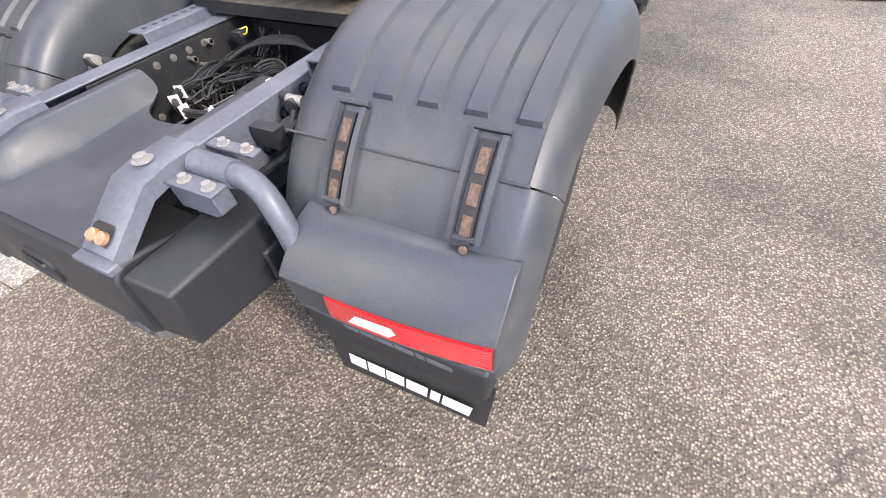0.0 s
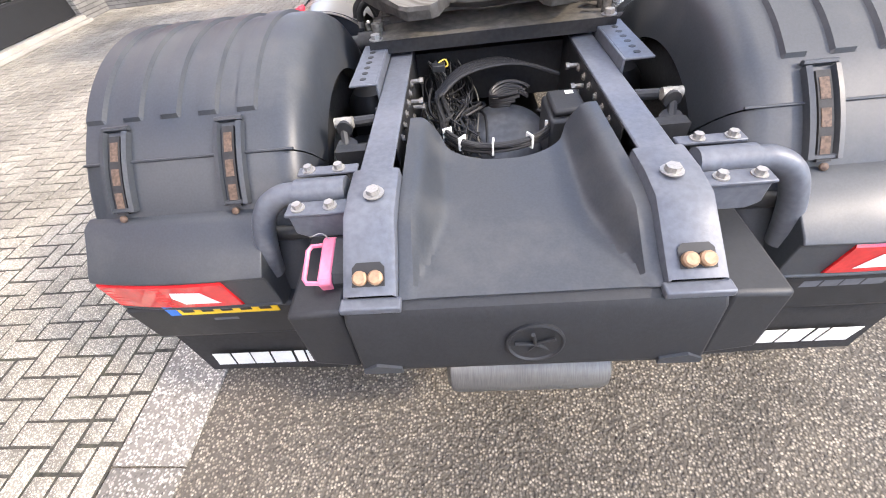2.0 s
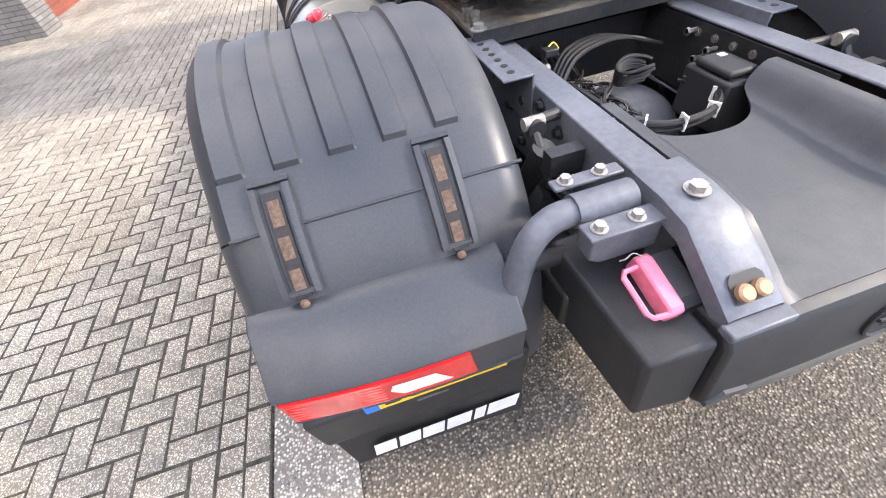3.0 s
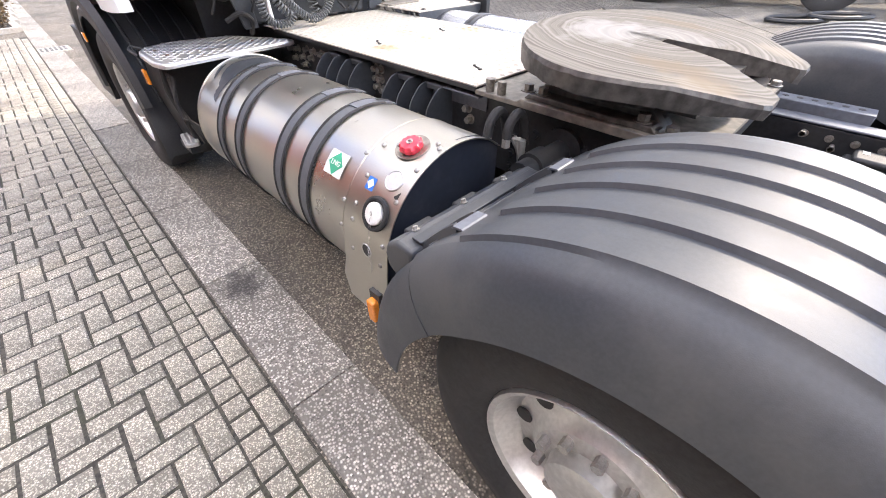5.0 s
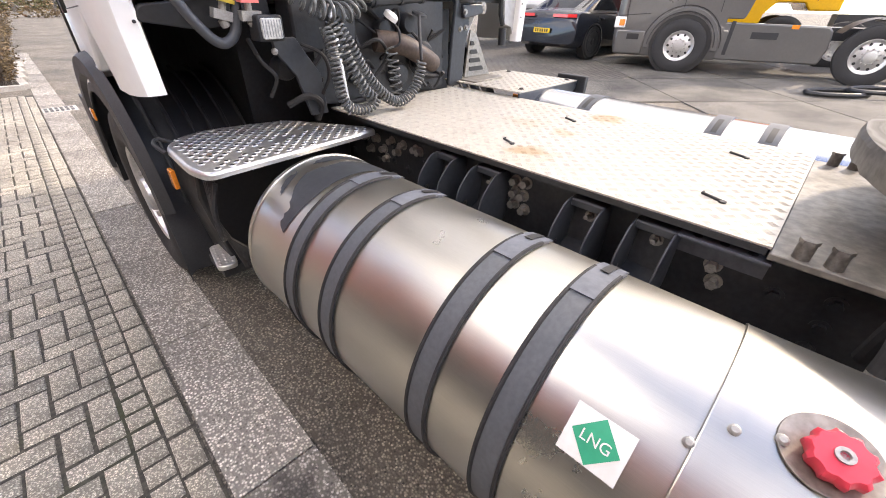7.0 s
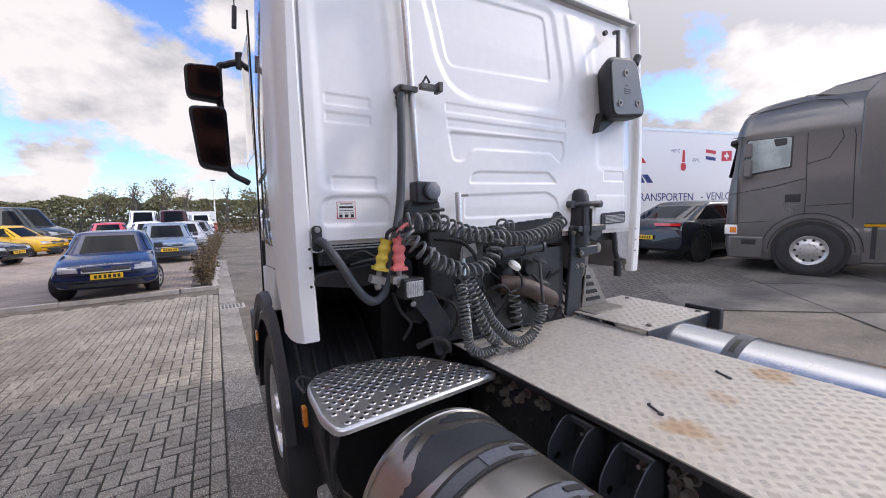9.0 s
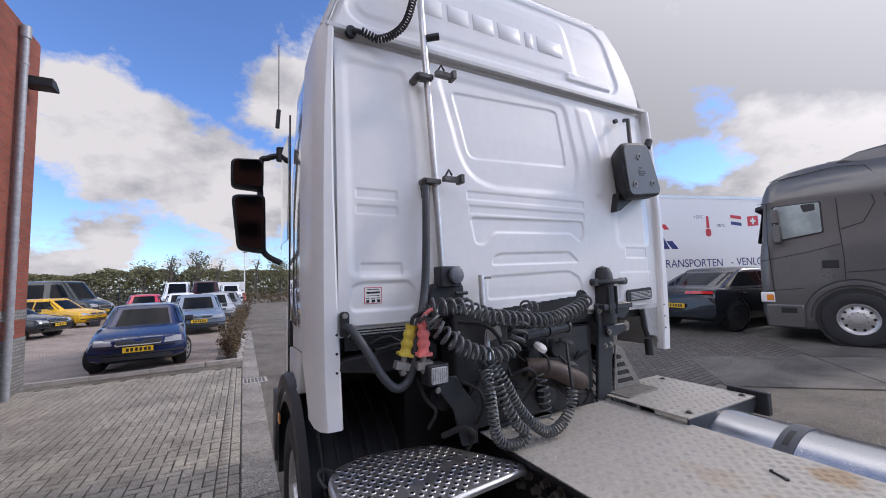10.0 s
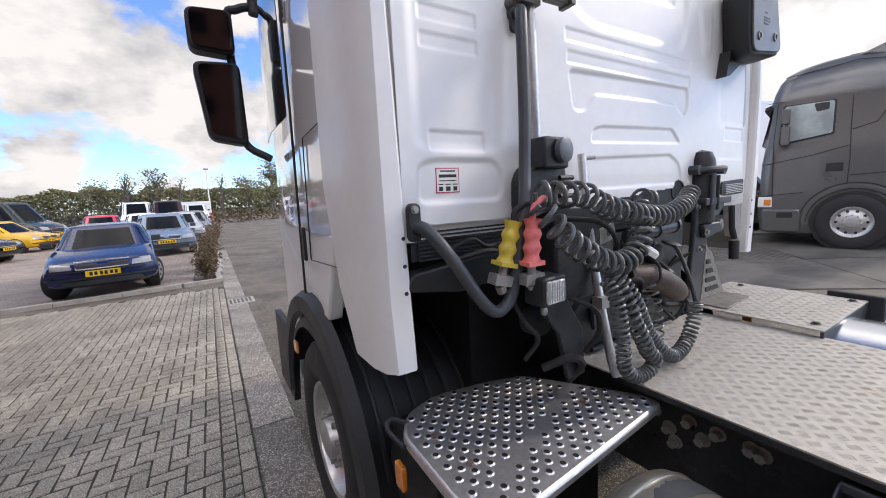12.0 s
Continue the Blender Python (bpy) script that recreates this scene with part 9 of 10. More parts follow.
        prism(bb, rounded([(cowl + 0.30, belt + 0.02), (cowl + 0.42, belt + 0.02), (cowl + 0.42, belt + 0.15), (cowl + 0.33, belt + 0.15)], 0.03), "x", *sorted((s * w * 0.96, s * (w + 0.15))))
        part("wing_mirror", bb, mat if kind == "suv" else plastic_dark, body, bevel=0.03, seg=3)
        for y in (0.19 * L, 0.80 * L):
            # black ring paints the dark gap of the arch, which is not cut
            bb = B()
            turned(bb, (s * (w - 0.19), y, R), (s, 0, 0), [(0, R + 0.055), (0.190, R + 0.055), (0.196, R + 0.02)], 32)
            part("wheel_arch_shade", bb, print_shade_black, body)
            bb = B()
            turned(bb, (s * (w - 0.10), y, R), (s, 0, 0), [(-0.1, 0), (-0.1, R * 0.95), (-0.08, R), (0.08, R), (0.102, R * 0.93), (0.104, R * 0.70), (0.09, R * 0.68)], 32)
            wh = part("wheel", bb, rubber, root, "tyre and wheel")
            bb = B()
            turned(bb, (s * (w - 0.10), y, R), (s, 0, 0), [(0.085, R * 0.69), (0.107, R * 0.66), (0.104, R * 0.52), (0.092, R * 0.2), (0.108, R * 0.14), (0.108, 0)], 24)
            rim = part("rim", bb, rim_mat or alu, wh)
            for k in range(7):
                a = 2 * math.pi * k / 7
                bb = B()
                p = Vector((s * (w + 0.0035), y + 0.44 * R * math.cos(a), R + 0.44 * R * math.sin(a)))
                cyl(bb, p, p + Vector((s * 0.003, 0, 0)), R * 0.10, 10)
                part("rim_gap", bb, print_shade_black, wh)
            if steer and y < 0.5 * L:
                hub = Matrix.Translation((s * (w - 0.06), y, R))
                wh.matrix_basis = hub @ Matrix.Rotation(radians(steer), 4, "Z") @ hub.inverted()
    gz = c["grille"]
    gr = nose_patch("grille", -0.44 * w, 0.44 * w, gz[0], gz[1], plastic_dark, 0.016, "dark grille with a bright frame", -0.03)
    loop = [front(-0.44 * w, gz[0], 0.022), front(0, gz[0], 0.022), front(0.44 * w, gz[0], 0.022), front(0.44 * w + 0.03, gz[1], 0.022), front(0, gz[1] + 0.004, 0.022), front(-0.44 * w - 0.03, gz[1], 0.022)]
    part("grille_frame", tube(B(), loop + loop[:1], 0.014, 6), alu, gr)
    nose_patch("lower_intake", -0.72 * w, 0.72 * w, 0.30, 0.385, plastic_dark, 0.006, "", 0.04)
    nose_patch("bumper_strip", -0.97 * w, 0.97 * w, c["head"][0] - 0.045, c["head"][0] - 0.030, print_shade_black, 0.004, n=14)
    if kind == "hatch":
        nose_patch("bumper_strip", -0.95 * w, 0.95 * w, 0.405, 0.44, plastic_dark, 0.012, n=14)
    for sx in (-0.40, 0.40):
        part("bonnet_crease", tube(B(), [(sx * w * k_, f_ * cowl, z_ + 0.014) for k_, (f_, z_) in zip((1.0, 1.15, 1.3, 1.45), c["nose"][3:])], 0.007, 6), mat, body)
    for yy, way, zz in ((-0.030, -1, 0.51 if kind == "hatch" else 0.58), (L + 0.010, 1, 0.62)):
        bb = B()
        box(bb, -0.26, 0.26, yy - 0.006, yy + 0.006, zz - 0.055, zz + 0.055)
        pp = part("registration_plate", bb, sign_yellow, body, "yellow registration plate with dark bars")
        for x in (-0.20, -0.13, -0.05, 0.02, 0.10, 0.17):
            bb = B()
            ys = yy + way * 0.0075
            box(bb, x, x + 0.045, ys - 0.001, ys + 0.001, zz - 0.036, zz + 0.036)
            part("character_bar", bb, print_shade_black, pp)
    root.matrix_basis = place
    return root


def on_lot(x, y, turn=0.0):
    return pose(x, y, 0.03, 0, 0, turn)


car("hatchback_car", "dark blue hatchback with its front wheels turned", paint("paint_blue", (0.006, 0.016, 0.075), 0.2), on_lot(-3.36, 12.36, 6), length=4.5, width=1.73, height=1.40, steer=-24)
car("hatchback_car", "pale silver blue estate car", paint("paint_silver_blue", (0.17, 0.225, 0.30)), on_lot(-2.75, 19.3, 6), length=4.5, width=1.80, height=1.50)
car("hatchback_car", "silver car behind the blue estate", paint("paint_silver", (0.45, 0.46, 0.47)), on_lot(-2.35, 24.5, 6), length=4.4, height=1.48)
car("hatchback_car", "dark silver car at the end of the row", paint("paint_grey", (0.2, 0.21, 0.22)), on_lot(-1.95, 29.8, 6), length=4.4, height=1.48)
car("hatchback_car", "small red hatchback car in the parking lot", paint("paint_red", (0.52, 0.03, 0.07)), on_lot(-6.0, 28.0, 6), length=4.1, width=1.75, height=1.50)
car("hatchback_car", "white car beside the red one", paint("paint_white", (0.75, 0.76, 0.77), metal=0.0), on_lot(-4.3, 28.5, 6), length=4.3, height=1.50)
car("hatchback_car", "bright yellow car seen from its side", paint("paint_yellow", (0.75, 0.42, 0.01), metal=0.0), on_lot(-7.7, 27.6, 68), length=4.2, width=1.75, height=1.48)
car("hatchback_car", "black car beside the building", paint("paint_black", (0.015, 0.017, 0.02)), on_lot(-7.7, 22.8, 70), length=4.5, height=1.42)
car("panel_van", "dark green grey panel van", paint("paint_dark_green", (0.03, 0.04, 0.04)), on_lot(-8.5, 32.4, 68), kind="van", length=5.9, width=2.0, height=2.45, group="vans")
car("panel_van", "white van far down the lot", paint("paint_white", (0.75, 0.76, 0.77)), on_lot(-5.6, 38, 4), kind="van", length=5.4, width=1.95, height=2.3, group="vans")
car("panel_van", "black and red van far down the lot", paint("paint_dark_red", (0.05, 0.012, 0.014)), on_lot(-3.6, 37, 4), kind="van", length=5.4, width=2.0, height=2.3, group="vans")
car("panel_van", "white van at the end of the lot", paint("paint_white", (0.75, 0.76, 0.77)), on_lot(-1.9, 44, 4), kind="van", length=5.0, width=1.9, height=2.0, group="vans")
car("panel_van", "white box van by the fence", paint("paint_white", (0.75, 0.76, 0.77)), on_lot(-11.9, 46, 80), kind="van", length=5.4, width=2.0, height=2.05, group="vans")
car("suv_car", "black coupe-like sport utility car", paint("paint_black_blue", (0.012, 0.015, 0.022)), pose(13.46, 7.57, rise(11), 0, 0, 84), kind="suv", length=4.75, width=1.95, height=1.60, rim_mat=plastic_dark)

# far sheds and a white trailer at the end
for x, y, L_, h, name, lab, mat in ((-2.9, 62, 4.6, 2.45, "white_trailer", "long white trailer parked far away", white_paint), (-28.5, 80, 9, 4.2, "distant_shed", "pale distant shed behind the trees", white_print), (22, 95, 14, 7, "distant_house", "distant brown brick house", red_brick)):
    b = B()
    box(b, x - L_ / 2, x + L_ / 2, y, y + 6, 0.9 if "trailer" in name else 0, h)
    solo(name, b, mat, lab, name.split("_")[1], bevel=0.05)
# fence behind the lot
fence = tagged(thing("mesh_fence", (-14, 50, 0)), "grey steel bar fence behind the parking lot", "fence")
for k in range(16):
    b = B()
    box(b, -26 + 1.6 * k, -25.94 + 1.6 * k, 50, 50.06, 0, 2.0)
    part("post", b, chassis_grey, fence)
for k in range(150):
    b = B()
    box(b, -25.9 + 0.16 * k, -25.875 + 0.16 * k, 50.015, 50.035, 0.1, 1.95)
    part("bar", b, chassis_grey, fence)
for z in (0.3, 1.0, 1.9):
    b = B()
    box(b, -26, -2, 50.01, 50.04, z, z + 0.05)
    part("rail", b, chassis_grey, fence)
# lamp post at the road's edge
lp_ = tagged(thing("lamp_post", (-0.6, 57, 0)), "tall pale lamp post with a red painted foot", "lamp post")
b = B()
cyl(b, (-0.6, 57, 0), (-0.6, 57, 6.1), 0.09, 10, 0.05)
part("mast", b, white_print, lp_)
b = B()
cyl(b, (-0.6, 57, 0), (-0.6, 57, 1.0), 0.16, 10, 0.14)
part("foot", b, coral, lp_)
b = B()
box(b, -0.85, -0.35, 56.85, 57.15, 6.1, 6.2)
part("lamp_head", b, plastic_dark, lp_)


# ---- trees and shrubs ----
def leaf_mesh(name, points, size, mat, rng):
    """One mesh of many small leaf blades about the given points."""
    v, f = [], []
    for p in points:
        ax = Vector((rng.gauss(0, 1), rng.gauss(0, 1), rng.gauss(0, 1))).normalized()
        u, w = ring_frame(ax)
        s1, s2 = size * rng.uniform(0.6, 1.3), size * rng.uniform(0.35, 0.8)
        k = len(v)
        p = Vector(p)
        v += [(p - u * s1)[:], (p + w * s2)[:], (p + u * s1)[:], (p - w * s2)[:]]
        f.append((k, k + 1, k + 2, k + 3))
    me_ = bpy.data.meshes.new(name)
    me_.from_pydata(v, [], f)
    me_.materials.append(mat)
    return me_


def tree(x, y, h, spread, seed, mat, label, dense=900, size=0.13):
    rng = random.Random(seed)
    root = tagged(thing("tree", (x, y, 0)), label, "tree", "trees behind the parking lot")
    b = B()
    top = Vector((x + rng.uniform(-0.3, 0.3), y, h * 0.7))
    tube(b, smooth_path([(x, y, -0.1), (x + rng.uniform(-0.1, 0.1), y, h * 0.25), (x + rng.uniform(-0.2, 0.2), y, h * 0.5), top], 3), [0.035 * h * (1 - 0.085 * k) for k in range(10)], 8)
    part("trunk", b, bark, root)
    tips = []
    for k in range(16):
        z0 = h * rng.uniform(0.28, 0.7)
        a = rng.uniform(0, 2 * math.pi)
        out = spread * rng.uniform(0.5, 1.0) * (1.15 - z0 / h)
        tip = Vector((x + out * math.cos(a), y + out * math.sin(a), min(h, z0 + h * rng.uniform(0.12, 0.34))))
        mid = Vector((x, y, z0)).lerp(tip, 0.5) + Vector((0, 0, 0.03 * h))
        b = B()
        tube(b, smooth_path([(x, y, z0), mid, tip], 3), [0.011 * h * (1 - 0.12 * j) for j in range(7)], 5)
        for j in range(5):
            foot = Vector((x, y, z0)).lerp(tip, rng.uniform(0.35, 0.95))
            end = foot + Vector((rng.gauss(0, 0.3), rng.gauss(0, 0.3), rng.uniform(0.15, 0.6))) * spread * 0.45
            tube(b, [foot, foot.lerp(end, 0.5) + Vector((0, 0, 0.04 * h * 0.2)), end], [0.0042 * h, 0.003 * h, 0.0016 * h], 4)
            tips.append(end)
        part("limb", b, bark, root)
        tips += [tip, mid]
    pts = []
    for k in range(dense):
        c = rng.choice(tips)
        r = spread * 0.16
        pts.append(c + Vector((rng.gauss(0, r), rng.gauss(0, r), rng.gauss(0, r * 0.7))))
    o = new("crown", leaf_mesh("crown", pts, size, mat, rng))
    o.parent = root
    o.matrix_parent_inverse = placed(root).inverted()
    return root


for x, y, h, sp, seed, mat, lab, dn in ((-9.2, 64, 6.9, 1.7, 1, leaf_green, "half bare tree with thin green leaves", 260), (-6.2, 64, 7.1, 2.2, 2, leaf_green, "tall tree with thin green leaves", 700), (-3.7, 64, 5.9, 1.4, 3, leaf_green, "slender tree with almost bare twigs", 90), (-12.2, 66, 5.3, 2.4, 4, leaf_green, "bushy dark green broadleaf tree", 800), (3.6, 58, 5.0, 2.8, 5, leaf_green, "broad dark green tree", 1500), (7.2, 62, 8.6, 2.6, 6, leaf_green, "tall dark green pine-like tree", 1500), (1.0, 63, 5.8, 1.3, 7, leaf_green, "slender tree with almost bare twigs", 110), (8.5, 56, 4.8, 2.2, 8, leaf_autumn, "small reddish autumn tree", 900), (5.6, 52, 4.2, 2.2, 9, leaf_green, "rounded green shrub tree", 1200)):
    tree(x, y, h, sp, seed, mat, lab, dn)
rng = random.Random(33)
pts = []
for k in range(60000):
    x = rng.uniform(-75, 40)
    top = 4.3 + 1.1 * noise.noise(Vector((x * 0.11, 2.0, 0))) + 0.9 * noise.noise(Vector((x * 0.5, 7.0, 0)))
    pts.append((x, 70 + rng.uniform(-2.5, 3) + 0.06 * abs(x + 5), (1 - rng.uniform(0.0, 1) ** 1.5) * max(1.6, top)))
tagged(new("far_woods", leaf_mesh("far_woods", pts, 0.22, leaf_green, rng)), "band of dark green trees along the horizon", "woods", kind="stuff")
pts = [(rng.uniform(-1.3, 14), 47 + rng.uniform(-0.8, 1.2), rng.uniform(0, 1.1)) for k in range(2200)]
tagged(new("low_hedge", leaf_mesh("low_hedge", pts, 0.11, leaf_autumn, rng)), "low reddish hedge along the bend of the road", "hedge", kind="stuff")
for cx, cy, ln, hh, seed in ((-1.66, 13.35, 0.55, 0.62, 1), (-1.62, 14.6, 0.8, 0.75, 2), (-1.55, 16.2, 0.9, 0.8, 3), (-1.5, 18.0, 1.0, 0.85, 4), (-1.4, 20.2, 1.1, 0.9, 5), (-1.25, 23, 1.6, 0.9, 6), (-1.05, 27, 2.2, 0.9, 7)):
    rng = random.Random(seed)
    root = tagged(thing("shrub", (cx, cy, 0.02)), "dry twiggy shrub with brownish leaves", "shrub", "shrubs beside the road")
    b = B()
    pts = []
    for k in range(46):
        a, o_ = rng.uniform(0, 6.28), rng.uniform(0.1, 0.34)
        tip = Vector((cx + o_ * math.cos(a), cy + ln * rng.uniform(-0.5, 0.5) + 0.1 * math.sin(a), hh * rng.uniform(0.55, 1.1)))
        base = Vector((cx + rng.uniform(-0.08, 0.08), cy + ln * rng.uniform(-0.4, 0.4), 0))
        tube(b, [base, base.lerp(tip, 0.55) + Vector((0, 0, 0.06)), tip], [0.006, 0.004, 0.002], 4)
        for j in range(28):
            q = base.lerp(tip, rng.uniform(0.25, 1.0)) + Vector((rng.gauss(0, 0.05), rng.gauss(0, 0.07), rng.gauss(0, 0.05)))
            pts.append(q)
    part("twig", b, bark, root)
    o = new("foliage", leaf_mesh("foliage", pts, 0.028, leaf_autumn, rng))
    o.parent = root
    o.matrix_parent_inverse = placed(root).inverted()

# ---- refrigerated trailer with its lettering ----
TO, TD = Vector((10.2, 10.1, rise(12))), Vector((0.967, -0.255, 0)).normalized()
m_t = Matrix((TD, Vector((0.255, 0.967, 0)).normalized(), Vector((0, 0, 1)))).transposed().to_4x4()
m_t.translation = TO
tr = tagged(thing("box_trailer"), "white refrigerated box trailer with blue lettering", "trailer")
b = B()
box(b, -3.9, 9.7, 0.0, 2.5, 1.10, 4.10)
body = part("box_body", b, white_paint, tr, bevel=0.03)
b = B()
box(b, -3.92, 9.72, -0.012, 2.51, 4.02, 4.12)
part("roof_rail", b, alu, body)
b = B()
box(b, -3.92, 9.72, -0.010, 2.51, 1.05, 1.16)
part("floor_rail", b, alu, body)
navy = material("navy_print", (0.012, 0.03, 0.16), 0.45, grain=0.05)
m_up = Matrix(((1, 0, 0), (0, 0, -1), (0, 1, 0))).to_4x4()
for word, x, z, size in (("TRANSPORTEN", 2.20, 1.74, 0.385), ("-", 3.92, 1.76, 0.385), ("VENLO", 4.74, 1.76, 0.385), ("+25\u00b0C", 2.62, 3.36, 0.15), ("-25\u00b0C", 3.55, 3.06, 0.15)):
    text_on(word, size, navy, "lettering", body, Matrix.Translation((x, -0.004, z)) @ m_up, 0.002, "dark blue lettering " + word)
red_p = material("red_print", (0.55, 0.02, 0.03), 0.45, grain=0.05)


def decal(pts, mat, name, d=0.004):
    bb = B()
    bb.faces.new([bb.verts.new((x, -d, z)) for x, z in pts])
    bmesh.ops.recalc_face_normals(bb, faces=bb.faces[:])
    for f in bb.faces:
        if f.normal.y > 0:
            f.normal_flip()
    return part(name, bb, mat, body)


for k in range(4):
    x = 0.35 + 0.36 * k
    decal([(x, 2.25), (x + 0.26, 2.25), (x + 0.02, 2.95 - 0.14 * k), (x - 0.24, 2.95 - 0.14 * k)], navy, "blue_stripe")
for k in range(3):
    x = 0.55 + 0.30 * k
    decal([(x, 3.02 - 0.05 * k), (x + 0.22, 3.02 - 0.05 * k), (x + 0.06, 3.26 - 0.08 * k), (x - 0.16, 3.26 - 0.08 * k)], red_p, "red_stripe")
decal([(2.93, 2.98), (3.07, 2.98), (3.05, 3.40), (2.95, 3.40)], red_p, "thermometer")
decal(rounded([(2.88, 2.68), (3.12, 2.68), (3.12, 2.96), (2.88, 2.96)], 0.11), red_p, "thermometer_bulb", 0.005)
for x0, cols in ((4.02, (red_p, white_print, navy)),):
    for k, c in enumerate(cols):
        z = 3.46 - 0.12 * k
        decal([(x0, z - 0.12), (x0 + 0.48, z - 0.17), (x0 + 0.48, z - 0.05), (x0, z)], c, "flag_stripe", 0.005)
decal([(4.78, 3.04), (5.28, 3.08), (5.28, 3.44), (4.78, 3.40)], red_p, "red_flag", 0.005)
decal([(4.99, 3.12), (5.07, 3.12), (5.07, 3.36), (4.99, 3.36)], white_print, "flag_cross", 0.007)
decal([(4.91, 3.20), (5.15, 3.20), (5.15, 3.28), (4.91, 3.28)], white_print, "flag_cross", 0.007)
for x in (4.3, 5.6, 6.9):
    wb = wheel(tr, x, 0.18, 0.5, 0.5, 0.36, -1, alu)
b = B()
box(b, -3.5, 9.4, 0.5, 2.0, 0.85, 1.08)
part("trailer_chassis", b, chassis, tr)
tr.matrix_basis = m_t

# ---- grey tractor truck across the yard ----
gt = tagged(thing("tractor_truck"), "dark grey tractor truck parked across the yard", "truck", "trucks")
gp = paint("paint_truck_grey", (0.125, 0.122, 0.118), 0.3, 0.35)
lv = [(0.28, 1.20, 1.34), (0.34, 1.235, 1.40), (0.62, 1.25, 1.44), (1.0, 1.25, 1.44), (1.75, 1.25, 1.42), (2.06, 1.245, 1.38), (2.12, 1.238, 1.36), (2.86, 1.215, 1.29), (2.94, 1.222, 1.33), (3.0, 1.222, 1.31), (3.15, 1.215, 1.28), (3.36, 1.20, 1.20), (3.50, 1.17, 1.09), (3.60, 1.12, 0.90), (3.67, 1.06, 0.62), (3.71, 1.0, 0.25)]
b = B()
rows = []
for z, hw, yf in lv:
    yb = -0.75
    ring = []
    for k in range(7):
        a = radians(90 + 90 * k / 6)
        ring.append((-hw + 0.17 + 0.17 * math.cos(a), yf - 0.26 + 0.26 * math.sin(a)))
    ring += [(-hw, 0.2), (-hw, yb), (hw, yb), (hw, 0.2)]
    for k in range(7):
        a = radians(0 + 90 * k / 6)
        ring.append((hw - 0.17 + 0.17 * math.cos(a), yf - 0.26 + 0.26 * math.sin(a)))
    ring.append(ring[0])
    rows.append([(x, y, z) for x, y in ring])
sheet(b, rows)
b.faces.new([b.verts.new(p) for p in rows[-1][:-1]])
bmesh.ops.remove_doubles(b, verts=b.verts[:], dist=1e-4)
bmesh.ops.recalc_face_normals(b, faces=b.faces[:])
gcab = part("cab", b, gp, gt, "dark grey truck cab", sharp=35)
b = B()
prism(b, [(0.10, 3.66), (-0.24, 3.80), (-0.73, 3.87), (-1.32, 3.95), (-1.32, 3.45), (-0.6, 3.45)], "x", -1.12, 1.12)
part("roof_spoiler", b, gp, gcab, bevel=0.05)
for sx in (-1, 1):
    b = B()
    prism(b, rounded([(-0.60, 1.06), (-0.62, 3.48), (-0.80, 3.76), (-1.34, 3.82), (-1.30, 2.43), (-1.05, 1.06)], 0.06), "x", *sorted((sx * 1.17, sx * 1.246)))
    part("side_deflector", b, gp, gcab, "grey side deflector behind the cab", bevel=0.025)


def gpane(pts, mat, name, x=-1.252, lab=""):
    bb = B()
    vs = [bb.verts.new((x + 0.045 * max(0, z - 2.1), y, z)) for y, z in pts]
    bb.faces.new(vs)
    bmesh.ops.recalc_face_normals(bb, faces=bb.faces[:])
    bmesh.ops.solidify(bb, geom=bb.faces[:], thickness=0.012)
    return part(name, bb, mat, gcab, lab)


gpane(rounded([(1.16, 2.10), (0.34, 2.24), (0.34, 2.90), (1.12, 2.90)], 0.04), print_shade_black, "window_seal", -1.254)
win = gpane(rounded([(1.13, 2.14), (0.37, 2.265), (0.37, 2.875), (1.09, 2.875)], 0.04), backlit_glass, "side_window", -1.262, "door window with the bright sky behind painted pale")
gpane(rounded([(1.00, 2.17), (0.72, 2.21), (0.74, 2.62), (0.86, 2.70), (0.98, 2.60)], 0.06), print_shade_black, "seat_back", -1.268)
gpane(rounded([(0.62, 2.70), (0.44, 2.72), (0.44, 2.86), (0.66, 2.86)], 0.03), print_shade_black, "inside_visor", -1.268)
for pts in ([(0.13, 3.05), (0.12, 2.29), (0.10, 1.74), (0.11, 1.23)], [(1.20, 1.0), (1.24, 2.1), (1.20, 2.98)], [(1.38, 1.72), (0.62, 1.86), (0.12, 2.0)], [(1.36, 2.98), (1.06, 2.98), (0.60, 3.01), (0.13, 3.05), (-0.26, 3.06), (-0.36, 2.91), (-0.39, 2.75), (-0.21, 2.39), (0.10, 2.29)], [(1.12, 3.45), (0.59, 3.50), (0.08, 3.56), (-0.31, 3.50), (-0.45, 3.28), (-0.55, 2.77), (-0.57, 1.70), (-0.59, 1.17)],
            [(1.38, 1.06), (0.72, 1.12)], [(0.08, 1.43), (-0.56, 1.47)]):
    b = B()
    tube(b, [(-1.252 + 0.045 * max(0, z - 2.1), y, z) for y, z in pts], 0.007, 5)
    part("panel_seam", b, print_shade_black, gcab)
b = B()
box(b, -1.262, -1.24, 0.18, 0.42, 1.52, 1.68)
part("door_handle", b, print_shade_black, gcab, "black door handle", bevel=0.01)
b = B()
box(b, -1.262, -1.02, 1.20, 1.44, 0.82, 1.04)
part("headlamp", b, clear_lens, gcab, "corner lamp", bevel=0.02)
b = B()
box(b, -1.270, -1.15, 1.22, 1.34, 0.86, 0.99)
part("amber_indicator", b, amber_lens, gcab, "amber corner indicator", bevel=0.01)
b = B()
prism(b, rounded([(0.98, 2.08), (1.12, 2.08), (1.12, 2.46), (0.98, 2.46)], 0.04), "x", -1.50, -1.30)
prism(b, rounded([(0.99, 2.50), (1.12, 2.50), (1.12, 2.80), (0.99, 2.80)], 0.04), "x", -1.50, -1.30)
box(b, -1.34, -1.2, 1.02, 1.08, 2.12, 2.78)
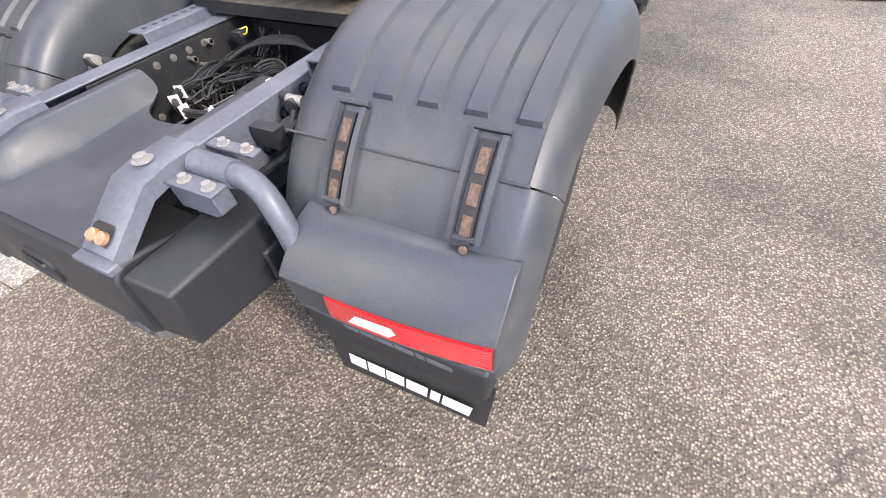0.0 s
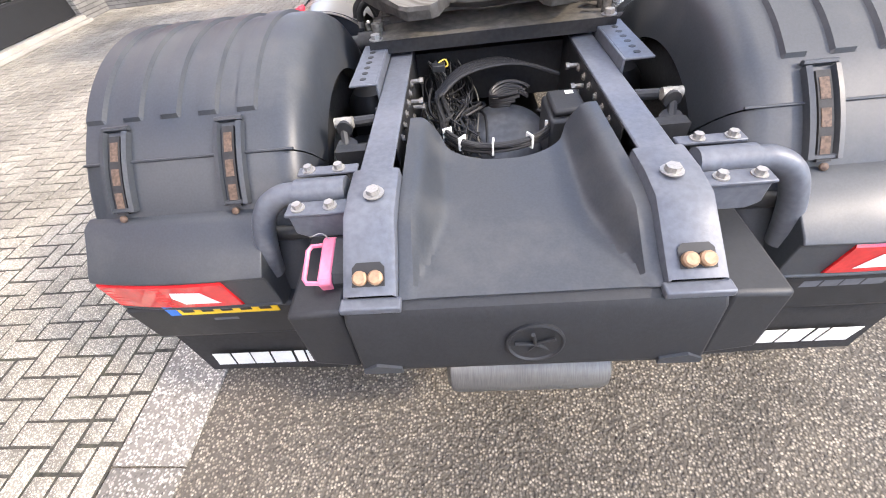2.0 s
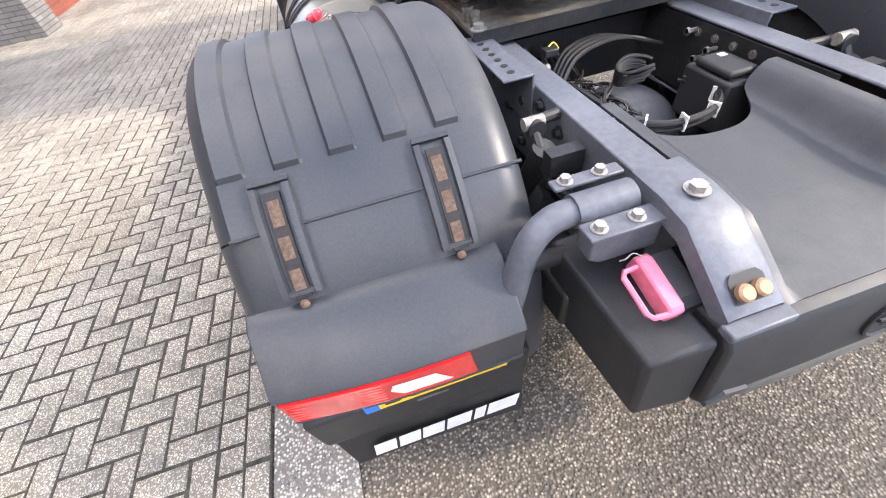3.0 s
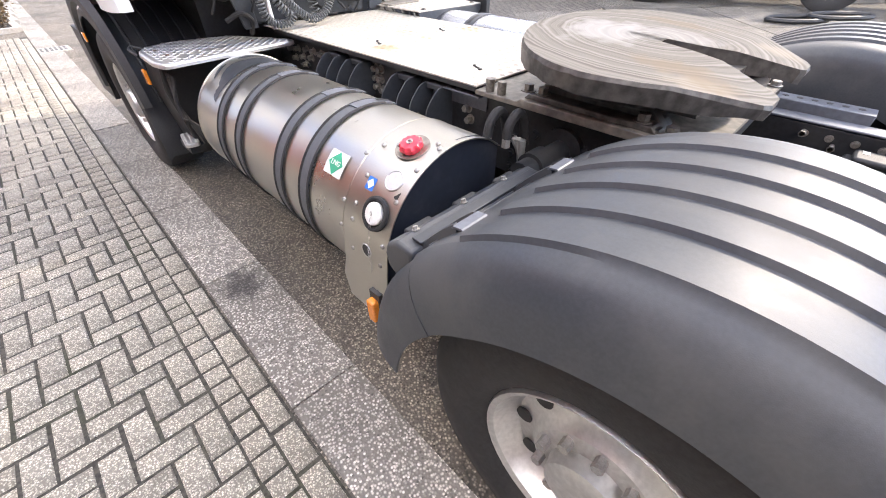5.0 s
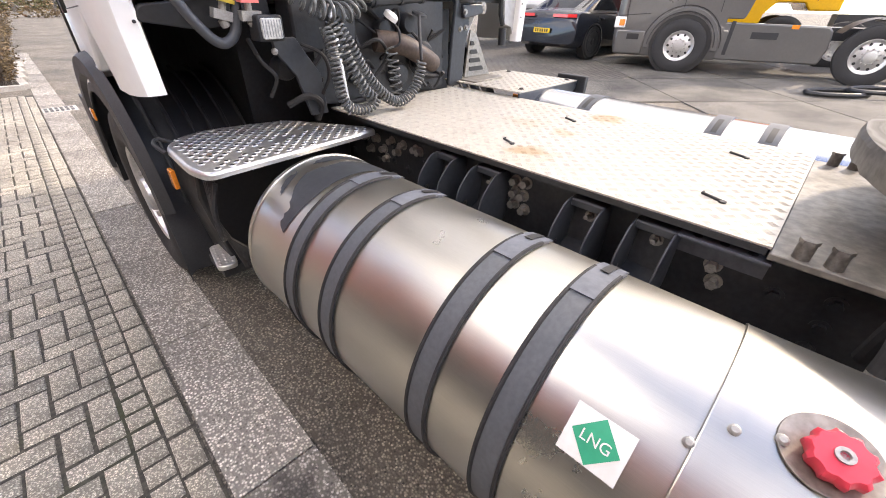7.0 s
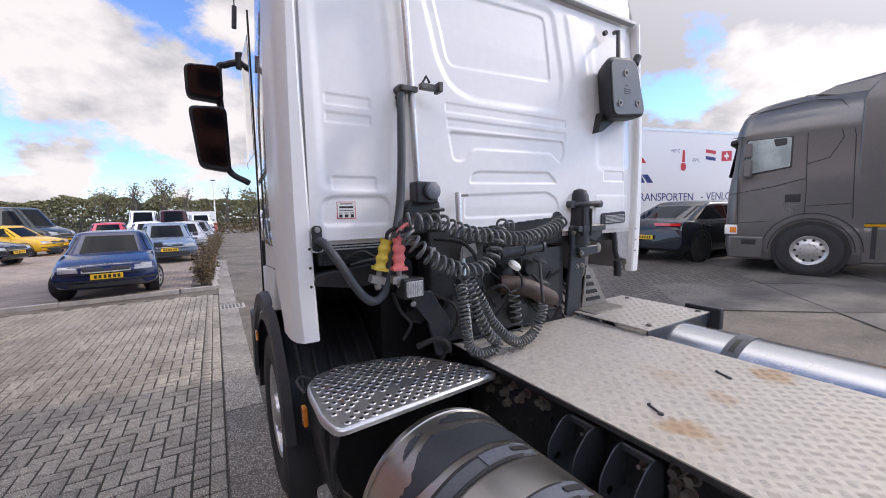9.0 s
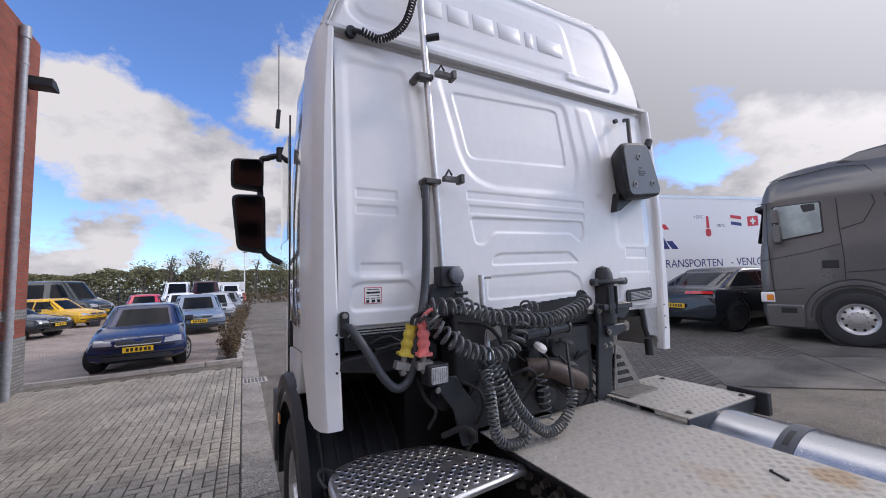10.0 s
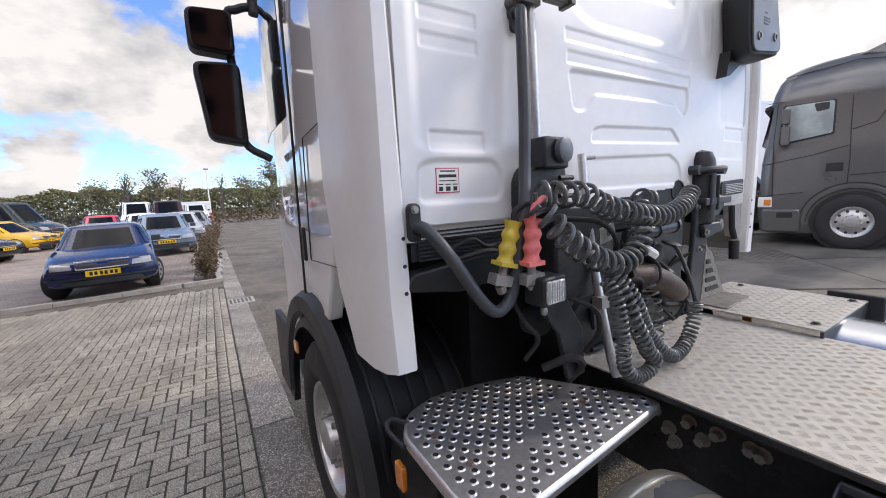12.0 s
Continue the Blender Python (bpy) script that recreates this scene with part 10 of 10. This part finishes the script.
part("door_mirror", b, gp, gcab, "grey door mirror", bevel=0.02)
b = B()
prism(b, [(1.26, 2.98), (1.42, 2.93), (1.43, 2.84), (1.26, 2.90)], "x", -1.10, 1.10)
part("sun_visor", b, plastic_dark, gcab, bevel=0.01)
b = B()
gl = [[(x, yf + 0.012, z) for x in (-0.95, 0, 0.95)] for z, yf in ((2.13, 1.43), (2.5, 1.365), (2.86, 1.30))]
sheet(b, gl, 0.01)
part("windscreen", b, car_glass, gcab, "dark windscreen")
b = B()
cyl(b, (-0.85, 0.75, 3.40), (-0.85, 0.75, 3.58), 0.055, 12)
part("beacon", b, amber_lens, gcab, "amber beacon")
b = B()
rows = []
for a in range(-5, 186, 10):
    rows.append([(-1.20, 0.60 * math.cos(radians(a)), 0.52 + 0.62 * math.sin(radians(a))), (-1.275, 0.62 * math.cos(radians(a)), 0.52 + 0.64 * math.sin(radians(a))), (-1.275, 0.72 * math.cos(radians(a)), 0.52 + 0.72 * math.sin(radians(a))), (-1.24, 0.75 * math.cos(radians(a)), 0.52 + 0.75 * math.sin(radians(a)))])
sheet(b, rows)
bmesh.ops.recalc_face_normals(b, faces=b.faces[:])
part("wheel_flare", b, gp, gcab, "grey wheel flare")
for r_, x_ in ((0.765, -1.250), (0.655, -1.278)):
    part("flare_seam", tube(B(), [(x_, r_ * math.cos(radians(a)), 0.52 + r_ * math.sin(radians(a))) for a in range(0, 181, 10)], 0.009, 5), print_shade_black, gcab)
b = B()
box(b, -1.27, -1.0, 0.74, 1.36, 0.30, 0.78)
part("step_panel", b, gp, gcab, "grey entrance step panel", bevel=0.03)
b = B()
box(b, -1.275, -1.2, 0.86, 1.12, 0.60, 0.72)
part("step_recess", b, print_shade_black, gcab, bevel=0.01)
# black disc on the uncut flank paints the shade of the wheel opening
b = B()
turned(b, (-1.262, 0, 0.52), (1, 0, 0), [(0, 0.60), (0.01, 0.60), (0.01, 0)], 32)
part("wheel_well_shade", b, print_shade_black, gcab)
for y in (0.0, -3.2, -4.5):
    for s in (-1, 1):
        wheel(gt, s * 1.245, y, 0.52, 0.52, 0.14, s, alu)
b = B()
prism(b, [(-0.72, 0.30), (-0.72, 1.00), (-2.45, 0.98), (-2.52, 0.90), (-2.56, 0.60), (-2.50, 0.32)], "x", -1.25, -0.9)
skirt = part("side_skirt", b, gp, gt, "grey side skirt", bevel=0.03)
for y0, y1, z0, z1 in ((-1.25, -1.70, 0.72, 0.84), (-0.85, -0.92, 0.40, 1.02)):
    b = B()
    box(b, -1.256, -1.248, y1, y0, z0, z1)
    part("skirt_recess", b, plastic_dark, skirt)
b = B()
box(b, -1.258, -1.248, -1.98, -1.86, 0.92, 0.99)
part("amber_marker", b, amber_lens, skirt)
b = B()
rows = [[(x, -3.2 + 0.66 * math.cos(radians(a)), 0.52 + 0.62 * math.sin(radians(a))) for x in (-1.27, -0.7)] for a in range(35, 150, 10)]
sheet(b, rows, 0.01)
part("rear_fender", b, plastic_dark, gt)
b = B()
box(b, -0.45, 0.45, -5.4, 0.5, 0.72, 0.95)
part("chassis_frame", b, chassis, gt)
b = B()
turned(b, (0, -3.8, 1.08), (0, 0.06, 1), [(0, 0.3), (0.02, 0.46), (0.06, 0.46), (0.06, 0)], 28)
part("fifth_wheel", b, grease, gt)
gt.matrix_basis = pose(10.28, 5.04, rise(9.6), 0, 0, 14)
yt = tagged(thing("tractor_truck"), "yellow truck cab with a red upper half behind the grey truck", "truck", "trucks")
yp, rp2 = paint("paint_truck_yellow", (0.72, 0.40, 0.015), metal=0.0), paint("paint_truck_red", (0.42, 0.03, 0.018), metal=0.0)
b = B()
prism(b, rounded([(0.05, 0.55), (0.0, 0.95), (0.06, 2.12), (-2.35, 2.12), (-2.35, 1.15), (-1.75, 1.15), (-1.62, 1.32), (-1.05, 1.32), (-0.85, 1.05), (-0.80, 0.55)], 0.05), "x", -1.25, 1.25)
yc = part("cab", b, yp, yt, "yellow lower cab", bevel=0.04)
b = B()
prism(b, rounded([(0.06, 2.13), (-0.10, 2.95), (-0.02, 3.10), (-0.30, 3.50), (-1.0, 3.75), (-2.35, 3.78), (-2.35, 2.13)], 0.06), "x", -1.23, 1.23)
part("upper_cab", b, rp2, yc, "red upper cab", bevel=0.05)
b = B()
prism(b, rounded([(-0.20, 2.15), (-0.95, 2.15), (-0.95, 2.85), (-0.28, 2.85)], 0.05), "x", -1.245, -1.228)
part("side_window", b, car_glass, yc)
for y in (-1.02, -1.85):
    part("panel_seam", tube(B(), [(-1.253, y, 1.35), (-1.253, y, 2.1)], 0.007, 5), print_shade_black, yc)
part("door_handle", box(B(), -1.262, -1.24, -0.98, -0.80, 1.62, 1.70), print_shade_black, yc, "black door handle", bevel=0.008)
b = B()
box(b, -1.22, -0.6, -4.6, -2.36, 0.75, 1.10)
part("chassis_frame", b, chassis, yt)
for s_ in (-1, 1):
    wheel(yt, s_ * 1.08, -1.36, 0.52, 0.52, 0.30, s_, alu)
yt.matrix_basis = pose(10.28, 5.04, rise(10.5), 0, 0, 14) @ pose(3.35, -0.75, 0.05)
# loose steel rings lying on the yard
rg_ = tagged(thing("steel_ring", (8.8, 1.5, rise(8.8) + 0.01)), "two dark steel rings lying on the slabs", "ring")
for cx, cy, dz in ((8.55, 1.80, 0.0), (8.95, 1.25, 0.05)):
    b = B()
    pts = []
    for a in np.linspace(0, 2 * math.pi, 33):
        u_, v_ = 0.50 * math.cos(a), 0.24 * math.sin(a)
        x, y = cx + 0.62 * u_ + 0.78 * v_, cy - 0.78 * u_ + 0.62 * v_
        pts.append((x, y, rise(x) + 0.055 + dz))
    tube(b, pts, 0.040, 8, False)
    part("ring", b, chassis, rg_)

# office block that closes the yard behind the truck
south = tagged(thing("office_block", (-12, -33, 0)), "dark brick office block with rows of windows behind the yard", "building")
b = B()
box(b, -24, 12.4, -36, -30, -0.1, 12.3)
part("wall", b, red_brick, south)
south_pane = mesh_of("window", box(B(), -0.9, 0.9, -0.03, 0.03, -0.75, 0.75), car_glass)
for i in range(11):
    for j in range(4):
        ob = new("window", south_pane)
        ob.parent = south
        ob.matrix_parent_inverse = placed(south).inverted()
        ob.matrix_basis = pose(-22.2 + 3.1 * i, -29.995, 1.9 + 3.0 * j)
b = B()
box(b, -24.2, 12.5, -36.2, -29.9, 12.3, 12.5)
part("roof", b, shutter_mat, south)

# ---- the paving blocks ----
near_pavers.sort(key=lambda r: abs(r[0] + 1.6) + 0.25 * abs(r[1] - 2.2))
far_pavers += near_pavers[200:]
for wx, wy, turn, dz, ax, ay, az in near_pavers[:200]:
    ob = new("paver", paver_data)
    ob.parent = paving
    ob.matrix_basis = pose(wx, wy, dz, ax, ay, turn + az - 0.8)
half_data = mesh_of("paver", paver_mesh(0.1025, 0.1025), paver_mat, 60)
for wx, wy, turn, dz, ax, ay, az in half_pavers:
    ob = new("paver", half_data)
    ob.parent = paving
    ob.matrix_basis = pose(wx, wy, dz, ax, ay, turn + az - 0.8)
src = paver_mesh(0.205, 0.1025)
src.verts.index_update()
src.verts.ensure_lookup_table()
pv = np.array([v.co[:] for v in src.verts])
pf = [[v.index for v in f.verts] for f in src.faces]
src.free()
all_v, all_f = [], []
for n_, (wx, wy, turn, dz, ax, ay, az) in enumerate(far_pavers):
    m3 = np.array(pose(wx, wy, dz, ax, ay, turn + az - 0.8))
    all_v.append(pv @ m3[:3, :3].T + m3[:3, 3])
    all_f += [[i + n_ * len(pv) for i in f] for f in pf]
me = bpy.data.meshes.new("paving_blocks")
me.from_pydata(np.concatenate(all_v).tolist(), [], all_f)
me.materials.append(paver_far)
ob = tagged(new("paving_blocks", me), kind="stuff")
ob.parent = paving
